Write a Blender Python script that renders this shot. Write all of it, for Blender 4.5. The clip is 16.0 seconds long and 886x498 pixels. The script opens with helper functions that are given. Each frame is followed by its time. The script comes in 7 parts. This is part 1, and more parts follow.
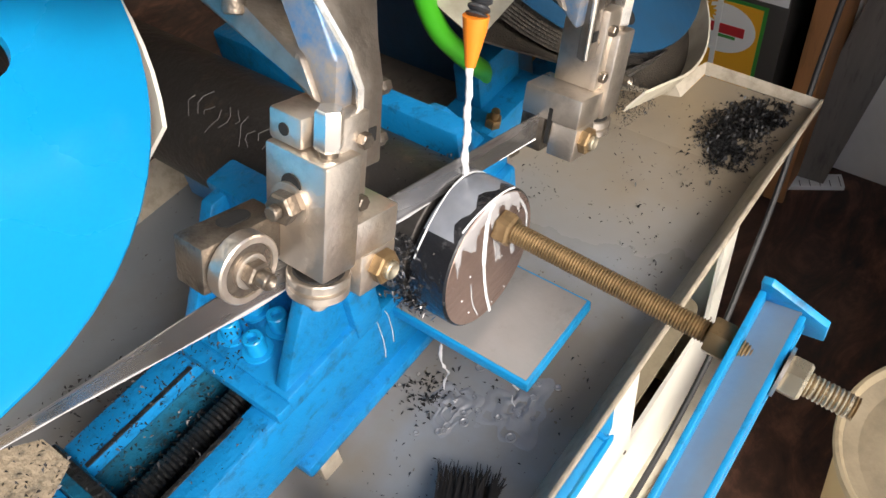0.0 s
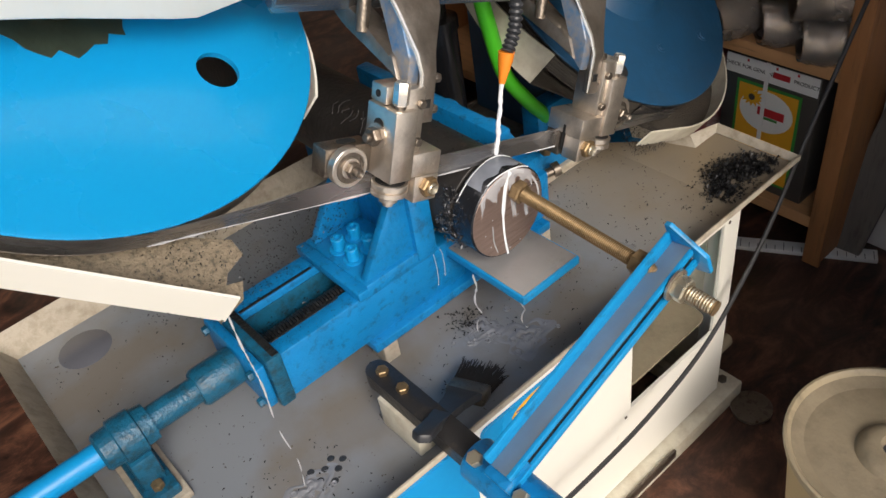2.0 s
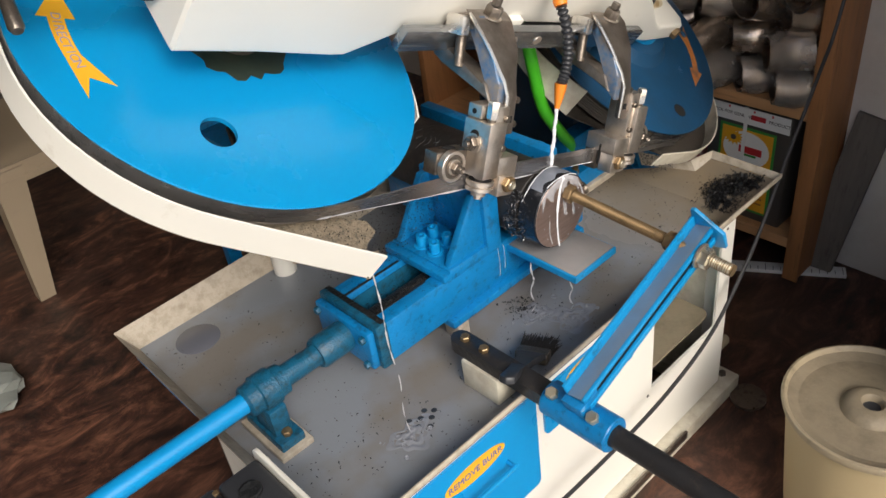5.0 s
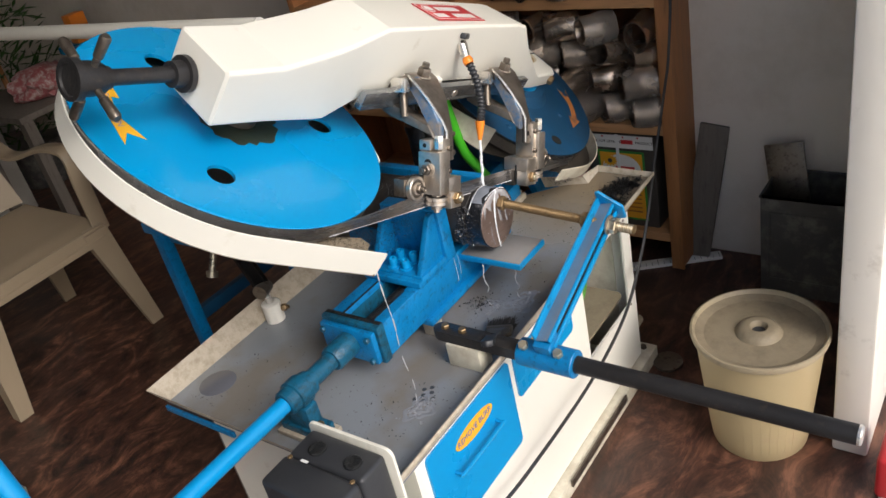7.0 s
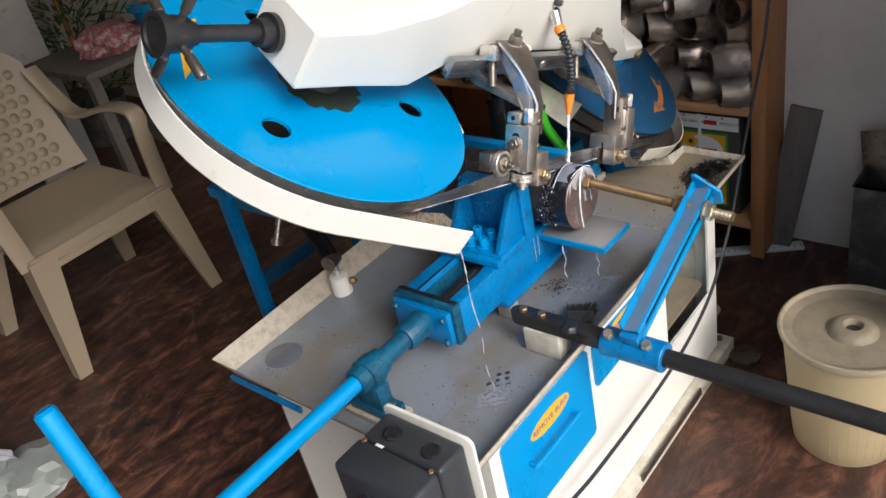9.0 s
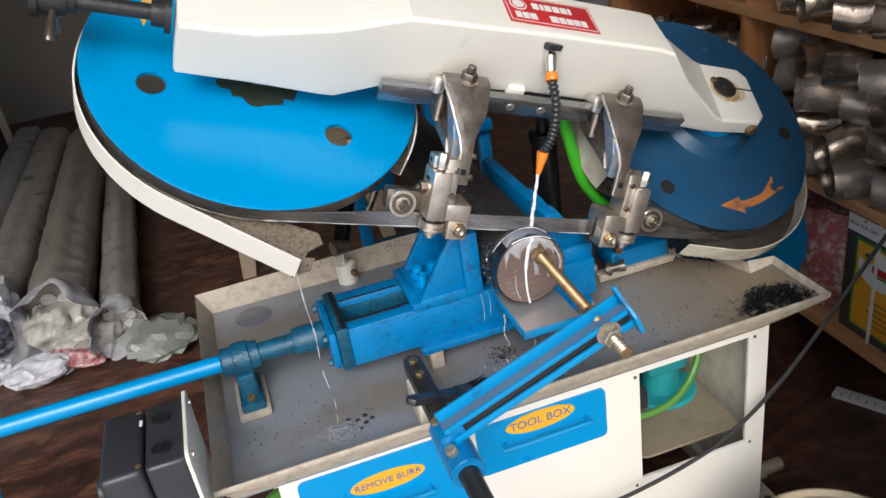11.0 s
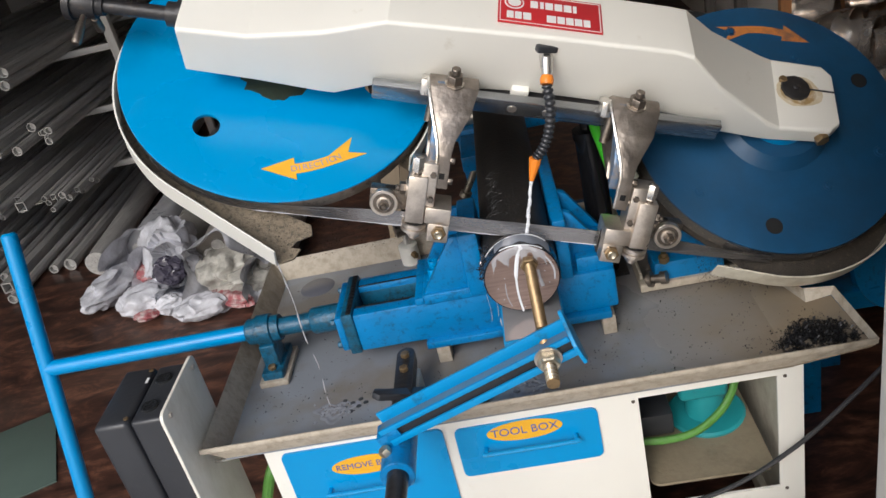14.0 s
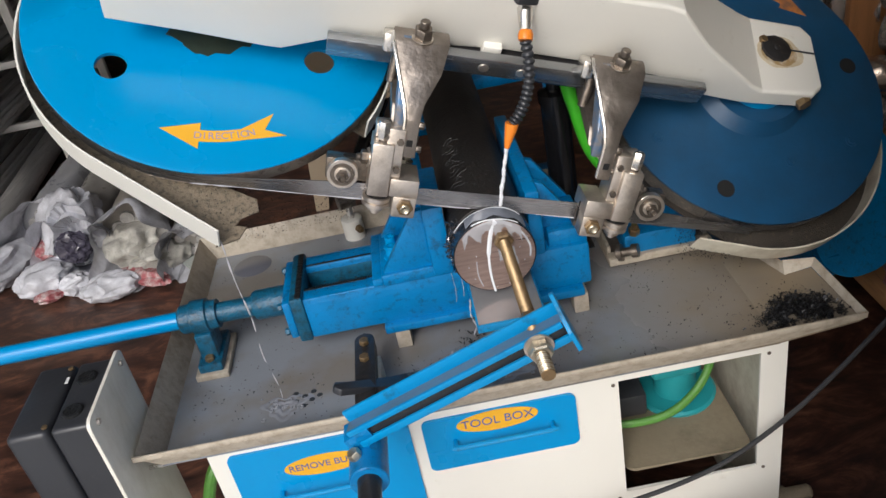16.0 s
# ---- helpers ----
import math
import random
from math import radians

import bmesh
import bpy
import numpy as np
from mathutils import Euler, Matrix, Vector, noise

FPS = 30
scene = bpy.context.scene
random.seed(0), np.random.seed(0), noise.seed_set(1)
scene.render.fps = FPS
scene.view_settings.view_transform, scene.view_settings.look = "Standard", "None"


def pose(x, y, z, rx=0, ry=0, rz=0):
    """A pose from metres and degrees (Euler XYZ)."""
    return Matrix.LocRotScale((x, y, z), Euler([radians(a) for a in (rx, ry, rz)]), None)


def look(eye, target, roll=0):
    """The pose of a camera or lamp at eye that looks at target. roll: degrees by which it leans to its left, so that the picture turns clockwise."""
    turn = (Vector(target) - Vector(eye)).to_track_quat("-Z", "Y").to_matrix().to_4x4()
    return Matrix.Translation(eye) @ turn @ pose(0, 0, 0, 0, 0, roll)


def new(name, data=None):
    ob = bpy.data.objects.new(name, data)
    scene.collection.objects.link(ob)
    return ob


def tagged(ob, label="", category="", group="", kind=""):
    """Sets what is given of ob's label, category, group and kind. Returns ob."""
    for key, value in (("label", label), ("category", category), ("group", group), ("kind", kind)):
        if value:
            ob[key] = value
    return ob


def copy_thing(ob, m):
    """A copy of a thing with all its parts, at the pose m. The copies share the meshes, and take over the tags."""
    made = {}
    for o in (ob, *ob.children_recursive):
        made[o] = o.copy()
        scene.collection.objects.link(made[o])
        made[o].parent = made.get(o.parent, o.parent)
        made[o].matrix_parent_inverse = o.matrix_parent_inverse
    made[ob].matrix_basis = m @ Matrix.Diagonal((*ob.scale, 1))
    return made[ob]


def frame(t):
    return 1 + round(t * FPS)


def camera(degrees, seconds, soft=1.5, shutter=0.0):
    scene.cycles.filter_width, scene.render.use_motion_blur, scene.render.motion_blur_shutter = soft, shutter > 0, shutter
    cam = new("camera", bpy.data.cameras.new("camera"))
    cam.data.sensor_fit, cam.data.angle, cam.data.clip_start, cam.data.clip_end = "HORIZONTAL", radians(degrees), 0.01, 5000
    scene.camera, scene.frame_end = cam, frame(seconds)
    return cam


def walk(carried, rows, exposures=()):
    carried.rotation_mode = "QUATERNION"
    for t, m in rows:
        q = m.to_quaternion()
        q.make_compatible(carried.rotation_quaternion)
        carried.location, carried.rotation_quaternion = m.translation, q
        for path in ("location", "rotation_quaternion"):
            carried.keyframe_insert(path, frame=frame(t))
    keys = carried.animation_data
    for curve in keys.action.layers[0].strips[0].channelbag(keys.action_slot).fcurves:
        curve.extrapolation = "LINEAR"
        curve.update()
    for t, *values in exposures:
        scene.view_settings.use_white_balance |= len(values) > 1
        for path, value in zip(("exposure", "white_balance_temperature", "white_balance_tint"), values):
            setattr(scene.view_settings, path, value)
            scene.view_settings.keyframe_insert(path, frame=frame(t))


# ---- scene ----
cam = camera(56.9, 16.0)
PATH = [
    (0, (-0.319, -0.406, 1.284), (0.634, 0.506, -0.22), -8.7),
    (0.5, (-0.364, -0.566, 1.335), (0.486, 0.538, -0.1), -11.7),
    (1, (-0.386, -0.649, 1.366), (0.448, 0.53, -0.018), -12.0),
    (1.5, (-0.451, -0.696, 1.392), (0.404, 0.521, 0.056), -11.2),
    (2, (-0.525, -0.755, 1.417), (0.353, 0.489, 0.12), -9.8),
    (2.5, (-0.584, -0.819, 1.437), (0.32, 0.443, 0.177), -8.4),
    (3, (-0.614, -0.858, 1.477), (0.306, 0.41, 0.233), -8.3),
    (3.5, (-0.62, -0.853, 1.495), (0.313, 0.441, 0.289), -7.4),
    (3.7, (-0.613, -0.844, 1.497), (0.29, 0.462, 0.28), -6.8),
    (5.8, (-1.011, -0.93, 1.546), (0.191, 0.258, 0.477), -9.6),
    (6, (-1.046, -0.958, 1.559), (0.205, 0.211, 0.525), -10.1),
    (6.5, (-1.169, -1.017, 1.578), (0.138, 0.128, 0.586), -12.1),
    (7, (-1.206, -1.026, 1.589), (0.1, 0.107, 0.583), -13.4),
    (7.5, (-1.226, -0.99, 1.581), (0.086, 0.126, 0.564), -13.6),
    (8, (-1.269, -0.949, 1.59), (0.044, 0.162, 0.568), -13.6),
    (8.5, (-1.282, -0.912, 1.587), (0.009, 0.217, 0.559), -13.3),
    (9, (-1.191, -0.923, 1.571), (0.017, 0.284, 0.531), -12.9),
    (9.2, (-1.098, -0.946, 1.568), (0.047, 0.317, 0.523), -12.6),
    (11.3, (-0.288, -1.318, 1.462), (0.026, 0.427, 0.536), -8.7),
    (11.5, (-0.221, -1.319, 1.46), (0.037, 0.435, 0.535), -8.6),
    (12, (-0.186, -1.37, 1.458), (0.03, 0.388, 0.53), -8.5),
    (12.5, (-0.214, -1.465, 1.475), (0.016, 0.299, 0.561), -8.1),
    (13, (-0.197, -1.494, 1.483), (-0.052, 0.288, 0.587), -9.1),
    (13.5, (-0.058, -1.417, 1.472), (-0.13, 0.365, 0.567), -11.4),
    (14, (0.072, -1.331, 1.464), (-0.149, 0.426, 0.536), -14.0),
    (14.5, (0.077, -1.274, 1.453), (-0.125, 0.465, 0.485), -15.4),
    (15, (0.046, -1.249, 1.441), (-0.07, 0.479, 0.44), -14.5),
    (15.5, (-0.007, -1.233, 1.439), (-0.057, 0.492, 0.43), -13.1),
    (16, (-0.031, -1.198, 1.429), (-0.042, 0.509, 0.387), -11.5),
]
walk(cam, [(t, look(eye, target, roll)) for t, eye, target, roll in PATH],
     [(0.0, 0.90, 6500, 10), (0.6, 0.72, 6500, 10), (1.4, 0.44, 6500, 10), (2.5, 0.23, 6450, 10), (3.5, 0.23, 6450, 10), (6.0, 0.29, 6300, 10), (7.5, 0.27, 6150, 10),
      (8.5, 0.40, 5950, 10), (9.2, 0.40, 5950, 10), (11.5, 0.12, 5950, 10), (13.0, 0.04, 5950, 10), (16.0, -0.03, 5980, 10)])

# ---- world and light ----
world = bpy.data.worlds.new("sky")
scene.world = world
world.use_nodes = True
wn = world.node_tree.nodes
sky = wn.new("ShaderNodeTexSky")
sky.sky_type, sky.sun_disc = "NISHITA", False
sky.sun_elevation, sky.sun_rotation = radians(37), radians(199)
sky.air_density, sky.dust_density = 1.0, 4.0
world.node_tree.links.new(sky.outputs[0], wn["Background"].inputs[0])
wn["Background"].inputs[1].default_value = 0.138
sun = new("sun", bpy.data.lights.new("sun", "SUN"))
sun.data.energy, sun.data.angle, sun.data.color = 1.5, radians(25), (1.0, 0.96, 0.9)
sun.matrix_world = look((0, 0, 0), (0.31, 0.90, -0.72))


# ---- materials ----
def mat(name, col, rough=0.5, metal=0.0, var=0.12, scale=7.0, bump=0.08, bscale=90.0,
        dirt=None, amount=0.0, dscale=14.0, coat=0.0, stretch=(1, 1, 1), trans=0.0, rvar=0.12, sharp=0.12):
    m = bpy.data.materials.new(name)
    m.use_nodes = True
    nt = m.node_tree
    N, L = nt.nodes, nt.links
    b = N["Principled BSDF"]
    tc = N.new("ShaderNodeTexCoord")
    mp = N.new("ShaderNodeMapping")
    mp.inputs["Scale"].default_value = stretch
    L.new(tc.outputs["Object"], mp.inputs[0])
    n1 = N.new("ShaderNodeTexNoise")
    n1.inputs["Scale"].default_value, n1.inputs["Detail"].default_value = scale, 6
    L.new(mp.outputs[0], n1.inputs["Vector"])
    mix = N.new("ShaderNodeMix")
    mix.data_type = "RGBA"
    mix.inputs[6].default_value = (*[max(0, c * (1 - var)) for c in col], 1)
    mix.inputs[7].default_value = (*[min(1, c * (1 + var)) for c in col], 1)
    L.new(n1.outputs[0], mix.inputs[0])
    out = mix.outputs[2]
    if dirt:
        n2 = N.new("ShaderNodeTexNoise")
        n2.inputs["Scale"].default_value, n2.inputs["Detail"].default_value = dscale, 9
        n2.inputs["Roughness"].default_value = 0.68
        L.new(mp.outputs[0], n2.inputs["Vector"])
        rp = N.new("ShaderNodeMapRange")
        cut = 0.72 - 0.36 * amount
        rp.inputs[1].default_value, rp.inputs[2].default_value = cut - sharp / 2, cut + sharp
        rp.inputs[3].default_value, rp.inputs[4].default_value = 0, min(1, 0.6 + amount * 0.4)
        L.new(n2.outputs[0], rp.inputs[0])
        m2 = N.new("ShaderNodeMix")
        m2.data_type = "RGBA"
        m2.inputs[7].default_value = (*dirt, 1)
        L.new(rp.outputs[0], m2.inputs[0])
        L.new(out, m2.inputs[6])
        out = m2.outputs[2]
    L.new(out, b.inputs["Base Color"])
    rr = N.new("ShaderNodeMapRange")
    rr.inputs[3].default_value, rr.inputs[4].default_value = max(0.02, rough - rvar), min(1, rough + rvar)
    L.new(n1.outputs[0], rr.inputs[0])
    L.new(rr.outputs[0], b.inputs["Roughness"])
    b.inputs["Metallic"].default_value = metal
    b.inputs["Coat Weight"].default_value = coat
    b.inputs["Transmission Weight"].default_value = trans
    if bump:
        n3 = N.new("ShaderNodeTexNoise")
        n3.inputs["Scale"].default_value, n3.inputs["Detail"].default_value = bscale, 4
        L.new(mp.outputs[0], n3.inputs["Vector"])
        bp = N.new("ShaderNodeBump")
        bp.inputs["Strength"].default_value, bp.inputs["Distance"].default_value = bump, 0.004
        L.new(n3.outputs[0], bp.inputs["Height"])
        L.new(bp.outputs[0], b.inputs["Normal"])
    return m


RUST = (0.16, 0.10, 0.055)
GRIME = (0.05, 0.045, 0.04)
BLUE = mat("blue_paint", (0.006, 0.265, 0.58), 0.38, var=0.12, dirt=(0.02, 0.05, 0.08), amount=0.25, dscale=40, bump=0.15, bscale=160)
BLUE_CAST = mat("blue_paint_cast", (0.004, 0.19, 0.47), 0.38, var=0.3, scale=14, dirt=(0.010, 0.035, 0.06), amount=0.36, dscale=70, bump=0.35, bscale=140)
BLUE_WET = mat("blue_paint_oily", (0.008, 0.10, 0.185), 0.34, var=0.35, scale=25, dirt=(0.015, 0.03, 0.035), amount=0.5, dscale=80, bump=0.4, bscale=220)
BLUE_PIPE = mat("blue_paint_pipe", (0.006, 0.28, 0.63), 0.3, var=0.06, bump=0.05)
BLUE_WHEEL = mat("blue_wheel_paint", (0.004, 0.275, 0.60), 0.27, var=0.05, scale=4, bump=0.03, bscale=60, coat=0.15, rvar=0.06)
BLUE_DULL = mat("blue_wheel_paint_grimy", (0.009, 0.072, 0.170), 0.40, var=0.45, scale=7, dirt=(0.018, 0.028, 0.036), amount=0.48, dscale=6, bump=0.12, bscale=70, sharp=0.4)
CREAM = mat("cream_paint", (0.83, 0.81, 0.735), 0.42, var=0.05, scale=5, dirt=(0.52, 0.46, 0.34), amount=0.12, dscale=10, bump=0.06, bscale=40)
CREAM_DIRTY = mat("cream_paint_soiled", (0.70, 0.66, 0.54), 0.5, var=0.12, dirt=(0.30, 0.22, 0.13), amount=0.42, dscale=22, bump=0.2, sharp=0.3)
CREAM_STAINED = mat("cream_paint_stained", (0.80, 0.78, 0.69), 0.45, var=0.06, dirt=(0.34, 0.30, 0.17), amount=0.40, dscale=9, bump=0.12, sharp=0.3, stretch=(1, 1, 0.5))
RIM = mat("tray_rim_paint", (0.50, 0.445, 0.355), 0.55, var=0.18, dirt=(0.20, 0.14, 0.08), amount=0.45, dscale=45, bump=0.4, sharp=0.25)
CHIPBED = mat("guard_pan_swarf_dust", (0.26, 0.21, 0.145), 0.7, var=0.3, scale=30, dirt=(0.05, 0.045, 0.035), amount=0.5, dscale=120, bump=0.6, bscale=300)
# swarf tone blackened to carry the shade of the gap under the wheel
SWARF_SHADE = mat("shaded_swarf_black", (0.055, 0.046, 0.036), 0.6, var=0.5, scale=30, dirt=(0.17, 0.13, 0.085), amount=0.3, dscale=110, bump=0.6, bscale=300)
STEEL = mat("machined_steel", (0.72, 0.65, 0.57), 0.33, 0.90, var=0.28, scale=24, dirt=(0.17, 0.12, 0.08), amount=0.25, dscale=34, bump=0.16, bscale=250, sharp=0.3)
STEEL_DARK = mat("oily_steel", (0.20, 0.17, 0.14), 0.32, 0.8, var=0.35, scale=30, dirt=(0.04, 0.03, 0.025), amount=0.42, dscale=60, bump=0.25, bscale=260)
STEEL_BRIGHT = mat("ground_steel", (0.80, 0.77, 0.72), 0.26, 0.9, var=0.15, scale=25, dirt=(0.2, 0.16, 0.12), amount=0.22, dscale=40, bump=0.08)
CAST = mat("bare_casting", (0.33, 0.29, 0.25), 0.38, 0.85, var=0.5, scale=26, dirt=(0.07, 0.05, 0.04), amount=0.42, dscale=24, bump=0.4, bscale=70, sharp=0.3)
BLUE_BARE = mat("worn_blue_on_steel", (0.01, 0.15, 0.35), 0.4, 0.35, var=0.3, scale=20, dirt=(0.31, 0.26, 0.21), amount=0.84, dscale=34, bump=0.35, bscale=90, sharp=0.2)
BLADE = mat("blade_steel", (0.36, 0.355, 0.36), 0.26, 0.9, var=0.25, scale=6, stretch=(1, 8, 8), bump=0.05, dirt=(0.14, 0.13, 0.13), amount=0.35, dscale=12)
BRASSY = mat("zinc_plated_steel", (0.27, 0.185, 0.095), 0.38, 0.65, var=0.25, scale=40, dirt=(0.1, 0.07, 0.04), amount=0.35, dscale=70, bump=0.15)
ZINC = mat("bright_zinc_steel", (0.52, 0.47, 0.36), 0.3, 0.8, var=0.2, scale=40, dirt=(0.25, 0.2, 0.13), amount=0.25, dscale=60, bump=0.1)
BLACK_GLOSS = mat("glossy_black_paint", (0.008, 0.008, 0.009), 0.22, var=0.3, bump=0.05)
BLACK = mat("black_plastic", (0.034, 0.036, 0.041), 0.38, var=0.3, bump=0.08, dirt=(0.08, 0.075, 0.07), amount=0.10, dscale=30)
BLACK_STEEL = mat("black_steel", (0.032, 0.031, 0.032), 0.4, 0.3, var=0.4, dirt=(0.10, 0.075, 0.055), amount=0.25, dscale=40, bump=0.3)
ORANGE = mat("orange_plastic", (0.85, 0.25, 0.02), 0.4, var=0.08, bump=0.03)
YELLOW = mat("yellow_sticker", (0.80, 0.42, 0.02), 0.5, var=0.05, bump=0.0)
YELLOW_OLD = mat("orange_sticker_worn", (0.48, 0.17, 0.035), 0.6, var=0.3, dirt=(0.05, 0.055, 0.06), amount=0.45, bump=0.0)
INK = mat("blue_ink", (0.08, 0.12, 0.34), 0.6, bump=0.0)
GREEN = mat("green_hose", (0.07, 0.50, 0.02), 0.35, var=0.1, bump=0.05)
# darkened copy of the hose green, with the bay's shade in it
GREEN_SHADED = mat("green_braided_hose_shaded", (0.10, 0.27, 0.045), 0.35, var=0.25, scale=60, bump=0.3, bscale=160, dirt=(0.05, 0.12, 0.04), amount=0.35, dscale=120)
TEAL = mat("teal_paint", (0.03, 0.33, 0.36), 0.45, var=0.15, dirt=GRIME, amount=0.25, bump=0.1)
BAR_SKIN = mat("black_bar_skin", (0.045, 0.041, 0.039), 0.5, 0.4, var=0.35, dirt=(0.12, 0.085, 0.06), amount=0.25, dscale=30, bump=0.35, bscale=120)
BAR_FACE = mat("sawn_steel_face", (0.36, 0.262, 0.225), 0.32, 0.8, var=0.35, scale=14, stretch=(1, 1, 16), dirt=(0.14, 0.09, 0.07), amount=0.32, dscale=18, bump=0.2, bscale=160)
BAR_WET = mat("wet_black_bar_skin", (0.03, 0.032, 0.038), 0.16, 0.5, var=0.4, dirt=(0.30, 0.31, 0.33), amount=0.2, dscale=60, bump=0.3, bscale=150)
COOLANT_THIN = mat("thin_milky_coolant", (0.46, 0.46, 0.48), 0.12, var=0.1, bump=0.1, bscale=120, rvar=0.05)
BLACK_BUMPY = mat("bumpy_black", (0.014, 0.015, 0.016), 0.35, var=0.4, scale=40, bump=0.8, bscale=160)
COOLANT = mat("milky_coolant", (0.80, 0.82, 0.85), 0.14, var=0.06, bump=0.1, bscale=120, rvar=0.05)
CHIPS = mat("black_swarf", (0.03, 0.03, 0.032), 0.4, 0.6, var=0.5, bump=0.1)
CHALK = mat("chalk", (0.17, 0.17, 0.17), 0.9, bump=0.1)
RED = mat("red_sign_paint", (0.52, 0.03, 0.035), 0.42, var=0.08, bump=0.02)
WHITE = mat("white_paint", (0.80, 0.80, 0.78), 0.5, var=0.04, bump=0.03)
WALL = mat("white_wall_plaster", (0.85, 0.80, 0.735), 0.85, var=0.06, scale=2, dirt=(0.50, 0.43, 0.34), amount=0.26, dscale=3, bump=0.25, bscale=25, sharp=0.3)
DARKWALL = mat("grey_wall_plaster", (0.33, 0.315, 0.29), 0.9, var=0.2, scale=2, bump=0.25, bscale=25)
WOOD = mat("shelf_wood", (0.40, 0.18, 0.07), 0.55, var=0.3, scale=9, stretch=(6, 6, 0.6), dirt=(0.12, 0.07, 0.04), amount=0.3, bump=0.12)
WOODL = mat("pale_shelf_wood", (0.50, 0.27, 0.12), 0.6, var=0.25, scale=9, stretch=(6, 0.6, 6), dirt=(0.16, 0.1, 0.06), amount=0.3, bump=0.12)
# board and table wood; also puts shade into the cabinet's inner panels
GREYWOOD_SHADE = mat("weathered_board_bay_shade", (0.17, 0.15, 0.13), 0.7, var=0.3, scale=9, stretch=(6, 6, 0.6), dirt=(0.07, 0.06, 0.05), amount=0.35, bump=0.2)
CHROME = mat("polished_pipe_steel", (0.60, 0.50, 0.41), 0.25, 0.9, var=0.4, scale=22, dirt=(0.17, 0.125, 0.09), amount=0.42, dscale=26, bump=0.5, bscale=42, sharp=0.3)
FILM = mat("grey_plastic_film", (0.31, 0.295, 0.27), 0.3, var=0.35, scale=9, bump=0.6, bscale=26, dirt=(0.17, 0.15, 0.125), amount=0.4, dscale=10, sharp=0.4)
FILM_PALE = mat("pale_dusty_film", (0.40, 0.41, 0.44), 0.3, var=0.25, scale=9, bump=0.5, bscale=30, dirt=(0.22, 0.20, 0.17), amount=0.35, dscale=9, sharp=0.4)
FILM_BROWN = mat("brown_dusty_film", (0.27, 0.245, 0.215), 0.35, var=0.3, scale=9, bump=0.5, bscale=30, dirt=(0.15, 0.12, 0.10), amount=0.4, dscale=12, sharp=0.4)
FILM_W = mat("white_plastic_film", (0.66, 0.67, 0.72), 0.24, var=0.3, scale=14, bump=0.7, bscale=38, dirt=(0.20, 0.19, 0.20), amount=0.5, dscale=11, sharp=0.3)
FILM_BEIGE = mat("beige_printed_film", (0.47, 0.455, 0.41), 0.35, var=0.3, scale=14, bump=0.6, bscale=38, dirt=(0.10, 0.10, 0.08), amount=0.42, dscale=34, sharp=0.2)
# dark colour for the shade inside the open bag
MOUTH_SHADE = mat("bag_mouth_shade", (0.06, 0.055, 0.08), 0.22, var=0.4, scale=20, bump=0.6, bscale=40)
FILM_G = mat("dusty_grey_film", (0.26, 0.28, 0.26), 0.4, var=0.3, scale=14, bump=0.6, bscale=30)
FILM_R = mat("red_printed_film", (0.33, 0.09, 0.10), 0.4, var=0.3, bump=0.7, bscale=30, dirt=(0.6, 0.57, 0.55), amount=0.55, dscale=40)
CHAIRP = mat("beige_plastic", (0.28, 0.222, 0.155), 0.42, var=0.08, scale=4, dirt=(0.25, 0.2, 0.15), amount=0.15, bump=0.05)
BUCKETP = mat("yellowed_plastic", (0.42, 0.335, 0.19), 0.42, var=0.08, scale=4, dirt=(0.4, 0.3, 0.19), amount=0.2, dscale=8, bump=0.06)
LIDP = mat("dusty_plastic_lid", (0.27, 0.222, 0.15), 0.6, var=0.3, scale=9, dirt=(0.085, 0.068, 0.045), amount=0.46, dscale=9, bump=0.3, sharp=0.2)
TINB = mat("black_tin", (0.075, 0.077, 0.076), 0.4, 0.1, var=0.4, dirt=(0.21, 0.20, 0.185), amount=0.45, bump=0.15)
STOCK = mat("stock_steel", (0.52, 0.51, 0.49), 0.42, 0.25, var=0.4, scale=8, stretch=(8, 0.5, 8), dirt=(0.1, 0.07, 0.05), amount=0.3, bump=0.2)
GREYPOST = mat("rack_steel_paint", (0.56, 0.55, 0.52), 0.5, 0.2, var=0.2, dirt=RUST, amount=0.2, bump=0.1)
TINLABEL = mat("tin_print_yellow", (0.80, 0.40, 0.03), 0.35, var=0.06, bump=0.02)
TINGREEN = mat("tin_print_green", (0.05, 0.28, 0.05), 0.35, var=0.06, bump=0.02)
TINDARK = mat("tin_print_dark", (0.06, 0.055, 0.05), 0.4, var=0.2, bump=0.02)
RAG = mat("grey_rag", (0.30, 0.26, 0.22), 0.9, var=0.25, scale=20, bump=0.6, bscale=40)
LEAF = mat("leaf_green", (0.05, 0.13, 0.03), 0.6, var=0.6, scale=30, bump=0.2)
GROUND = mat("concrete_ground", (0.60, 0.585, 0.555), 0.9, var=0.15, scale=1.5, bump=0.3, bscale=30)
# near-black colour stands in for the shade inside holes and slots
HOLE_SHADE = mat("hole_shade_black", (0.008, 0.008, 0.008), 0.9, var=0.3, bump=0.0)
RUBBER = mat("black_cable", (0.03, 0.03, 0.032), 0.5, var=0.2, bump=0.05)
GLASSY = mat("green_glass_sheet", (0.10, 0.14, 0.12), 0.15, var=0.1, bump=0.02)


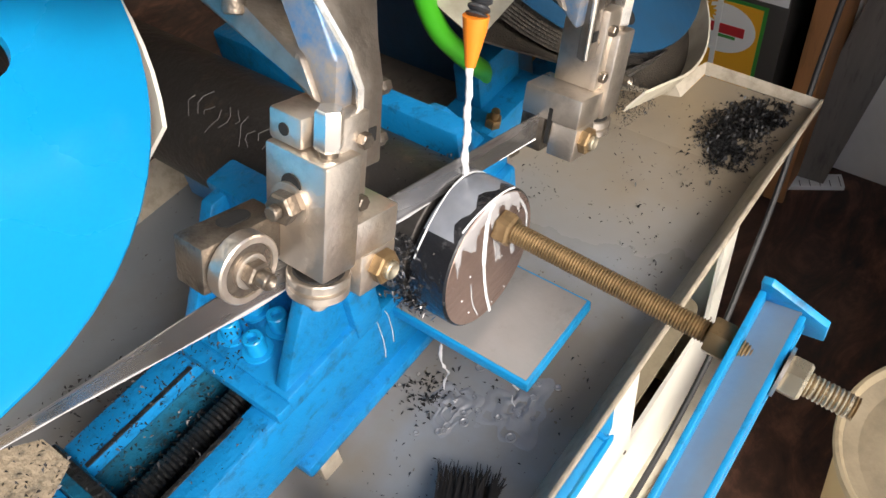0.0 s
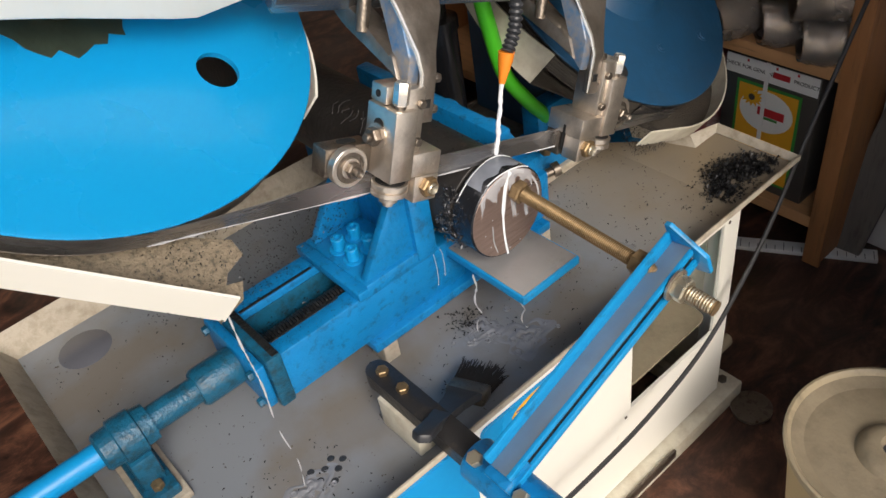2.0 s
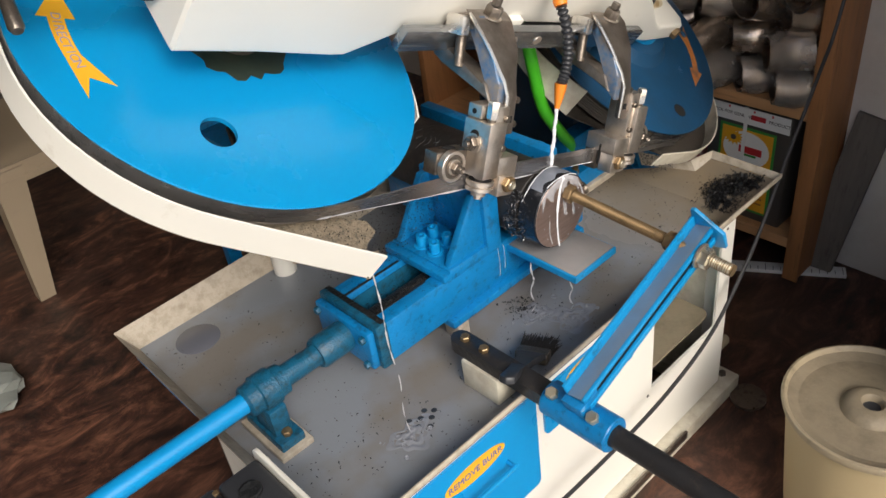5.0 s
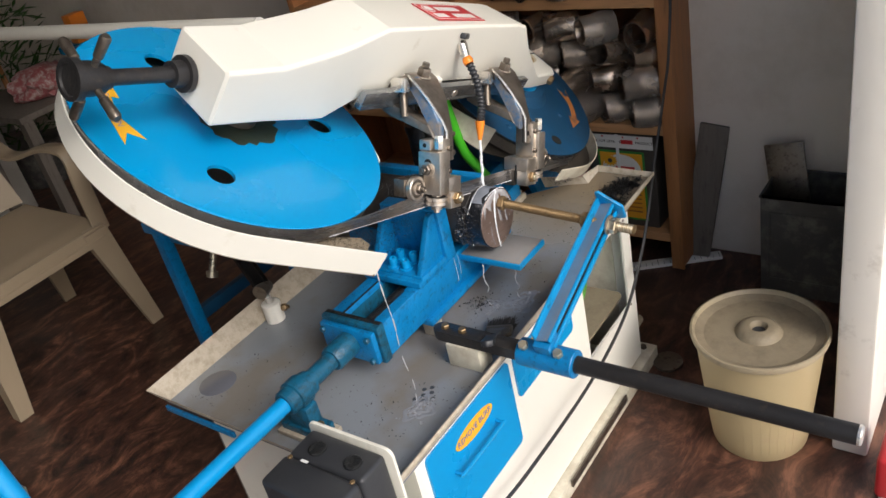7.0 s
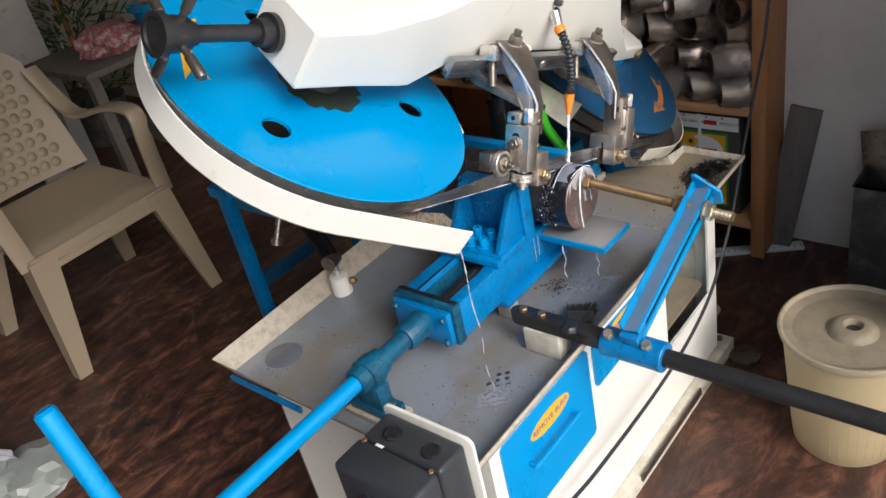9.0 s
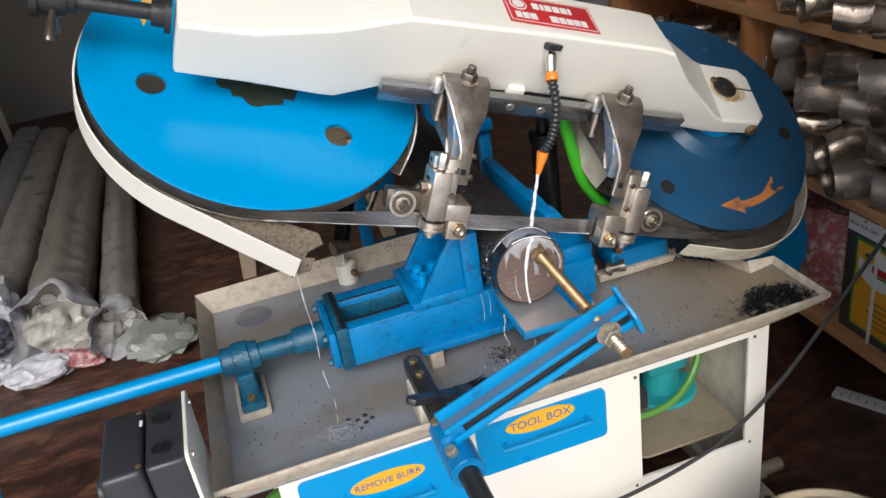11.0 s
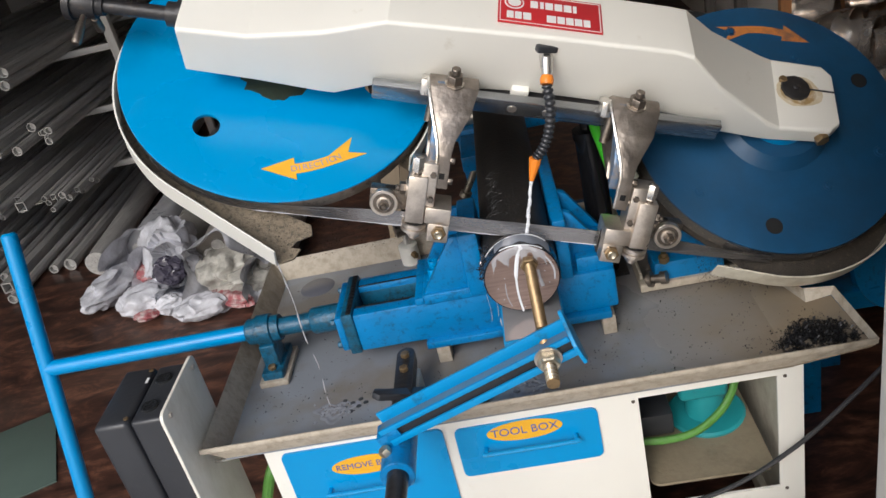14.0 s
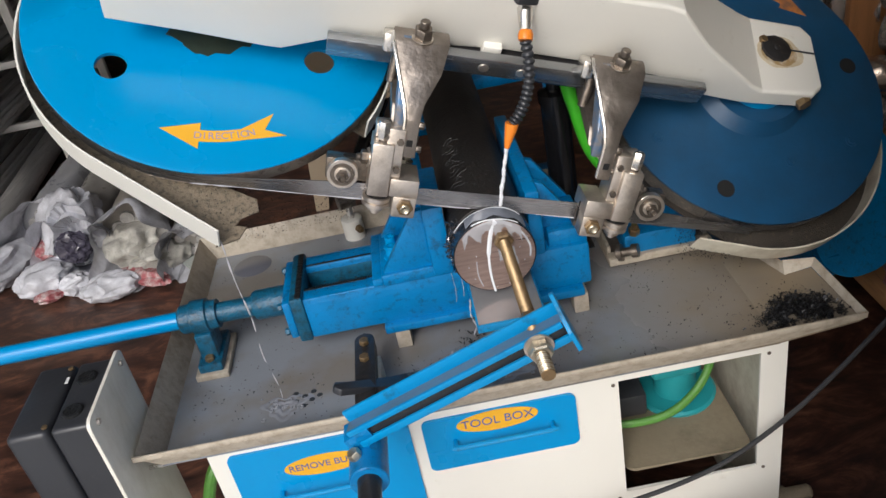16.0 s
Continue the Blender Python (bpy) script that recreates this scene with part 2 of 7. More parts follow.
def floor_material():
    """Dark vinyl printed with long wavy wood figure, scuffed and dusty."""
    m = mat("wood_print_vinyl", (0.06, 0.032, 0.024), 0.36, var=0.3, scale=3, bump=0.06, bscale=40)
    nt = m.node_tree
    N, L = nt.nodes, nt.links
    b = N["Principled BSDF"]
    tc = N.new("ShaderNodeTexCoord")
    mp = N.new("ShaderNodeMapping")
    mp.inputs["Scale"].default_value = (2.0, 3.6, 1)
    mp.inputs["Rotation"].default_value = (0, 0, radians(14))
    L.new(tc.outputs["Object"], mp.inputs[0])
    w = N.new("ShaderNodeTexNoise")
    w.inputs["Scale"].default_value, w.inputs["Detail"].default_value, w.inputs["Distortion"].default_value = 2.4, 12, 2.2
    w.inputs["Roughness"].default_value = 0.72
    L.new(mp.outputs[0], w.inputs["Vector"])
    wv = N.new("ShaderNodeTexWave")
    wv.bands_direction = "Y"
    wv.inputs["Scale"].default_value, wv.inputs["Distortion"].default_value = 0.9, 16
    wv.inputs["Detail"].default_value, wv.inputs["Detail Scale"].default_value, wv.inputs["Detail Roughness"].default_value = 5, 1.1, 0.7
    L.new(mp.outputs[0], wv.inputs["Vector"])
    add = N.new("ShaderNodeMath")
    add.operation = "MULTIPLY_ADD"
    add.inputs[1].default_value = 0.09
    L.new(wv.outputs["Fac"], add.inputs[0])
    L.new(w.outputs[0], add.inputs[2])
    rp = N.new("ShaderNodeValToRGB")
    e = rp.color_ramp.elements
    e[0].position, e[0].color = 0.38, (0.016, 0.010, 0.009, 1)
    e[1].position, e[1].color = 0.76, (0.22, 0.10, 0.060, 1)
    k = rp.color_ramp.elements.new(0.55)
    k.color = (0.066, 0.030, 0.021, 1)
    L.new(add.outputs[0], rp.inputs[0])
    dust = N.new("ShaderNodeTexNoise")
    dust.inputs["Scale"].default_value, dust.inputs["Detail"].default_value = 1.7, 9
    L.new(tc.outputs["Object"], dust.inputs["Vector"])
    dr = N.new("ShaderNodeMapRange")
    dr.inputs[1].default_value, dr.inputs[2].default_value, dr.inputs[4].default_value = 0.52, 0.75, 0.35
    L.new(dust.outputs[0], dr.inputs[0])
    mx = N.new("ShaderNodeMix")
    mx.data_type = "RGBA"
    mx.inputs[7].default_value = (0.13, 0.10, 0.08, 1)
    L.new(dr.outputs[0], mx.inputs[0])
    L.new(rp.outputs[0], mx.inputs[6])
    L.new(mx.outputs[2], b.inputs["Base Color"])
    return m


def tray_material():
    """Grey painted sheet under a milky film, tan and speckled towards the dry right end."""
    m = mat("wet_tray_sheet", (0.5, 0.5, 0.5), 0.3, bump=0.0)
    nt = m.node_tree
    N, L = nt.nodes, nt.links
    b = N["Principled BSDF"]
    tc = N.new("ShaderNodeTexCoord")
    sx = N.new("ShaderNodeSeparateXYZ")
    L.new(tc.outputs["Object"], sx.inputs[0])
    n1 = N.new("ShaderNodeTexNoise")
    n1.inputs["Scale"].default_value, n1.inputs["Detail"].default_value = 7, 7
    L.new(tc.outputs["Object"], n1.inputs["Vector"])
    n2 = N.new("ShaderNodeTexNoise")
    n2.inputs["Scale"].default_value, n2.inputs["Detail"].default_value = 130, 4
    L.new(tc.outputs["Object"], n2.inputs["Vector"])
    add = N.new("ShaderNodeMath")
    add.operation = "MULTIPLY_ADD"
    L.new(n1.outputs[0], add.inputs[0])
    add.inputs[1].default_value = 0.4
    L.new(sx.outputs[0], add.inputs[2])
    wet = N.new("ShaderNodeMapRange")
    wet.inputs[1].default_value, wet.inputs[2].default_value = 0.36, 0.74
    L.new(add.outputs[0], wet.inputs[0])
    c1 = N.new("ShaderNodeMix")
    c1.data_type = "RGBA"
    c1.inputs[6].default_value, c1.inputs[7].default_value = (0.245, 0.265, 0.295, 1), (0.265, 0.205, 0.13, 1)
    L.new(wet.outputs[0], c1.inputs[0])
    sp = N.new("ShaderNodeMapRange")
    sp.inputs[1].default_value, sp.inputs[2].default_value = 0.69, 0.75
    L.new(n2.outputs[0], sp.inputs[0])
    c2 = N.new("ShaderNodeMix")
    c2.data_type = "RGBA"
    c2.inputs[7].default_value = (0.07, 0.06, 0.045, 1)
    L.new(sp.outputs[0], c2.inputs[0])
    L.new(c1.outputs[2], c2.inputs[6])
    st = N.new("ShaderNodeMapRange")
    st.inputs[1].default_value, st.inputs[2].default_value, st.inputs[4].default_value = 0.44, 0.64, 0.75
    n4 = N.new("ShaderNodeTexNoise")
    n4.inputs["Scale"].default_value, n4.inputs["Detail"].default_value = 6, 7
    L.new(tc.outputs["Object"], n4.inputs["Vector"])
    L.new(n4.outputs[0], st.inputs[0])
    c3 = N.new("ShaderNodeMix")
    c3.data_type = "RGBA"
    c3.inputs[7].default_value = (0.205, 0.175, 0.135, 1)
    L.new(st.outputs[0], c3.inputs[0])
    L.new(c2.outputs[2], c3.inputs[6])
    L.new(c3.outputs[2], b.inputs["Base Color"])
    ro = N.new("ShaderNodeMapRange")
    ro.inputs[3].default_value, ro.inputs[4].default_value = 0.17, 0.6
    L.new(wet.outputs[0], ro.inputs[0])
    L.new(ro.outputs[0], b.inputs["Roughness"])
    bp = N.new("ShaderNodeBump")
    bp.inputs["Strength"].default_value, bp.inputs["Distance"].default_value = 0.25, 0.004
    n5 = N.new("ShaderNodeTexNoise")
    n5.inputs["Scale"].default_value, n5.inputs["Detail"].default_value = 28, 5
    L.new(tc.outputs["Object"], n5.inputs["Vector"])
    L.new(n5.outputs[0], bp.inputs["Height"])
    L.new(bp.outputs[0], b.inputs["Normal"])
    return m


FLOOR = floor_material()
TRAY = tray_material()


# ---- mesh tools ----
def thing(name, label, category, group="", kind="", m=None):
    ob = new(name)
    ob.empty_display_size = 0.05
    if m is not None:
        ob.matrix_basis = m
    return tagged(ob, label, category, group, kind)


def mesh_of(name, bm, material, smooth=35):
    bmesh.ops.recalc_face_normals(bm, faces=bm.faces)
    me = bpy.data.meshes.new(name)
    bm.to_mesh(me)
    bm.free()
    me.polygons.foreach_set("use_smooth", [True] * len(me.polygons))
    me.set_sharp_from_angle(angle=radians(smooth))
    me.materials.append(material)
    return me


def part(name, bm, material, parent=None, label="", smooth=35):
    ob = new(name, mesh_of(name, bm, material, smooth))
    if parent is not None:
        ob.parent = parent
    if label:
        ob["label"] = label
    return ob


def solid(name, bm, material, label, category, group="", kind="", smooth=35):
    return tagged(part(name, bm, material, None, "", smooth), label, category, group, kind)


def box(a, b, bev=0.0, m=None, bm=None, seg=2):
    bm = bm or bmesh.new()
    lo, hi = [min(p, q) for p, q in zip(a, b)], [max(p, q) for p, q in zip(a, b)]
    vs = [bm.verts.new((x, y, z)) for x in (lo[0], hi[0]) for y in (lo[1], hi[1]) for z in (lo[2], hi[2])]
    fs = [bm.faces.new([vs[i] for i in f]) for f in ((0, 1, 3, 2), (4, 6, 7, 5), (0, 4, 5, 1), (2, 3, 7, 6), (0, 2, 6, 4), (1, 5, 7, 3))]
    if bev:
        es = list({e for f in fs for e in f.edges})
        r = bmesh.ops.bevel(bm, geom=es, offset=bev, segments=seg, profile=0.5, affect="EDGES")
        vs = list({v for f in r["faces"] for v in f.verts} | {v for v in vs if v.is_valid})
    if m is not None:
        bmesh.ops.transform(bm, matrix=m, verts=vs)
    return bm


def basis(d):
    d = Vector(d).normalized()
    s = Vector((0, 0, 1)) if abs(d.z) < 0.9 else Vector((1, 0, 0))
    a = d.cross(s).normalized()
    return a, d.cross(a).normalized(), d


def rings(bm, loops, closed=False, caps=True):
    for p, q in zip(loops, loops[1:] + ([loops[0]] if closed else [])):
        n = len(p)
        for i in range(n):
            bm.faces.new((p[i], p[(i + 1) % n], q[(i + 1) % n], q[i]))
    if caps and not closed:
        bm.faces.new(loops[0])
        bm.faces.new(loops[-1])


def lathe(p, d, prof, seg=24, bm=None, caps=True):
    """A turned form: prof holds (distance along d, radius)."""
    bm = bm or bmesh.new()
    a, b, d = basis(d)
    loops = []
    for s, r in prof:
        c = Vector(p) + d * s
        loops.append([bm.verts.new(c + (a * math.cos(t) + b * math.sin(t)) * max(r, 1e-5)) for t in (2 * math.pi * k / seg for k in range(seg))])
    rings(bm, loops, caps=caps)
    return bm


def cyl(p, q, r, r2=None, seg=20, bm=None, bev=0.0):
    p, q = Vector(p), Vector(q)
    ln = (q - p).length
    r2 = r if r2 is None else r2
    if bev:
        prof = [(0, r - bev), (bev, r), (ln - bev, r2), (ln, r2 - bev)]
    else:
        prof = [(0, r), (ln, r2)]
    return lathe(p, q - p, prof, seg, bm)


def tube(pts, r, seg=10, bm=None, closed=False):
    bm = bm or bmesh.new()
    pts = [Vector(p) for p in pts]
    a = None
    loops = []
    for i, p in enumerate(pts):
        d = (pts[min(i + 1, len(pts) - 1)] - pts[max(i - 1, 0)]).normalized()
        if a is None:
            a = basis(d)[0]
        a = (a - d * a.dot(d)).normalized()
        b = d.cross(a)
        rr = r[i] if isinstance(r, (list, tuple)) else r
        loops.append([bm.verts.new(p + (a * math.cos(t) + b * math.sin(t)) * rr) for t in (2 * math.pi * k / seg for k in range(seg))])
    rings(bm, loops, closed)
    return bm


def curve(pts, n=8):
    """A smooth line through the points."""
    pts = [Vector(p) for p in pts]
    out = []
    for i in range(len(pts) - 1):
        p0, p1, p2, p3 = pts[max(i - 1, 0)], pts[i], pts[i + 1], pts[min(i + 2, len(pts) - 1)]
        for k in range(n):
            t = k / n
            out.append(0.5 * (2 * p1 + (p2 - p0) * t + (2 * p0 - 5 * p1 + 4 * p2 - p3) * t * t + (3 * p1 - p0 - 3 * p2 + p3) * t ** 3))
    return out + [pts[-1]]


def prism(pts, t0, t1, m=None, bm=None, bev=0.0):
    """A flat outline (x, y) raised from z = t0 to t1, then set by m."""
    bm = bm or bmesh.new()
    lo = [bm.verts.new((x, y, t0)) for x, y in pts]
    hi = [bm.verts.new((x, y, t1)) for x, y in pts]
    rings(bm, [lo, hi])
    vs = lo + hi
    if bev:
        es = list({e for v in vs for e in v.link_edges})
        r = bmesh.ops.bevel(bm, geom=es, offset=bev, segments=2, profile=0.5, affect="EDGES")
        vs = list({v for f in r["faces"] for v in f.verts} | {v for v in vs if v.is_valid})
    if m is not None:
        bmesh.ops.transform(bm, matrix=m, verts=vs)
    return bm


def rounded(x0, x1, y0, y1, r, n=5):
    out = []
    for cx, cy, a0 in ((x1 - r, y1 - r, 0), (x0 + r, y1 - r, 90), (x0 + r, y0 + r, 180), (x1 - r, y0 + r, 270)):
        for k in range(n + 1):
            a = radians(a0 + 90 * k / n)
            out.append((cx + r * math.cos(a), cy + r * math.sin(a)))
    return out


def arc(cx, cy, r, a0, a1, n=24):
    return [(cx + r * math.cos(radians(a0 + (a1 - a0) * k / n)), cy + r * math.sin(radians(a0 + (a1 - a0) * k / n))) for k in range(n + 1)]


def ribbon(line, t, z0, z1, bm=None):
    """An upright wall of thickness t along a line of (x, y), from z0 to z1 (numbers, or one a point)."""
    bm = bm or bmesh.new()
    P = [Vector((x, y)) for x, y in line]
    loops = []
    for i, p in enumerate(P):
        d = (P[min(i + 1, len(P) - 1)] - P[max(i - 1, 0)]).normalized()
        nrm = Vector((-d.y, d.x)) * (t / 2)
        a, b = (z0[i] if isinstance(z0, list) else z0), (z1[i] if isinstance(z1, list) else z1)
        loops.append([bm.verts.new((*(p + nrm), a)), bm.verts.new((*(p + nrm), b)), bm.verts.new((*(p - nrm), b)), bm.verts.new((*(p - nrm), a))])
    rings(bm, loops)
    return bm


def nut(p, d, af, h, bm=None):
    return lathe(p, d, [(0, af * 0.55), (h * 0.12, af * 0.577), (h * 0.85, af * 0.577), (h, af * 0.5)], 6, bm)


def bolt(p, d, af, h, shank=0.0, bm=None):
    bm = nut(p, d, af, h, bm)
    if shank:
        lathe(Vector(p) + Vector(d).normalized() * h, d, [(0, af * 0.3), (shank, af * 0.3)], 12, bm)
    return bm


def lettering(name, words, size, m, material, parent, depth=0.0006):
    cu = bpy.data.curves.new(name, "FONT")
    cu.body, cu.size, cu.extrude = words, size, depth
    cu.align_x, cu.align_y = "CENTER", "CENTER"
    tmp = new(name, cu)
    me = bpy.data.meshes.new_from_object(tmp.evaluated_get(bpy.context.evaluated_depsgraph_get()))
    bpy.data.objects.remove(tmp)
    bpy.data.curves.remove(cu)
    me.transform(m)
    me.materials.append(material)
    ob = new(name, me)
    ob.parent = parent
    return ob


def upright(x, y, z):
    """Turns an outline drawn in (x, z) so that it stands, facing -y, at the place given."""
    return pose(x, y, z, 90, 0, 0)


# ---- the room ----
def room():
    solid("floor", box((-3.4, -0.86, -0.05), (1.4, 4.8, 0.0)), FLOOR, "dark reddish brown wood-print vinyl floor", "floor", kind="structure")
    # never in view; pale tone set to bounce light up through the entrance
    bm = bmesh.new()
    s = 400
    bm.faces.new([bm.verts.new(p) for p in ((-s, -s, -0.051), (s, -s, -0.051), (s, s, -0.051), (-s, s, -0.051))])
    solid("ground", bm, GROUND, "grey concrete ground outside the workshop", "ground", kind="structure")
    solid("wall_east", box((1.34, -0.86, 0), (1.46, 4.8, 2.9)), WALL, "white plastered side wall", "wall", kind="structure")
    solid("wall_pier", box((1.125, -0.70, 0), (1.34, -0.125, 2.9), 0.004), WALL, "white plastered wall beside the shelf", "wall", kind="structure")
    solid("wall_front", box((0.351, -0.815, 0), (1.34, -0.738, 2.9), 0.006), mat("door_jamb_paint", (0.78, 0.74, 0.67), 0.6, var=0.06, dirt=(0.42, 0.37, 0.3), amount=0.2, dscale=12, bump=0.25, bscale=30), "white painted door jamb with flaking edge", "wall", kind="structure")
    # lintel is assumed and unseen; it limits the daylight from above
    solid("wall_lintel", box((-3.4, -0.815, 2.55), (0.351, -0.738, 2.9)), WALL, "assumed white lintel over the wide entrance, out of view", "wall", kind="structure")
    solid("wall_west", box((-3.52, -0.86, 0), (-3.4, 4.8, 2.9)), DARKWALL, "grey side wall", "wall", kind="structure")
    solid("wall_north", box((-3.4, 4.8, 0), (1.4, 4.92, 2.9)), DARKWALL, "grey back wall", "wall", kind="structure")
    # ceiling is assumed and unseen, grey to hold down bounced light
    solid("ceiling", box((-3.6, -0.86, 2.9), (1.5, 5.0, 3.0)), DARKWALL, "assumed grey ceiling, out of view", "ceiling", kind="structure")


room()


# ---- saw base ----
YF = -0.205          # front of the cabinet
TZ = 0.535           # tray floor


def base_cabinet():
    c = thing("saw_cabinet", "white painted steel saw cabinet with blue doors and open pump bay", "cabinet")
    t = 0.006
    bm = bmesh.new()
    # front sheet round the bay
    x0, x1, ox0, ox1, oz0, oz1 = -0.479, 0.478, 0.198, 0.434, 0.250, 0.511
    for a, b in (((x0, 0.05), (ox0, 0.528)), ((ox1, 0.05), (x1, 0.528)), ((ox0, 0.05), (ox1, oz0)), ((ox0, oz1), (ox1, 0.528))):
        box((a[0], YF, a[1]), (b[0], YF + t, b[1]), bm=bm)
    bmesh.ops.remove_doubles(bm, verts=bm.verts, dist=1e-5)
    part("front_panel", bm, CREAM, c)
    part("side_panel", box((x0, YF + t, 0.05), (x0 + t, 0.40, 0.528)), CREAM, c)
    part("side_panel", box((x1 - t, YF + t, 0.05), (x1, 0.40, 0.528)), CREAM, c)
    # inner panels coloured dark to stand for shade inside the cabinet
    part("back_panel", box((x0, 0.40, 0.05), (x1, 0.406, 0.528)), GREYWOOD_SHADE, c)
    part("partition", box((0.17, YF + t, 0.05), (0.176, 0.40, 0.528)), GREYWOOD_SHADE, c)
    part("bay_ceiling", box((0.177, YF + t, 0.515), (x1 - t, 0.40, 0.520)), GREYWOOD_SHADE, c)
    part("bay_lining", box((x1 - t - 0.004, YF + 0.05, 0.05), (x1 - t - 0.001, 0.40, 0.514)), CREAM_DIRTY, c)
    part("plinth", box((-0.53, -0.232, 0.0), (0.53, -0.165, 0.046), 0.004), CREAM_DIRTY, c, "soiled cream plinth rail")
    part("plinth", box((-0.53, 0.36, 0.0), (0.53, 0.42, 0.046), 0.004), CREAM_DIRTY, c)
    part("plinth_end", box((0.455, -0.165, 0.0), (0.53, 0.36, 0.046), 0.004), CREAM_DIRTY, c)
    for x in (0.505, -0.505):
        part("anchor_bolt", bolt((x, -0.2, 0.046), (0, 0, 1), 0.016, 0.009), STEEL_DARK, c)
    # doors
    for name, dx0, dx1, dz0, dz1, words, ox, oz, hx0, hx1, hz in (
            ("burr_door", -0.450, -0.150, 0.292, 0.517, "REMOVE BURR", -0.298, 0.466, -0.381, -0.228, 0.420),
            ("tool_door", -0.130, 0.125, 0.397, 0.509, "TOOL BOX", -0.006, 0.487, -0.080, 0.082, 0.457)):
        d = part(name, prism(rounded(dx0, dx1, dz0, dz1, 0.012), 0.0005, 0.005, upright(0, YF, 0)), BLUE_PIPE, c, "blue painted door with a yellow oval label")
        part("label_plate", prism([(ox + 0.068 * math.cos(k * math.pi / 18), oz + 0.0215 * math.sin(k * math.pi / 18)) for k in range(36)], 0.0052, 0.0058, upright(0, YF, 0)), YELLOW, d, "yellow oval label")
        lettering("lettering", words, 0.0185 if len(words) > 9 else 0.0235, upright(ox, YF - 0.0058, oz), INK, d)
        part("handle", tube(curve([(hx0, YF - 0.004, hz), (hx0 + 0.001, YF - 0.018, hz), (hx0 + 0.008, YF - 0.022, hz), (hx1 - 0.008, YF - 0.022, hz), (hx1 - 0.001, YF - 0.018, hz), (hx1, YF - 0.004, hz)], 5), 0.0042, 8), BLUE, d, "bent blue rod handle")
    for x, z in ((0.189, 0.505), (0.447, 0.508), (0.446, 0.245), (0.185, 0.236)):
        part("screw", lathe((x, YF, z), (0, -1, 0), [(0, 0.0035), (0.0015, 0.003), (0.002, 0.001)], 10), STEEL_DARK, c)
    # pump in the bay
    # shelf tone lowered too, shade of the bay in its colour
    part("bay_shelf", prism(rounded(0.204, 0.432, YF + 0.012, 0.2, 0.02), 0.283, 0.289), LIDP, c, "tan shelf plate darkened for bay shade")
    p = part("pump", lathe((0.350, -0.02, 0.289), (0, 0, 1), [(0, 0.075), (0.006, 0.077), (0.010, 0.072), (0.0101, 0.04), (0.09, 0.04)], 28), TEAL, c, "teal coolant pump")
    part("pump_motor", box((0.290, -0.080, 0.372), (0.385, 0.03, 0.470), 0.012, seg=3), TEAL, p)
    part("motor_cap", lathe((0.340, -0.02, 0.470), (0, 0, 1), [(0, 0.038), (0.03, 0.038), (0.038, 0.03)], 20), TEAL, p)
    part("terminal_box", box((0.20, -0.11, 0.33), (0.27, -0.04, 0.38), 0.006), BLACK, c)
    part("drain_hose", tube(curve([(0.18, -0.13, 0.345), (0.25, -0.14, 0.345), (0.31, -0.14, 0.358), (0.365, -0.12, 0.39), (0.392, -0.10, 0.44), (0.388, -0.06, 0.475)]), 0.0075, 10), GREEN_SHADED, c, "green braided hose, shade darkened into its colour")
    part("drain_hose", tube(curve([(-0.475, -0.10, 0.42), (-0.505, -0.13, 0.43), (-0.53, -0.15, 0.38), (-0.545, -0.17, 0.32), (-0.56, -0.12, 0.2), (-0.52, -0.05, 0.1)]), 0.011, 10), GREEN_SHADED, c, "green braided hose, shade darkened into its colour")
    part("drain_plug", lathe((0.478, -0.17, 0.11), (1, 0, 0), [(0, 0.02), (0.03, 0.02), (0.03, 0.015), (0.075, 0.015), (0.08, 0.011)], 14), LIDP, c, "cream plastic drain plug")
    part("cable_lug", bolt((0.478, -0.1, 0.44), (1, 0, 0), 0.014, 0.01), STEEL_DARK, c)
    part("side_rail", box((-0.03, -0.2385, 0.03), (0.30, -0.2325, 0.052), 0.001), STEEL_DARK, c, "thin steel rail above the plinth")
    # blue angle under the left end of the tray
    part("tray_bearer", box((-0.556, 0.20, 0.516), (-0.549, 0.42, 0.530), 0.001), BLUE_CAST, c, "blue angle under the tray edge")
    # tray
    tr = part("drip_tray", tray_mesh(), TRAY, c, "shallow drip tray with milky coolant, swarf and rust stains")
    out, inn = tray_lines()
    part("tray_rim", rim_mesh(out, inn), RIM, tr, "flared cream rim with rust and dust")
    part("tray_flap", flap_mesh(), RIM, tr, "bent sheet corner flap")
    # flat disc; the hollow's shade is put into its darker colour
    part("sink_dimple", lathe((-0.457, 0.352, TZ + 0.0005), (0, 0, 1), [(0, 0.042), (0.0012, 0.04)], 30), mat("dimple_shade", (0.135, 0.14, 0.165), 0.2, var=0.3, bump=0.05), tr, "flat round disc with the dimple's shade in its colour")
    # black discs on the sheet stand in for the dark of drain holes
    for x, y in ((-0.318, -0.116), (-0.305, -0.128), (-0.332, -0.126), (-0.319, -0.14), (-0.303, -0.108), (-0.334, -0.106), (-0.292, -0.12)):
        part("drain_hole", lathe((x, y, TZ + 0.0003), (0, 0, 1), [(0, 0.0052), (0.0006, 0.0045)], 12), BLACK, tr, "flat black disc standing in for a drain hole")
    return c


def tray_lines():
    out = [(-0.572, 0.432), (-0.572, -0.236), (0.582, -0.236)]
    inn = [(-0.545, 0.400), (-0.545, -0.213), (0.50, -0.213)]
    return out, inn


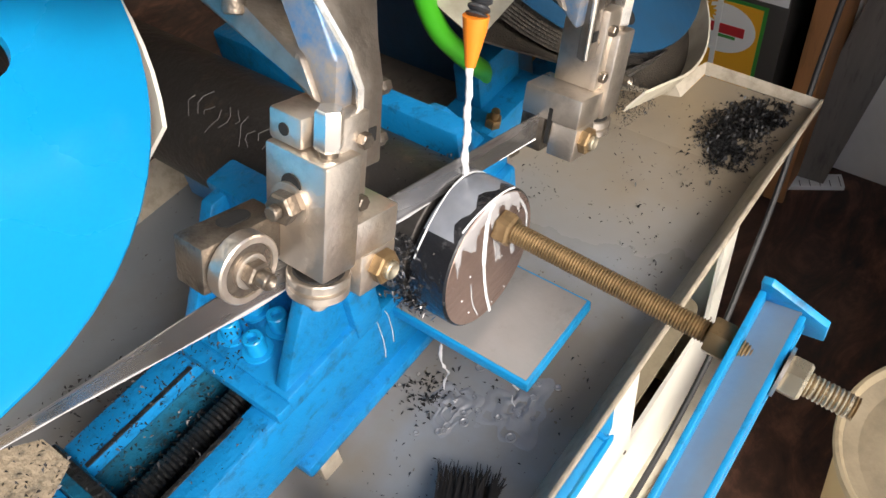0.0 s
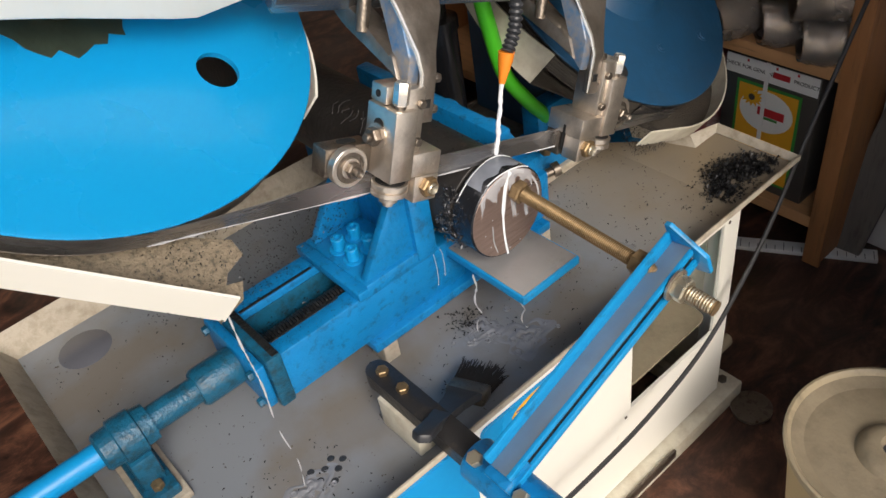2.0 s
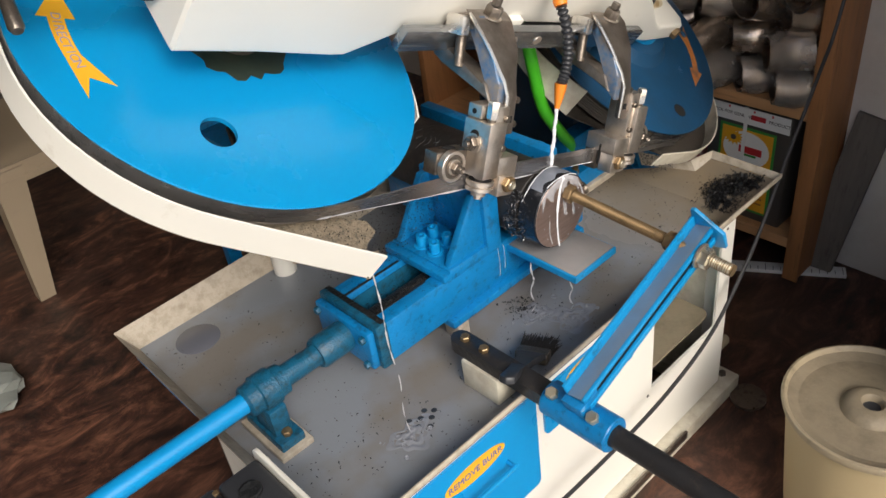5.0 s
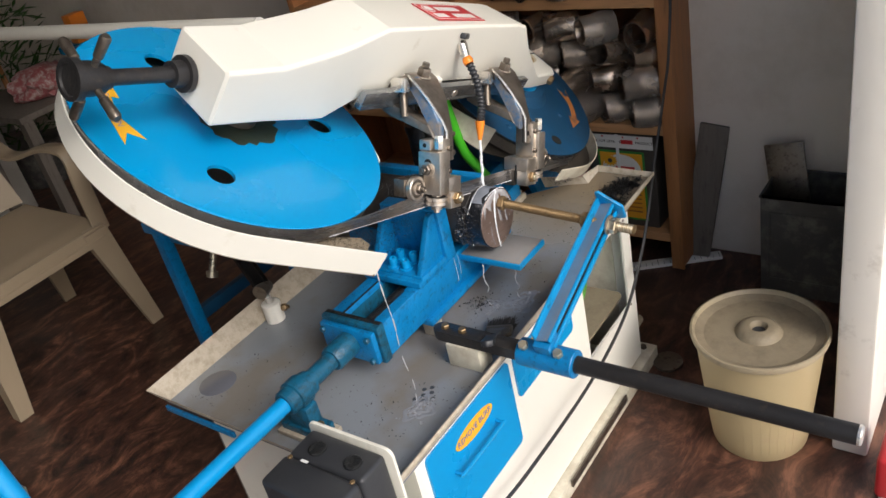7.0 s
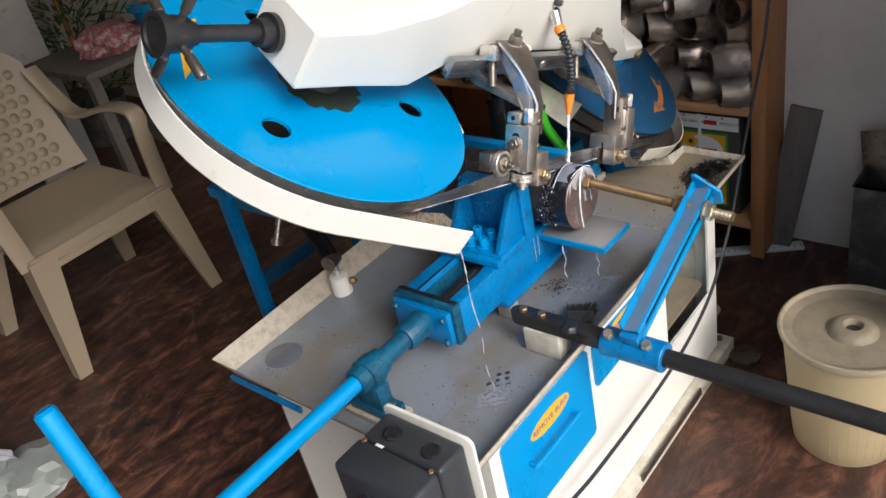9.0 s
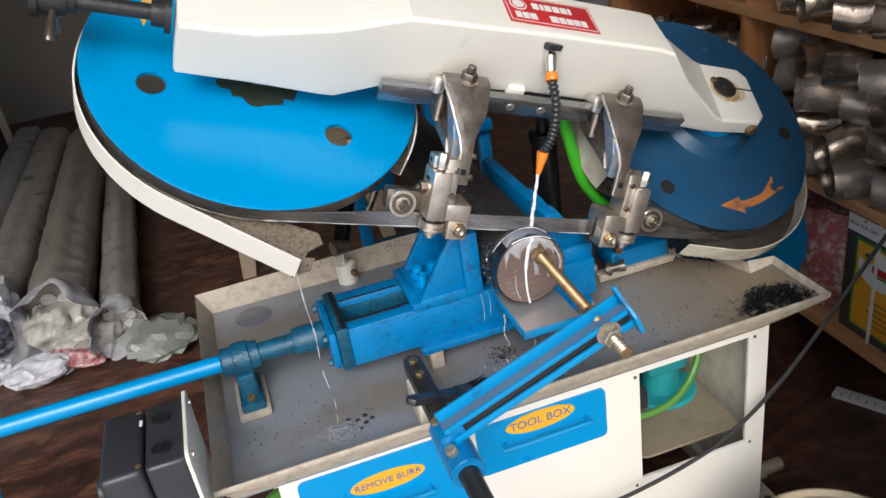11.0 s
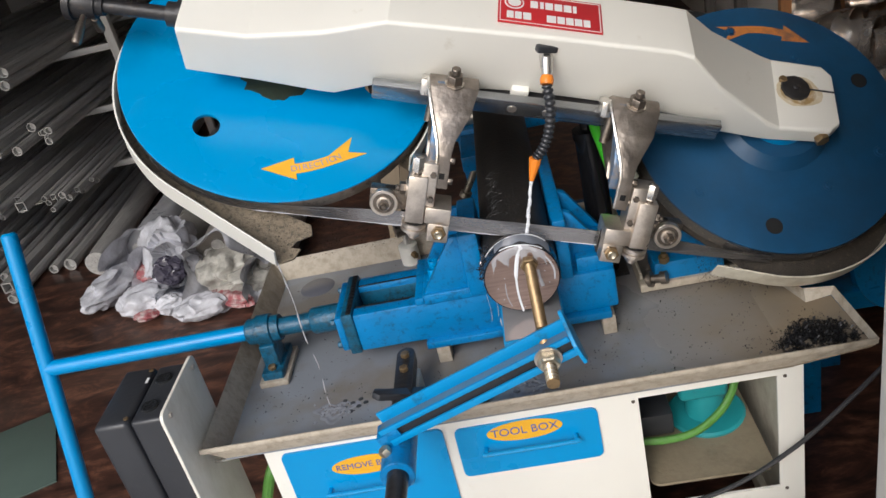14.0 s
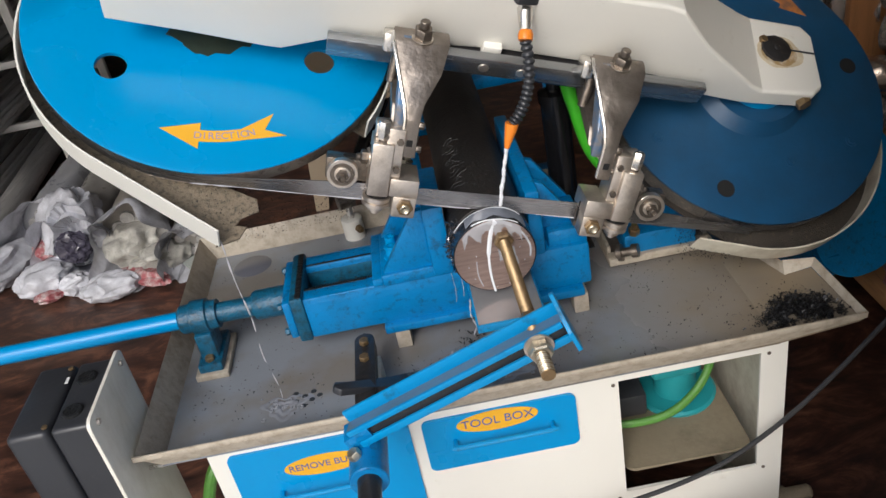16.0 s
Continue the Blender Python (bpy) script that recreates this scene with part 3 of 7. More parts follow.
def tray_mesh():
    bm = bmesh.new()
    o = [(-0.546, -0.214), (0.46, -0.214), (0.46, 0.095), (0.27, 0.095), (0.27, 0.418), (-0.546, 0.418)]
    prism(o, TZ - 0.004, TZ, bm=bm)
    # sloping right end
    a = [(0.46, -0.2139, TZ), (0.578, -0.234, 0.566), (0.569, -0.088, 0.573), (0.53, -0.075, 0.557), (0.515, 0.0, 0.549), (0.46, 0.0949, TZ)]
    v = [bm.verts.new(p) for p in a]
    w = [bm.verts.new((x, y, z - 0.003)) for x, y, z in a]
    rings(bm, [v, w])
    return bm


def rim_mesh(out, inn):
    bm = bmesh.new()
    def strip(p, q, za, zb, t=0.003):
        va = [bm.verts.new((*a, za if not isinstance(za, list) else za[i])) for i, a in enumerate(p)]
        vb = [bm.verts.new((*b, zb if not isinstance(zb, list) else zb[i])) for i, b in enumerate(q)]
        vc = [bm.verts.new((v.co.x, v.co.y, v.co.z - t)) for v in va]
        vd = [bm.verts.new((v.co.x, v.co.y, v.co.z - t)) for v in vb]
        rings(bm, [list(x) for x in zip(va, vb, vd, vc)])
    # back, left, front flares
    strip([(-0.572, 0.432), (-0.09, 0.445)], [(-0.545, 0.417), (-0.09, 0.417)], 0.585, TZ + 0.0005)
    strip([(-0.09, 0.445), (0.27, 0.435)], [(-0.09, 0.417), (0.27, 0.417)], 0.585, TZ + 0.0005)
    strip([(-0.572, 0.432), (-0.572, -0.236)], [(-0.545, 0.417), (-0.545, -0.213)], [0.585, 0.579], TZ + 0.0006)
    strip([(-0.572, -0.236), (0.46, -0.236), (0.582, -0.238)], [(-0.545, -0.213), (0.46, -0.213), (0.578, -0.233)], [0.579, 0.579, 0.579], [TZ + 0.0005, TZ + 0.0005, 0.566])
    # rolled edge of the front, and its outer face
    box((-0.574, -0.240, 0.572), (0.584, -0.2362, 0.582), 0.001, bm=bm)
    # lip along the inner right side
    box((0.266, 0.092, TZ - 0.002), (0.46, 0.0985, 0.557), 0.001, bm=bm)
    box((0.2665, 0.0985, TZ - 0.002), (0.273, 0.417, 0.57), 0.001, bm=bm)
    return bm


def flap_mesh():
    bm = bmesh.new()
    pts = [(0.578, -0.235, 0.567), (0.586, -0.234, 0.579), (0.575, -0.086, 0.590), (0.569, -0.088, 0.574)]
    v = [bm.verts.new(p) for p in pts]
    w = [bm.verts.new((x + 0.002, y, z - 0.002)) for x, y, z in pts]
    rings(bm, [v, w])
    pts = [(0.569, -0.088, 0.574), (0.575, -0.086, 0.590), (0.532, -0.060, 0.578), (0.53, -0.075, 0.557)]
    v = [bm.verts.new(p) for p in pts]
    w = [bm.verts.new((x, y + 0.002, z - 0.002)) for x, y, z in pts]
    rings(bm, [v, w])
    pts = [(0.53, -0.075, 0.557), (0.532, -0.06, 0.575), (0.505, 0.055, 0.575), (0.505, 0.045, 0.545)]
    v = [bm.verts.new(p) for p in pts]
    w = [bm.verts.new((x + 0.002, y + 0.001, z - 0.002)) for x, y, z in pts]
    rings(bm, [v, w])
    return bm


base_cabinet()


def electric_box():
    e = thing("switch_box", "black plastic switch enclosure bolted to a cream steel plate", "switch box")
    part("mounting_plate", prism(rounded(-0.286, -0.105, 0.33, 0.702, 0.014, 4), -0.586, -0.580, Matrix(((0, 0, 1, 0), (1, 0, 0, 0), (0, 1, 0, 0), (0, 0, 0, 1))), bev=0.001), CREAM_STAINED, e, "cream steel mounting plate")
    part("enclosure_base", box((-0.648, -0.272, 0.36), (-0.586, -0.113, 0.690), 0.008, seg=3), BLACK, e)
    part("enclosure_lid", box((-0.714, -0.274, 0.358), (-0.650, -0.111, 0.692), 0.010, seg=3), BLACK, e)
    for y, x in ((-0.235, -0.622), (-0.158, -0.622)):
        part("knockout", lathe((x, y, 0.690), (0, 0, 1), [(0, 0.0155), (0.0035, 0.0155), (0.0045, 0.013), (0.0035, 0.009)], 24), BLACK_BUMPY, e)
    part("warning_mark", box((-0.655, -0.165, 0.6924), (-0.650, -0.150, 0.6932)), WHITE, e, "small white mark")
    for y in (-0.262, -0.128):
        part("cover_screw", bolt((-0.655, y, 0.692), (0, 0, 1), 0.008, 0.003), BRASSY, e)
        part("plate_screw", bolt((-0.580, y, 0.685), (1, 0, 0), 0.009, 0.005), STEEL, e)
    part("dial", lathe((-0.714, -0.190, 0.612), (-1, 0, 0), [(0, 0.046), (0.006, 0.046), (0.008, 0.042), (0.008, 0.022), (0.024, 0.020), (0.026, 0.016)], 32), BLACK, e, "round black rotary switch")
    part("pointer", box((-0.726, -0.180, 0.634), (-0.7215, -0.166, 0.654), 0.002), RED, e, "red switch pointer")
    part("strut", cyl((-0.580, -0.19, 0.512), (-0.479, -0.19, 0.517), 0.004, seg=10), STEEL_BRIGHT, e, "threaded steel strut")


electric_box()


# ---- vise and stock ----
TEE = 71.5
BARX, BARZ, BARR = 0.040, 0.738, 0.066


def vise():
    v = thing("bar_vise", "blue painted cast vise splashed with milky coolant", "vise")
    b = bmesh.new()
    # two side walls of the slide, open between
    box((-0.292, -0.032, 0.590), (0.02, 0.0, 0.672), 0.004, bm=b)
    part("slide_wall", b, BLUE_CAST, v)
    part("slide_wall", box((-0.292, 0.072, 0.590), (0.02, 0.110, 0.672), 0.004), BLUE_CAST, v)
    # bed and screw near-black, thin linings darker blue: the slide's inside is dark
    part("slide_bed", box((-0.292, -0.001, 0.590), (0.02, 0.073, 0.612), 0.002), BLACK_BUMPY, v, "near-black slide bed")
    part("slide_lining", box((-0.290, 0.0695, 0.612), (0.015, 0.0716, 0.660), 0.0005), BLUE_WET, v)
    part("slide_lining", box((-0.290, 0.0004, 0.612), (0.015, 0.0024, 0.660), 0.0005), BLUE_WET, v)
    part("bed_block", box((0.015, -0.030, 0.590), (0.207, 0.110, 0.672), 0.005), BLUE_CAST, v)
    part("bed_foot", box((-0.165, -0.045, 0.575), (0.19, 0.115, 0.5905), 0.003), BLUE_CAST, v)
    for x in (-0.150, 0.17):
        for y in (-0.02, 0.09):
            part("spacer", box((x, y - 0.018, TZ), (x + 0.026, y + 0.018, 0.576), 0.002), RIM, v, "pale packing block")
    # end plate
    for k, (a, b) in enumerate((((-0.303, -0.034, 0.678), (-0.293, 0.112, 0.6795)), ((-0.289, 0.073, 0.672), (-0.17, 0.078, 0.6734)), ((-0.289, -0.006, 0.672), (-0.18, -0.001, 0.6734)))):
        part("grease_cake", box(a, b, 0.0008), BLACK_BUMPY, v, "black grease and fine swarf")
    part("end_plate", box((-0.314, -0.036, 0.588), (-0.291, 0.116, 0.678), 0.004), BLUE_WET, v)
    part("end_plate", box((-0.329, -0.030, 0.595), (-0.3145, 0.110, 0.670), 0.004), BLUE_CAST, v)
    for y, z in ((-0.02, 0.606), (0.098, 0.606), (-0.02, 0.658), (0.098, 0.658)):
        part("cap_screw", bolt((-0.330, y, z), (-1, 0, 0), 0.012, 0.008), BLUE_WET, v)
    # moving jaw with gusset
    part("jaw_base", box((-0.150, -0.036, 0.668), (-0.028, 0.112, 0.690), 0.003), BLUE_CAST, v)
    part("jaw_plate", box((-0.062, -0.0385, 0.672), (-0.027, 0.118, 0.800), 0.004), BLUE_CAST, v, "upright blue jaw")
    g = [(-0.146, 0.690), (-0.060, 0.690), (-0.060, 0.796), (-0.078, 0.796)]
    part("gusset", prism(g, 0.0, 0.014, upright(0, -0.016, 0), bev=0.002), BLUE_CAST, v)
    part("gusset", prism(g, 0.0, 0.014, upright(0, 0.105, 0), bev=0.002), BLUE_CAST, v)
    part("cross_bar", box((-0.166, -0.0380, 0.672), (-0.149, 0.115, 0.687), 0.002), BLUE_CAST, v)
    for x, y in ((-0.128, 0.022), (-0.098, 0.022), (-0.128, 0.055), (-0.098, 0.058)):
        s = part("socket_screw", lathe((x, y, 0.690), (0, 0, 1), [(0, 0.0145), (0.003, 0.0145), (0.003, 0.0095), (0.021, 0.0095), (0.022, 0.0085), (0.022, 0.005), (0.016, 0.005)], 18), BLUE_PIPE, v, "blue painted socket cap screw")
    # fixed jaw
    part("fixed_jaw", box((0.108, -0.036, 0.670), (0.132, 0.300, 0.792), 0.004), BLUE_CAST, v, "long fixed jaw along the bar")
    g2 = [(0.131, 0.672), (0.200, 0.672), (0.200, 0.700), (0.145, 0.782), (0.131, 0.788)]
    part("gusset", prism(g2, 0, 0.016, upright(0, 0.02, 0), bev=0.002), BLUE_CAST, v)
    part("gusset", prism(g2, 0, 0.016, upright(0, 0.11, 0), bev=0.002), BLUE_CAST, v)
    part("rear_rail", box((0.02, 0.110, 0.600), (0.16, 0.330, 0.668), 0.004), BLUE_CAST, v)
    part("lower_block", box((0.140, -0.020, 0.668), (0.207, 0.10, 0.700), 0.004), BLUE_CAST, v)
    # work rest
    r = part("rest_plate", box((-0.010, -0.186, 0.646), (0.100, -0.030, 0.660), 0.002), BLUE, v, "blue rest plate, worn bare and wet on top")
    part("worn_top", box((-0.007, -0.183, 0.6602), (0.097, -0.034, 0.6612), 0.0004), mat("wet_worn_plate", (0.36, 0.35, 0.35), 0.22, 0.3, var=0.2, scale=16, dirt=(0.2, 0.19, 0.18), amount=0.3, bump=0.1), r, "bare grey wet top")
    # lead screw inside
    part("lead_screw", lathe((-0.29, 0.036, 0.637), (1, 0, 0), [(k * 0.0025, 0.0115 if k % 2 else 0.0135) for k in range(72)], 12), BLACK_BUMPY, v, "near-black lead screw")
    # screw outside
    ax = lambda x: (x, 0.034, 0.638)
    part("hub", lathe(ax(-0.330), (-1, 0, 0), [(0, 0.026), (0.006, 0.027), (0.055, 0.027), (0.060, 0.024), (0.060, 0.02)], 24), BLUE_WET, v)
    part("screw_shaft", cyl(ax(-0.38), ax(-0.47), 0.0185, seg=20), BLUE_WET, v, "oily blue shaft with fine swarf")
    br = part("bearing_bracket", lathe(ax(-0.456), (-1, 0, 0), [(0, 0.02), (0, 0.026), (0.016, 0.0265), (0.018, 0.031), (0.046, 0.031), (0.048, 0.0265), (0.066, 0.026), (0.07, 0.022)], 26), BLUE_WET, v, "blue shaft bearing on a bracket")
    part("bracket_foot", box((-0.506, 0.006, 0.547), (-0.474, 0.062, 0.615), 0.004), BLUE_WET, br)
    part("bracket_flange", box((-0.512, -0.014, 0.546), (-0.468, 0.090, 0.564), 0.003), BLUE_WET, br)
    part("bracket_packing", box((-0.520, -0.022, TZ), (-0.460, 0.098, 0.547), 0.002), RIM, br, "rusty packing plate")
    part("bracket_bolt", bolt((-0.49, 0.0, 0.564), (0, 0, 1), 0.015, 0.009), BRASSY, br)
    part("turn_pipe", cyl(ax(-0.52), ax(-0.965), 0.0165, 0.0165, 20), BLUE_PIPE, v, "long blue screw handle pipe")
    part("tee_bar", tube([Vector((-0.962, 0.034, 0.638)) + Vector((0, math.cos(radians(TEE)), math.sin(radians(TEE)))) * s for s in (-0.30, -0.295, 0.285, 0.29)], [0.012, 0.0165, 0.0165, 0.012], 16), BLUE_PIPE, v, "blue tee handle bar")
    # coolant runs
    for k, (x, z0, z1) in enumerate(((-0.034, 0.668, 0.606), (-0.020, 0.668, 0.615))):
        rnd = random.Random(k)
        pts = [(x + rnd.uniform(-0.0008, 0.0008) + 0.003 * math.sin(3 * q), -0.0325 - (0.004 if z0 > 0.69 else 0), z0 + (z1 - z0) * q) for q in (i / 7 for i in range(8))]
        part("coolant_run", tube(curve(pts, 3), 0.0005, 6), COOLANT_THIN, v, "thin run of milky coolant")





vise()


def round_bar():
    b = thing("round_bar", "long black round steel bar being cut, chalk-marked", "steel bar")
    part("bar_stock", lathe((BARX, -0.074, BARZ), (0, 1, 0), [(0, BARR - 0.001), (0.001, BARR), (1.45, BARR), (1.452, BARR - 0.002)], 56), BAR_SKIN, b)
    part("cut_slice", lathe((BARX, -0.079, BARZ), (0, -1, 0), [(0, BARR - 0.0015), (0.001, BARR), (0.036, BARR), (0.0375, BARR - 0.0015)], 56), BAR_WET, b, "end piece coming off the bar")
    f = part("sawn_face", lathe((BARX, -0.1166, BARZ), (0, -1, 0), [(0, BARR - 0.002), (0.0006, BARR - 0.0025)], 56), BAR_FACE, b, "brown sawn end face streaked with coolant")
    part("core", cyl((BARX, -0.080, BARZ - 0.004), (BARX, -0.073, BARZ - 0.004), BARR - 0.006, seg=40), BAR_SKIN, b)
    # white coolant on the piece
    rnd = random.Random(5)
    def run(pts, r, fluid=COOLANT_THIN):
        bm = tube(curve(pts, 4), r, 8)
        for vv in bm.verts:
            if vv.co.y < -0.112:
                vv.co.y = y + (vv.co.y - y) * 0.22
        part("coolant_run", bm, fluid, b, "run of milky coolant")
    y = -0.1176
    run([(0.050, -0.118, BARZ + 0.062), (0.044, y, BARZ + 0.056), (0.036, y, BARZ + 0.032), (0.030, y, BARZ), (0.029, y, BARZ - 0.035), (0.032, y, BARZ - 0.066)], [0.0055] * 4 + [0.0034] * 8 + [0.0019] * 9, COOLANT)
    run([(0.010, y, BARZ + 0.052), (0.026, y, BARZ + 0.059), (0.044, y, BARZ + 0.0605), (0.062, y, BARZ + 0.056), (0.078, y, BARZ + 0.044)], [0.001] * 3 + [0.0025] * 4 + [0.0048] * 5 + [0.0035] * 3 + [0.002] * 2)
    run([(0.078, y, BARZ + 0.046), (0.090, y, BARZ + 0.028), (0.097, y, BARZ + 0.006), (0.095, y, BARZ - 0.012)], 0.0016)
    run([(0.070, y, BARZ + 0.012), (0.071, y, BARZ - 0.006), (0.073, y, BARZ - 0.022)], [0.002] * 5 + [0.0032] * 4)
    run([(0.010, y, BARZ - 0.004), (0.009, y, BARZ - 0.03), (0.014, y, BARZ - 0.052)], 0.0008)
    for k in range(8):
        a, r = rnd.uniform(0, 6.283), 0.06 * math.sqrt(rnd.random())
        x, z = BARX + r * math.cos(a), BARZ + r * math.sin(a)
        part("coolant_drop", lathe((x, y + 0.0004, z), (0, -1, 0), [(0, 0.0009), (0.0004, 0.0007), (0.0006, 0.0003)], 7), COOLANT, b)
    for dy, a0, a1 in ((-0.081, 40, 150), (-0.115, 50, 120)):
        pts = [(BARX + (BARR + 0.0004) * math.cos(radians(a)), dy + 0.003 * math.sin(a), BARZ + (BARR + 0.0004) * math.sin(radians(a))) for a in range(a0, a1, 6)]
        part("coolant_run", tube(pts, 0.0009, 6), COOLANT, b)
    # milky film over the top of the piece
    bm = bmesh.new()
    loops = []
    for a in range(35, 128, 6):
        wv = 0.004 * math.sin(a * 0.21)
        loops.append([bm.verts.new((BARX + q * math.cos(radians(a)), yy, BARZ + q * math.sin(radians(a)))) for yy, q in ((-0.0805, BARR + 0.0001), (-0.0815, BARR + 0.0009), (-0.104 - wv, BARR + 0.0008), (-0.108 - wv, BARR + 0.0001))])
    rings(bm, loops)
    part("coolant_film", bm, mat("blue_grey_coolant_film", (0.20, 0.22, 0.26), 0.1, var=0.5, scale=30, bump=0.2, bscale=90), b, "thin milky film on the wet piece")
    # broad milky sheet hanging over the upper face, ragged below
    bm = bmesh.new()
    cols = []
    for k in range(41):
        x = -0.046 + 0.092 * k / 40
        top = math.sqrt(max(0.0, 0.0632 ** 2 - x * x))
        hang = 0.018 + 0.020 * noise.noise(Vector((x * 70, 3, 0))) + 0.026 * max(0, noise.noise(Vector((x * 190, 9, 0)))) + (0.050 if 0.006 < x < 0.016 else 0.0)
        hang = min(hang, top + 0.04)
        cols.append([bm.verts.new((BARX + x, yy, BARZ + zz)) for yy, zz in ((-0.1172, top), (-0.1182, top - 0.003), (-0.1181, top - hang * 0.7), (-0.1173, top - hang))])
    rings(bm, cols)
    part("coolant_film", bm, mat("milky_face_film", (0.36, 0.35, 0.36), 0.1, var=0.25, scale=40, bump=0.15, bscale=90), b, "milky sheet running down the sawn face")
    # wet chips packed in the kerf
    bm = bmesh.new()
    for k in range(420):
        a = radians(rnd.uniform(135, 215))
        q = BARR + abs(rnd.gauss(0, 0.004))
        c0 = Vector((BARX + q * math.cos(a), rnd.gauss(-0.072, 0.010), BARZ + q * math.sin(a)))
        dv = Vector((rnd.uniform(-1, 1), rnd.uniform(-1, 1), rnd.uniform(-1, 1))) * 0.004
        ev = dv.cross(Vector((rnd.random(), rnd.random(), rnd.random()))) * 0.5
        bm.faces.new([bm.verts.new(c0 + e) for e in (dv, ev, -dv * 0.6, -ev)])
    part("kerf_swarf", bm, mat("wet_grey_chips", (0.20, 0.20, 0.21), 0.2, 0.8, var=0.6, scale=80, bump=0.0), b, "wet grey chips caught at the cut")
    # chalk strokes on the skin, unreadable
    for k in range(16):
        yy = 0.03 + k * 0.0125
        th = radians(118 + 6 * math.sin(k * 1.7))
        dth = radians(9 + 4 * math.sin(k * 2.3))
        pts = [(BARX + (BARR + 0.0002) * math.cos(th + q * dth), yy + 0.005 * math.sin(k + q * 2.2), BARZ + (BARR + 0.0002) * math.sin(th + q * dth)) for q in (-1, -0.3, 0.3, 1)]
        part("chalk_mark", tube(pts, 0.0004, 5), CHALK, b)


round_bar()


# ---- length stop ----
def length_stop():
    s = thing("length_stop", "blue length stop arm on a black rod with threaded stop screw", "length stop")
    RX, RZ = -0.197, 0.602
    part("stop_rod", lathe((RX, -0.30, RZ), (0, -1, 0), [(0, 0.0165), (0.576, 0.0165)], 22), BLACK_STEEL, s, "long black steel rod")
    part("rod_end", lathe((RX, -0.876, RZ), (0, -1, 0), [(0, 0.0165), (0.004, 0.0163), (0.006, 0.0145), (0.006, 0.01)], 22), STEEL_BRIGHT, s, "bright sawn rod end")
    part("rod_flat", prism(rounded(-0.0165, 0.0165, -0.30, -0.08, 0.0164, 6), RZ - 0.012, RZ + 0.012, pose(RX, 0, 0), bev=0.002), BLACK_STEEL, s, "flattened black rod end")
    part("rod_block", box((RX - 0.022, -0.195, TZ), (RX + 0.022, -0.115, RZ - 0.0125), 0.003), CREAM_DIRTY, s, "cream mounting block")
    for y in (-0.108, -0.150):
        part("fixing_bolt", bolt((RX, y, RZ + 0.012), (0, 0, 1), 0.015, 0.008), BRASSY, s)
    part("clamp_tube", lathe((RX, -0.285, RZ), (0, -1, 0), [(0, 0.0175), (0, 0.026), (0.002, 0.0275), (0.116, 0.0275), (0.118, 0.026), (0.118, 0.0172)], 28, caps=False), BLUE_CAST, s, "blue clamp sleeve")
    for y in (-0.302, -0.375):
        part("clamp_bolt", bolt((RX - 0.012, y, RZ + 0.024), (-0.45, 0, 1), 0.017, 0.012), ZINC, s)
    # arm along its own x; the web faces the front
    A, B = Vector((-0.207, -0.338, 0.648)), Vector((0.104, -0.338, 0.764))
    d = (B - A).normalized()
    up = Vector((-d.z, 0, d.x))
    m = Matrix(((d.x, 0, up.x, A.x), (0, 1, 0, A.y), (d.z, 0, up.z, A.z), (0, 0, 0, 1)))
    ln = (B - A).length
    worn = mat("blue_worn_steel", (0.20, 0.28, 0.37), 0.36, 0.3, var=0.3, scale=12, dirt=(0.23, 0.22, 0.215), amount=0.6, dscale=18, bump=0.1, sharp=0.35)
    part("arm_lip", box((-0.004, 0.0045, 0.004), (ln - 0.004, 0.0095, 0.0260), 0.001, m), BLUE, s, "upturned blue lip of the arm")
    fl = [(0.0045, 0.004), (-0.0225, 0.0125), (-0.0225, 0.0150), (0.0045, 0.0070)]
    part("arm_flange", prism(fl, -0.004, ln - 0.004, m @ Matrix(((0, 0, 1, 0), (1, 0, 0, 0), (0, 1, 0, 0), (0, 0, 0, 1)))), worn, s, "inner face worn to grey steel")
    part("arm_rail", box((-0.004, -0.0265, 0.0065), (ln - 0.006, -0.0215, 0.0150), 0.0008, m), BLUE, s, "blue rail above the slot")
    part("arm_strip", box((0.002, -0.0265, -0.0205), (ln - 0.004, -0.0215, -0.0090), 0.0008, m), BLUE, s, "lower strip of the slotted arm")
    # added dark strip: shade under the flange, seen through the slot
    part("slot_shade", box((0.004, -0.0205, -0.016), (ln - 0.006, -0.0165, 0.0060), 0.0008, m), BLACK_STEEL, s, "added dark strip for the shade in the slot")
    part("slot_end", box((0.0, -0.0262, -0.0095), (0.024, -0.0218, 0.007), 0.0005, m), BLUE_CAST, s)
    tip = [(0.0095, 0.004), (0.0095, 0.040), (0.002, 0.042), (-0.042, 0.005), (-0.042, -0.028), (-0.0215, -0.036)]
    across = m @ Matrix(((0, 0, 1, 0), (1, 0, 0, 0), (0, 1, 0, 0), (0, 0, 0, 1)))
    part("tip_plate", prism(tip, ln - 0.004, ln + 0.002, across, bev=0.0008), BLUE, s, "slanted blue end plate with a pointed top")
    part("arm_root", box((-0.016, -0.026, -0.042), (0.010, 0.009, 0.004), 0.002, m), BLUE_CAST, s)
    # threaded rod
    p0, p1 = Vector((0.056, -0.112, 0.768)), Vector((0.062, -0.420, 0.742))
    dd = (p1 - p0).normalized()
    n = 244
    prof = []
    for k in range(n):
        q = (p1 - p0).length * k / (n - 1)
        prof.append((q, 0.0096 if k % 2 else 0.0082))
    part("threaded_rod", lathe(p0, dd, prof, 14), BRASSY, s, "zinc-plated threaded rod")
    part("lock_nut", nut(p0 + dd * 0.006, dd, 0.027, 0.014), BRASSY, s)
    y1 = (-0.3645 - p0.y) / dd.y
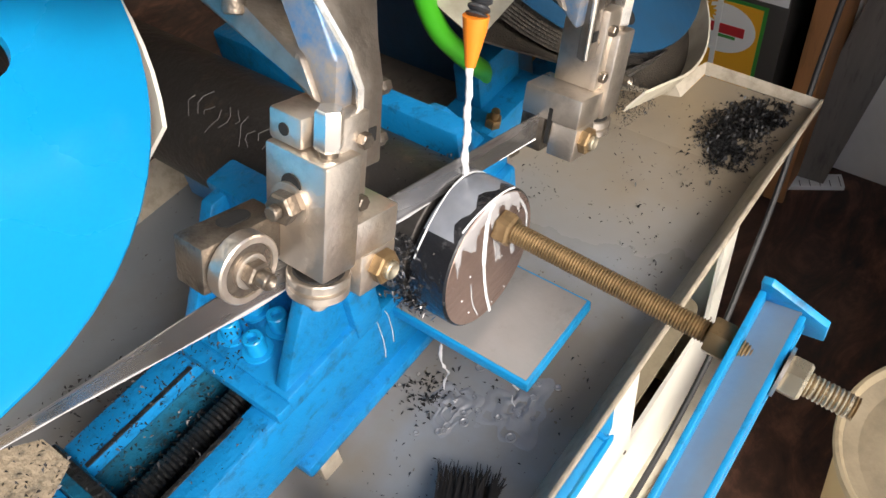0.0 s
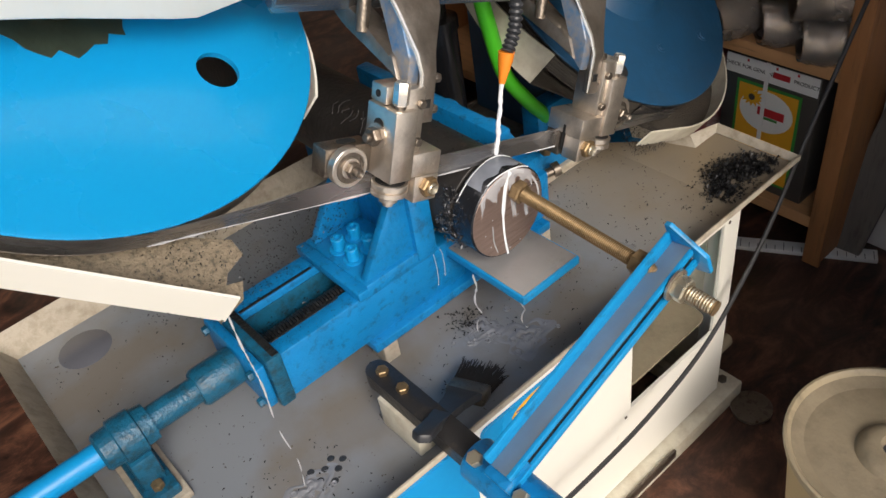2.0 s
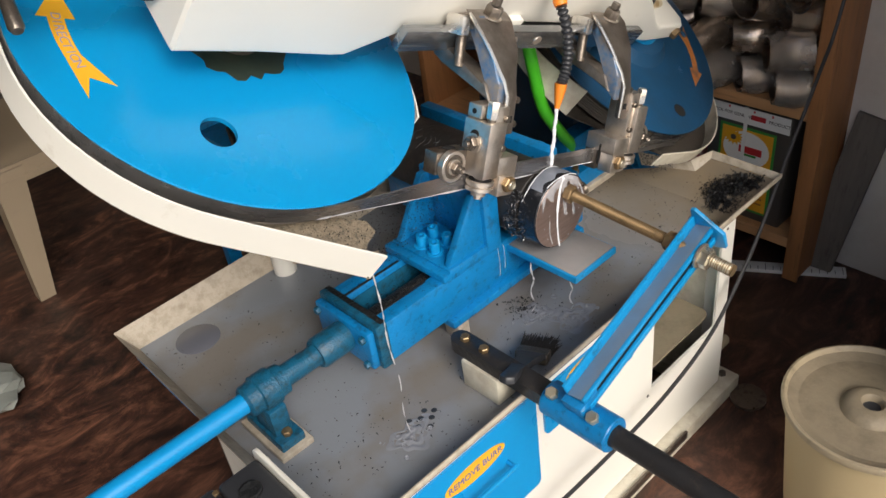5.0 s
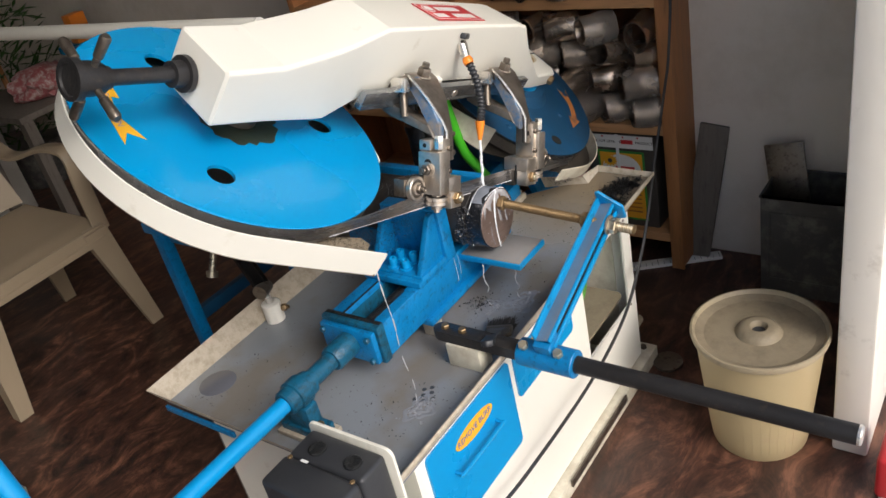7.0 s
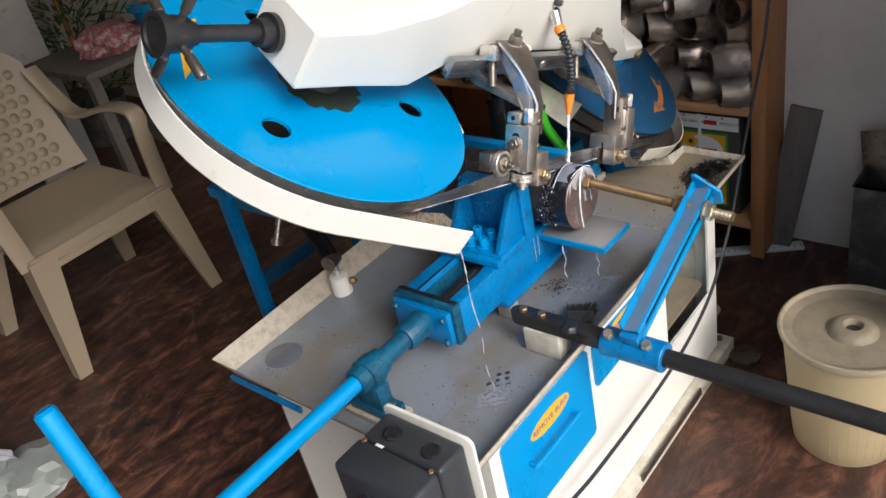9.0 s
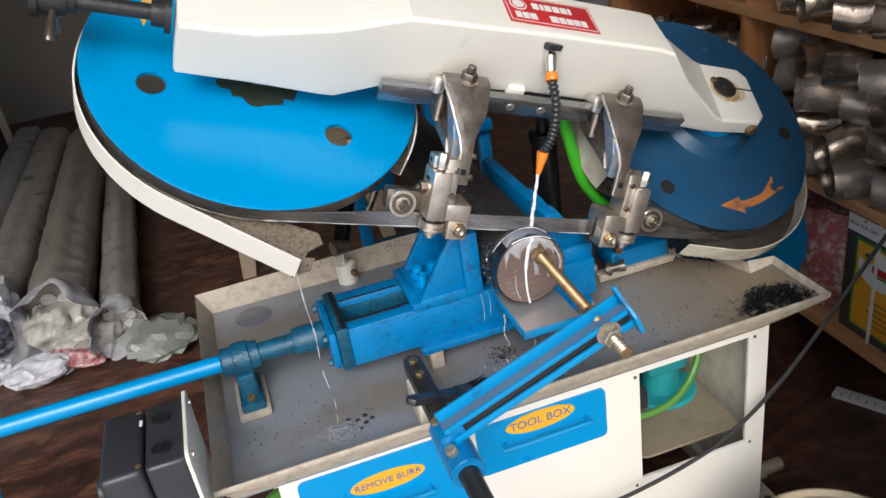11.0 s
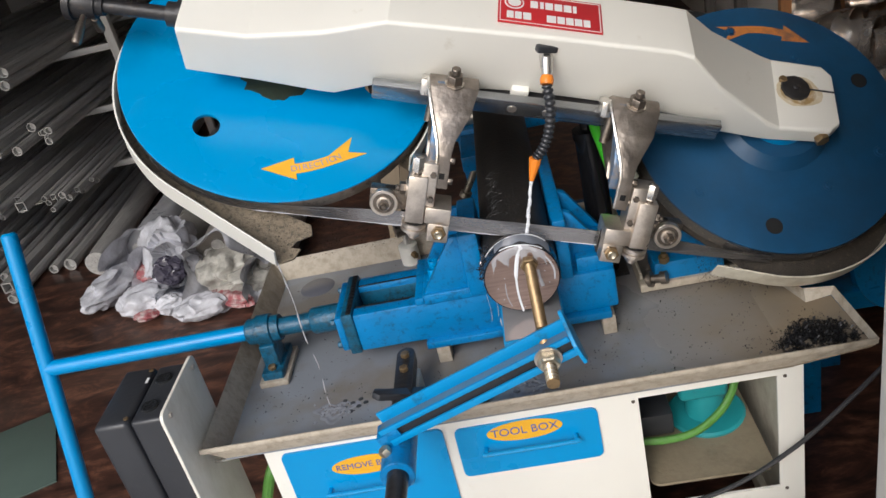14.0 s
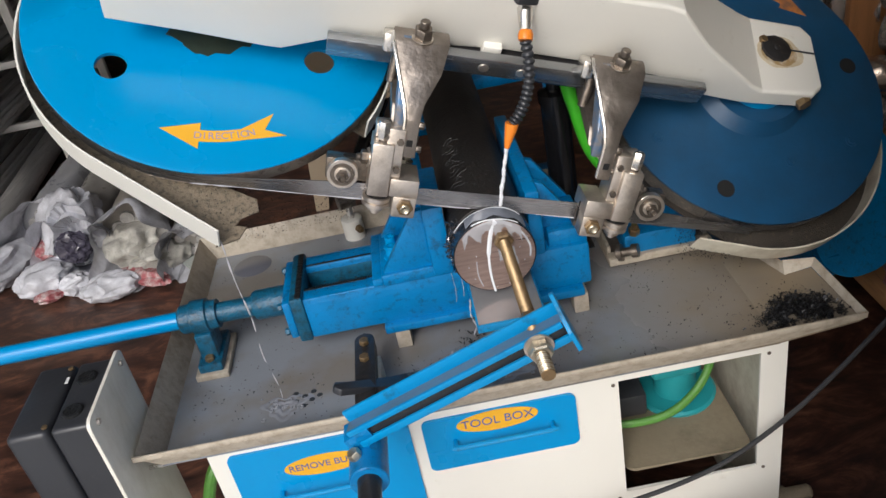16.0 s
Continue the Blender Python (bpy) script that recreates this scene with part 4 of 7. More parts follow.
    part("lock_nut", nut(p0 + dd * (y1 - 0.056), dd, 0.028, 0.018), BRASSY, s)
    part("washer", lathe(p0 + dd * (y1 + 0.0005), dd, [(0, 0.0205), (0.0028, 0.0205)], 24), STEEL, s)
    part("lock_nut", nut(p0 + dd * (y1 + 0.0035), dd, 0.029, 0.016), ZINC, s, "bright zinc nut")
    part("rod_tip", lathe(p0 + dd * (y1 + 0.0195), dd, [(q * 0.0018, 0.0100 if q % 2 else 0.0084) for q in range(19)] + [(0.0345, 0.007)], 16), ZINC, s, "bright threaded rod end")


length_stop()


# ---- saw head ----
# Head space: x along the blade, y across the wheels (up and back), z square to the wheels.
HEAD = Matrix.Translation((0.04, -0.085, 0.808)) @ pose(0, 0, 0, 0, 19.5, 0) @ pose(0, 0, 0, 34.5, 0, 0)
BLD = pose(0, 0, 0, -34.5, 0, 0)          # from blade space (x along, y back, z up) to head space
WL, WR = Vector((-0.448, 0.290, 0.009)), Vector((0.464, 0.2765, 0.038))
RL, RR = 0.288, 0.258
WR_TILT = Vector((-0.0516, -0.1162, 1.0)).normalized().to_track_quat("Z", "Y").to_matrix().to_4x4()


def on_right(r, a, dz):
    """A point of the tilted right wheel, in head space."""
    return WR + (WR_TILT @ Vector((r * math.cos(a), r * math.sin(a), dz)))

head = thing("band_saw", "white and blue band saw head with two tilted wheels", "band saw", m=HEAD)


def in_blade(bm):
    bmesh.ops.transform(bm, matrix=BLD, verts=bm.verts)
    return bm


def beam():
    def loft(name, secs, material, label):
        bm = bmesh.new()
        loops = []
        for u, w0, w1, n0, n1, fold in secs:
            loops.append([bm.verts.new((u, a, b + fold * (1 - (a - w0) / (w1 - w0)) * (b - n0) / (n1 - n0))) for a, b in rounded(w0, w1, n0, n1, 0.007, 4)])
        rings(bm, loops)
        return part(name, bm, material, head, label, 11)
    b = loft("beam", [(-0.592, 0.211, 0.330, 0.076, 0.172, 0), (-0.589, 0.205, 0.334, 0.072, 0.176, 0), (-0.475, 0.203, 0.336, 0.070, 0.178, 0.004), (-0.36, 0.200, 0.336, 0.064, 0.205, 0.010),
                      (-0.335, 0.200, 0.336, 0.064, 0.212, 0.012), (-0.25, 0.205, 0.336, 0.102, 0.240, 0.014), (0.0, 0.212, 0.334, 0.117, 0.240, 0.018), (0.205, 0.212, 0.334, 0.114, 0.238, 0.024), (0.235, 0.210, 0.336, 0.106, 0.234, 0.024),
                      (0.30, 0.206, 0.345, 0.085, 0.184, 0.016), (0.415, 0.206, 0.362, 0.076, 0.122, 0.002), (0.44, 0.208, 0.364, 0.074, 0.1125, 0), (0.535, 0.216, 0.362, 0.074, 0.1125, 0), (0.552, 0.232, 0.346, 0.076, 0.111, 0)],
             CREAM, "white painted steel beam")
    # sign: red plate with bars for the words
    lean = math.atan2(-0.0205, 0.122)
    sm = Matrix.Translation((0, 0.270, 0.2505)) @ Matrix.Rotation(lean, 4, "X") @ Matrix.Translation((0, -0.281, -0.2405))
    s = part("sign_plate", box((-0.080, 0.243, 0.2405), (0.088, 0.319, 0.2425), 0.0005), RED, head, "red sign plate with white border and marks")
    s.matrix_basis = sm
    fr = bmesh.new()
    for a, c in (((-0.077, 0.246), (0.085, 0.2472)), ((-0.077, 0.3148), (0.085, 0.316)), ((-0.077, 0.246), (-0.0758, 0.316)), ((0.0838, 0.246), (0.085, 0.316))):
        box((*a, 0.2425), (*c, 0.243), bm=fr)
    part("sign_border", fr, WHITE, s)
    part("emblem", lathe((-0.054, 0.294, 0.2425), (0, 0, 1), [(0, 0.016), (0.0006, 0.016)], 24), WHITE, s)
    part("emblem_ring", lathe((-0.054, 0.294, 0.2431), (0, 0, 1), [(0, 0.0135), (0.0004, 0.0135)], 24), RED, s)
    part("emblem_core", lathe((-0.054, 0.294, 0.2435), (0, 0, 1), [(0, 0.011), (0.0004, 0.011)], 9), WHITE, s)
    for x, y, w in ((-0.028, 0.286, 0.012), (-0.0125, 0.286, 0.006), (-0.004, 0.286, 0.0125), (0.011, 0.286, 0.0125), (0.026, 0.286, 0.0125), (0.041, 0.286, 0.006),
                    (-0.066, 0.2545, 0.011), (-0.053, 0.2545, 0.011), (-0.040, 0.2545, 0.013), (-0.002, 0.2545, 0.015), (0.015, 0.2545, 0.012), (0.029, 0.2545, 0.012), (0.043, 0.2545, 0.012), (0.057, 0.2545, 0.011)):
        part("word_bar", box((x, y, 0.2425), (x + w, y + 0.017, 0.2431)), WHITE, s)
    # pivot bolts at the right end
    eb = part("end_bolt", lathe((0.478, 0.300, 0.113), (0, 0, 1), [(0, 0.027), (0.004, 0.0265), (0.005, 0.025), (0.0055, 0.006), (0.007, 0.004)], 11), BLACK_STEEL, head, "dark disc of grimy grease over the bolt")
    part("bolt_head", bolt((0.456, 0.315, 0.113), (0, 0, 1), 0.013, 0.007), BRASSY, eb)
    for k, (reach, side, skew, shade) in enumerate(((0.041, 0.034, 0.004, (0.62, 0.53, 0.36)), (0.034, 0.030, 0.002, (0.40, 0.27, 0.12)))):
        out = []
        for q in range(48):
            a = q * math.pi / 24
            w = 1 + 0.16 * noise.noise(Vector((math.cos(a) * 1.3, math.sin(a) * 1.3, 4 + k))) + 0.05 * noise.noise(Vector((math.cos(a) * 5, math.sin(a) * 5, k)))
            out.append((0.480 + skew + reach * w * math.cos(a), 0.298 - skew + side * w * math.sin(a)))
        part("rust_stain", prism(out, 0.1126, 0.1129 + 0.0003 * k), mat("rust_ring", shade, 0.6, var=0.3, scale=40, dirt=(0.72, 0.67, 0.56), amount=0.45, dscale=50), head, "rust-stained patch")
    # raised black strip gives the slit's dark by colour
    part("saw_slit", box((0.50, 0.3005, 0.1125), (0.5505, 0.3035, 0.1140)), BLACK, head)
    part("end_bolt", bolt((0.524, 0.217, 0.092), (0.3, -1, 0.15), 0.022, 0.012), BRASSY, head)
    # slide rail of the guide arms
    part("guide_rail", box((-0.268, 0.180, 0.092), (0.328, 0.196, 0.130), 0.0015), mat("rail_steel", (0.36, 0.37, 0.38), 0.25, 0.9, var=0.3, scale=10, stretch=(0.6, 8, 8), dirt=(0.1, 0.1, 0.1), amount=0.3, bump=0.05), head, "flat ground steel guide rail")
    # black strip stands for the shaded gap between rail and beam
    part("rail_gap_shade", box((-0.22, 0.1965, 0.104), (0.30, 0.2255, 0.114), 0.001), BLACK_STEEL, head)
    for x in (-0.03, 0.03):
        part("rail_screw", lathe((x, 0.180, 0.111), (0, -1, 0), [(0, 0.0085), (0.002, 0.008)], 16), STEEL, head)
    for u in (-0.035,):
        part("rail_lug", box((u, 0.200, 0.10), (u + 0.03, 0.232, 0.135), 0.003), CREAM, head)
    # tension screw
    t = part("tension_rod", lathe((-0.598, 0.283, 0.120), (-1, 0, 0), [(0, 0.030), (0.010, 0.030), (0.010, 0.022), (0.03, 0.021), (0.03, 0.0125), (0.15, 0.0125)], 24), BLACK_STEEL, head, "black blade tension rod")
    hub = part("tension_hub", lathe((-0.735, 0.283, 0.120), (-1, 0, 0), [(0, 0.017), (0.012, 0.019), (0.012, 0.023), (0.03, 0.026), (0.05, 0.026), (0.05, 0.031), (0.062, 0.031), (0.062, 0.024), (0.058, 0.023)], 24), BLACK_STEEL, head, "black tension handwheel hub")
    for k in range(4):
        a = radians(8 + 90 * k)
        e = Vector((0, math.cos(a), math.sin(a)))
        p = Vector((-0.765, 0.283, 0.120))
        part("tension_spoke", tube([p + e * 0.02, p + e * 0.04, p + e * 0.042, p + e * 0.075, p + e * 0.08], [0.0055, 0.0055, 0.0075, 0.0085, 0.006], 12), STEEL_DARK, hub, "steel spoke")


def wheel(c, r, material, left):
    name = "drive_wheel" if not left else "idler_wheel"
    m = Matrix.Translation(c) @ (Matrix.Identity(4) if left else WR_TILT)
    seg = 72
    holes = [(radians(h), 0.182, 0.024) for h in (62, 182, -58)] if left else [(radians(h), 0.208, 0.0155) for h in (-57, -180, 64)]
    bm = bmesh.new()
    # flat web between an inner and an outer ring, pierced by round holes with a lip
    flat0, flat1 = (0.045, r - 0.006) if left else (0.19, r - 0.006)
    def circle(cx, cy, q, n, z=0.0):
        return [bm.verts.new((cx + q * math.cos(2 * math.pi * k / n), cy + q * math.sin(2 * math.pi * k / n), z)) for k in range(n)]
    def ring_edges(vs):
        return [bm.edges.new((vs[k], vs[(k + 1) % len(vs)])) for k in range(len(vs))]
    inner, outer = circle(0, 0, flat0, seg), circle(0, 0, flat1, seg)
    edges = ring_edges(inner) + ring_edges(outer)
    if left:
        hole_loops = [circle(q * math.cos(t), q * math.sin(t), hr, 28) for t, q, hr in holes]
        for lp in hole_loops:
            edges += ring_edges(lp)
    bmesh.ops.triangle_fill(bm, edges=edges, use_beauty=True, normal=(0, 0, 1))
    for f in [f for f in bm.faces if left and any(math.hypot(f.calc_center_median().x - q * math.cos(t), f.calc_center_median().y - q * math.sin(t)) < hr * 0.93 for t, q, hr in holes)]:
        bm.faces.remove(f)
    for f in [f for f in bm.faces if f.calc_center_median().xy.length < flat0 * 0.98]:
        bm.faces.remove(f)
    if left:
        for (t, q, hr), lp in zip(holes, hole_loops):
            rings(bm, [lp, circle(q * math.cos(t), q * math.sin(t), hr, 28, -0.007)], caps=False)
    rim = [outer] + [circle(0, 0, q, seg, z) for q, z in ((r - 0.001, -0.001), (r, -0.003), (r - 0.001, -0.004))]
    rings(bm, rim, caps=False)
    if left:
        bm.faces.new(inner)
    else:
        rings(bm, [circle(0, 0, q, seg, z) for q, z in ((0.06, 0.030), (0.085, 0.028), (0.105, 0.010))] + [inner], caps=False)
    ob = part(name, bm, material, head, "glossy sky-blue steel wheel disc" if left else "grimy dark blue dished wheel disc")
    ob.matrix_basis = m
    # rim under the disc
    prof = [(0, r - 0.003), (0.004, r - 0.004)]
    for k in range(6):
        prof += [(0.006 + 0.005 * k, r - 0.004), (0.008 + 0.005 * k, r - 0.0065), (0.009 + 0.005 * k, r - 0.0065)]
    prof += [(0.036, r - 0.004), (0.038, r - 0.03), (0.004, r - 0.03)]
    # right rim shares that colour, its shade under the disc painted in
    part("wheel_rim", lathe((0, 0, -0.0045), (0, 0, -1), prof, seg, caps=False), STEEL_DARK if left else SWARF_SHADE, ob, "dark grooved steel wheel rim")
    if not left:
        for t, q, hr in holes:
            # no cut here: a flat disc carries the hole's shade as colour
            part("lightening_hole", lathe((q * math.cos(t), q * math.sin(t), 0.0006), (0, 0, 1), [(0, hr), (0.0004, hr * 0.99)], 26), HOLE_SHADE, ob, "flat dark disc standing in for a hole")
    # direction arrow at angle 0: points clockwise
    am = YELLOW if left else YELLOW_OLD
    ra, hw = (0.225, 0.0098) if left else (0.205, 0.008)
    half = 19.0 if left else 21
    out = []
    for k in range(13):
        a = radians(-half + 12 + (2 * half - 22) * k / 12)
        out.append(((ra + hw) * math.cos(a), (ra + hw) * math.sin(a)))
    tail = radians(half)
    out += [((ra + 2.2 * hw) * math.cos(tail + 0.09), (ra + 2.2 * hw) * math.sin(tail + 0.09)), (ra * math.cos(tail - 0.02), ra * math.sin(tail - 0.02)), ((ra - 2.2 * hw) * math.cos(tail + 0.09), (ra - 2.2 * hw) * math.sin(tail + 0.09))]
    for k in range(12, -1, -1):
        a = radians(-half + 12 + (2 * half - 22) * k / 12)
        out.append(((ra - hw) * math.cos(a), (ra - hw) * math.sin(a)))
    tip, hb = radians(-half - 3), radians(-half + 12)
    out += [((ra - 2.3 * hw) * math.cos(hb), (ra - 2.3 * hw) * math.sin(hb)), (ra * math.cos(tip), ra * math.sin(tip)), ((ra + 2.3 * hw) * math.cos(hb), (ra + 2.3 * hw) * math.sin(hb))]
    z0 = 0.0005
    arrow = part("direction_arrow", prism(out, z0, z0 + 0.0005), am, ob, "yellow curved arrow sticker" if left else "faded orange curved arrow sticker")
    if left:
        ink = mat("grey_violet_ink", (0.32, 0.28, 0.42), 0.6, bump=0)
        for k, letter in enumerate("DIRECTION"):
            a = radians(-7.6 + 2.5 * k)
            ca, sa = math.cos(a), math.sin(a)
            lettering("letter", letter, 0.0165, Matrix(((-sa, -ca, 0, ra * ca), (ca, -sa, 0, ra * sa), (0, 0, 1, z0 + 0.0005), (0, 0, 0, 1))), ink, arrow, 0.0002)
        # bare greasy patch at the hub
        rnd = random.Random(3)
        star = [((0.075 + rnd.uniform(-0.007, 0.009)) * math.cos(2 * math.pi * k / 40), (0.075 + rnd.uniform(-0.007, 0.009)) * math.sin(2 * math.pi * k / 40)) for k in range(40)]
        part("grease_patch", prism(star, 0.0006, 0.0012), mat("hub_grease", (0.035, 0.045, 0.03), 0.35, var=0.5, scale=30, bump=0.2), ob, "dark greasy hub patch")
        part("hub", lathe((0, 0, 0.004), (0, 0, 1), [(0, 0.036), (0.01, 0.036), (0.012, 0.03), (0.035, 0.03), (0.037, 0.026), (0.065, 0.026)], 26), STEEL_DARK, ob, "steel hub with retaining ring")
        part("retaining_ring", lathe((0, 0, 0.028), (0, 0, 1), [(0, 0.033), (0.003, 0.033)], 26), BRASSY, ob)
    else:
        part("hub", lathe((0, 0, 0.028), (0, 0, 1), [(0, 0.062), (0.012, 0.06), (0.016, 0.05), (0.04, 0.05)], 30), BLUE, ob, "blue raised hub")
        for h in (-100, 20, 140):
            a = radians(h)
            part("rivet", lathe((0.205 * math.cos(a), 0.205 * math.sin(a), 0.0), (0, 0, 1), [(0, 0.011), (0.001, 0.0105), (0.001, 0.007), (0.003, 0.006)], 14), BLUE_DULL, ob)
        for h in (-20, 100, 220):
            a = radians(h)
            part("rivet", lathe((0.155 * math.cos(a), 0.155 * math.sin(a), 0.004), (0, 0, 1), [(0, 0.010), (0.001, 0.0095), (0.001, 0.006), (0.003, 0.005)], 14), BLUE_DULL, ob)
    return ob


def guards():
    # left: pan, wall and spout
    r = 0.292
    tang = 241.2
    def bow(a0, a1, n):
        return [(x, y if y < 0.272 else 0.272 + (y - 0.272) * 1.055) for x, y in arc(-0.449, 0.272, r, a0, a1, n)]
    line = bow(-28, tang, 60) + [(-0.395, -0.085)]
    n = len(line)
    part("wheel_guard", ribbon(line, 0.003, -0.050, [-0.004] * (n - 12) + [-0.004 + 0.006 * k / 11 for k in range(12)]), CREAM, head, "white curved wheel guard wall")
    pan = bow(-28, tang, 60) + [(-0.395, -0.085), (-0.385, -0.062), (-0.37, -0.036), (-0.345, -0.020), (-0.35, 0.0)] + arc(-0.449, 0.272, 0.232, 262, -28, 50)
    part("guard_pan", prism(pan, -0.053, -0.050), CHIPBED, head, "guard floor strewn with swarf")
    part("spout_tip", prism([(-0.400, -0.087), (-0.368, -0.070), (-0.36, -0.05), (-0.40, -0.05)], -0.052, -0.047), CHIPBED, head)
    # right: the wall rises to a broad end beside the guide
    line = [(0.36, -0.012)] + arc(0.466, 0.266, 0.285, -90, 208, 70)
    n = len(line)
    part("wheel_guard", ribbon(line, 0.003, -0.040, [-0.004 + 0.030 * max(0, (k - n + 12) / 11) for k in range(n)]), CREAM_DIRTY, head, "white curved wheel guard wall")
    # pan coloured near-black for the shaded gap beside the wheel
    part("guard_pan", prism(arc(0.466, 0.266, 0.284, -90, 208, 70), -0.043, -0.040), SWARF_SHADE, head, "guard floor strewn with swarf")


def blade():
    bm = bmesh.new()
    nrm = Vector((0, 0, 1))
    ver = Vector((0, math.sin(radians(34.5)), math.cos(radians(34.5))))
    fwd = Vector((0, -math.cos(radians(34.5)), math.sin(radians(34.5))))
    loops = []
    W, T = 0.027, 0.0011
    def add(c, across, out):
        across, out = across.normalized() * W / 2, out.normalized() * T / 2
        c = Vector(c)
        loops.append([bm.verts.new(c + s * across + q * out) for s, q in ((-1, -1), (1, -1), (1, 1), (-1, 1))])
    for k in range(61):
        u = WL.x + (WR.x - WL.x) * k / 60
        # twist: square to the wheels at the ends, upright between the guides
        tw = min(1, max(0, (u + 0.40) / 0.22)) if u < 0 else min(1, max(0, (0.42 - u) / 0.2))
        tw = tw * tw * (3 - 2 * tw)
        off = -0.018 * (1 - tw)
        ac = nrm.lerp(ver, tw)
        add((u, WL.y - RL + (WR.y - RR - WL.y + RL) * k / 60 + 0.0, off + (0.009 if u < 0 else 0.004) * (1 - tw)), ac, nrm.lerp(ver, tw).cross(Vector((1, 0, 0))))
    for k in range(1, 40):
        a = radians(-90 + 180 * k / 40)
        add(on_right(RR - 0.001, a, -0.022), WR_TILT @ nrm, WR_TILT @ Vector((math.cos(a), math.sin(a), 0)))
    for k in range(1, 40):
        a = radians(90 + 180 * k / 40)
        add((WL.x + (RL - 0.001) * math.cos(a), WL.y + (RL - 0.001) * math.sin(a), WL.z - 0.018), nrm, Vector((math.cos(a), math.sin(a), 0)))
    rings(bm, loops, closed=True)
    # milky bead along the lower edge
    lower = [sum((v.co for v in lp[:1]), Vector()) if (lp[0].co.z < lp[1].co.z) else lp[1].co.copy() for lp in loops[:61]]
    rnd = random.Random(31)
    keep = [p for p in lower if -0.47 < p.x < -0.01]
    part("coolant_bead", tube(keep, [rnd.choice((0.0004, 0.0007, 0.0011, 0.0016)) for _ in keep], 7), COOLANT_THIN, head, "milky coolant clinging to the lower blade edge")
    keep = [p for p in lower if 0.07 < p.x < 0.16]
    part("coolant_bead", tube(keep, [rnd.uniform(0.0003, 0.0009) for _ in keep], 7), COOLANT, head)
    return part("saw_blade", bm, BLADE, head, "bimetal band saw blade wet with coolant")


def guide(sign):
    """One blade guide in blade space: the cast arm is the same on both sides, the block and rollers are mirrored."""
    c = 0.0165
    M = BLD @ Matrix.Translation((c, 0, 0)) @ Matrix.Diagonal((sign, 1, 1, 1))
    A = BLD @ Matrix.Translation((c if sign > 0 else c + 0.300, 0, 0))
    def P(name, bm, material, parent, label=""):
        bmesh.ops.transform(bm, matrix=M, verts=bm.verts)
        return part(name, bm, material, parent, label)
    def Q(name, bm, material, parent, label="", smooth=35):
        bmesh.ops.transform(bm, matrix=A, verts=bm.verts)
        return part(name, bm, material, parent, label, smooth)
    def slab(prof, u0, u1, bev=0.003):
        """An outline in (y, v) between two stations along the blade."""
        bm = bmesh.new()
        rings(bm, [[bm.verts.new((u, a, b)) for a, b in prof] for u in (u0, u1)])
        bmesh.ops.bevel(bm, geom=bm.edges[:], offset=bev, segments=2, profile=0.5, affect="EDGES")
        return bm
    # front plate: broad at the rail, narrow at the foot
    bm = bmesh.new()
    secs = [(0.052, 0.242, -0.192, -0.110, 0.010), (0.040, 0.232, -0.192, -0.109, 0.011), (0.012, 0.196, -0.181, -0.118, 0.010), (-0.012, 0.156, -0.168, -0.139, 0.010), (-0.020, 0.135, -0.164, -0.142, 0.010), (-0.022, 0.078, -0.164, -0.142, 0.010)]
    loops = []
    for y, v, ua, ub, t in secs:
        loops.append([bm.verts.new((ua, y, v)), bm.verts.new((ub, y, v)), bm.verts.new((ub, y + t, v + t * 0.3)), bm.verts.new((ua, y + t, v + t * 0.3))])
    rings(bm, loops)
    bmesh.ops.bevel(bm, geom=bm.edges[:], offset=0.002, segments=2, profile=0.5, affect="EDGES")
    arm = Q("guide_arm", bm, CAST, head, "cast steel guide arm with worn blue paint")
    # bright steel ridge down the side edge
    Q("arm_ridge", tube([(-0.1925, 0.0495, 0.241), (-0.1915, 0.038, 0.231), (-0.181, 0.011, 0.196), (-0.168, -0.012, 0.156), (-0.1645, -0.0205, 0.135), (-0.1645, -0.0222, 0.082)], [0.002, 0.0028, 0.003, 0.003, 0.0028, 0.002], 8), STEEL_BRIGHT, arm, "bright steel ridge")
    # side flange behind the ridge, rear rib, and the jaw round the rail; a window stays open between them
    Q("side_flange", slab([(0.058, 0.240), (0.046, 0.238), (0.010, 0.192), (-0.014, 0.152), (-0.014, 0.110), (0.010, 0.128), (0.012, 0.150), (0.036, 0.190), (0.066, 0.222)], -0.191 + 0.012, -0.162), BLUE_BARE, arm, "side flange with worn blue paint")
    Q("rear_rib", slab([(-0.004, 0.122), (0.040, 0.141), (0.100, 0.157), (0.126, 0.170), (0.122, 0.192), (0.096, 0.186), (0.070, 0.168), (0.012, 0.150)], -0.184, -0.152, 0.004), CAST, arm, "bare metal rear rib")
    Q("rail_jaw", slab([(0.050, 0.218), (0.086, 0.212), (0.118, 0.190), (0.128, 0.196), (0.124, 0.214), (0.096, 0.232), (0.056, 0.242)], -0.190, -0.112, 0.003), CAST, arm, "jaw clamped over the rail")
    Q("jaw_lug", box((-0.204, 0.050, 0.208), (-0.186, 0.086, 0.236), 0.004), STEEL_BRIGHT, arm)
    Q("jaw_pin", cyl((-0.185, 0.066, 0.160), (-0.180, 0.072, 0.206), 0.008, seg=12, bev=0.001), STEEL_DARK, arm)
    cb = Q("clamp_bolt", bolt((-0.150, 0.046, 0.238), (0, -0.35, 1), 0.024, 0.016), STEEL_DARK, arm, "dark hex clamp bolt")
    Q("bolt_tip", cyl((-0.150, 0.0404, 0.254), (-0.150, 0.0370, 0.264), 0.0075, seg=12, bev=0.001), STEEL_DARK, cb)
    Q("bolt_washer", lathe((-0.150, 0.0465, 0.2365), (0, -0.35, 1), [(0, 0.016), (0.002, 0.016)], 20), STEEL, cb)
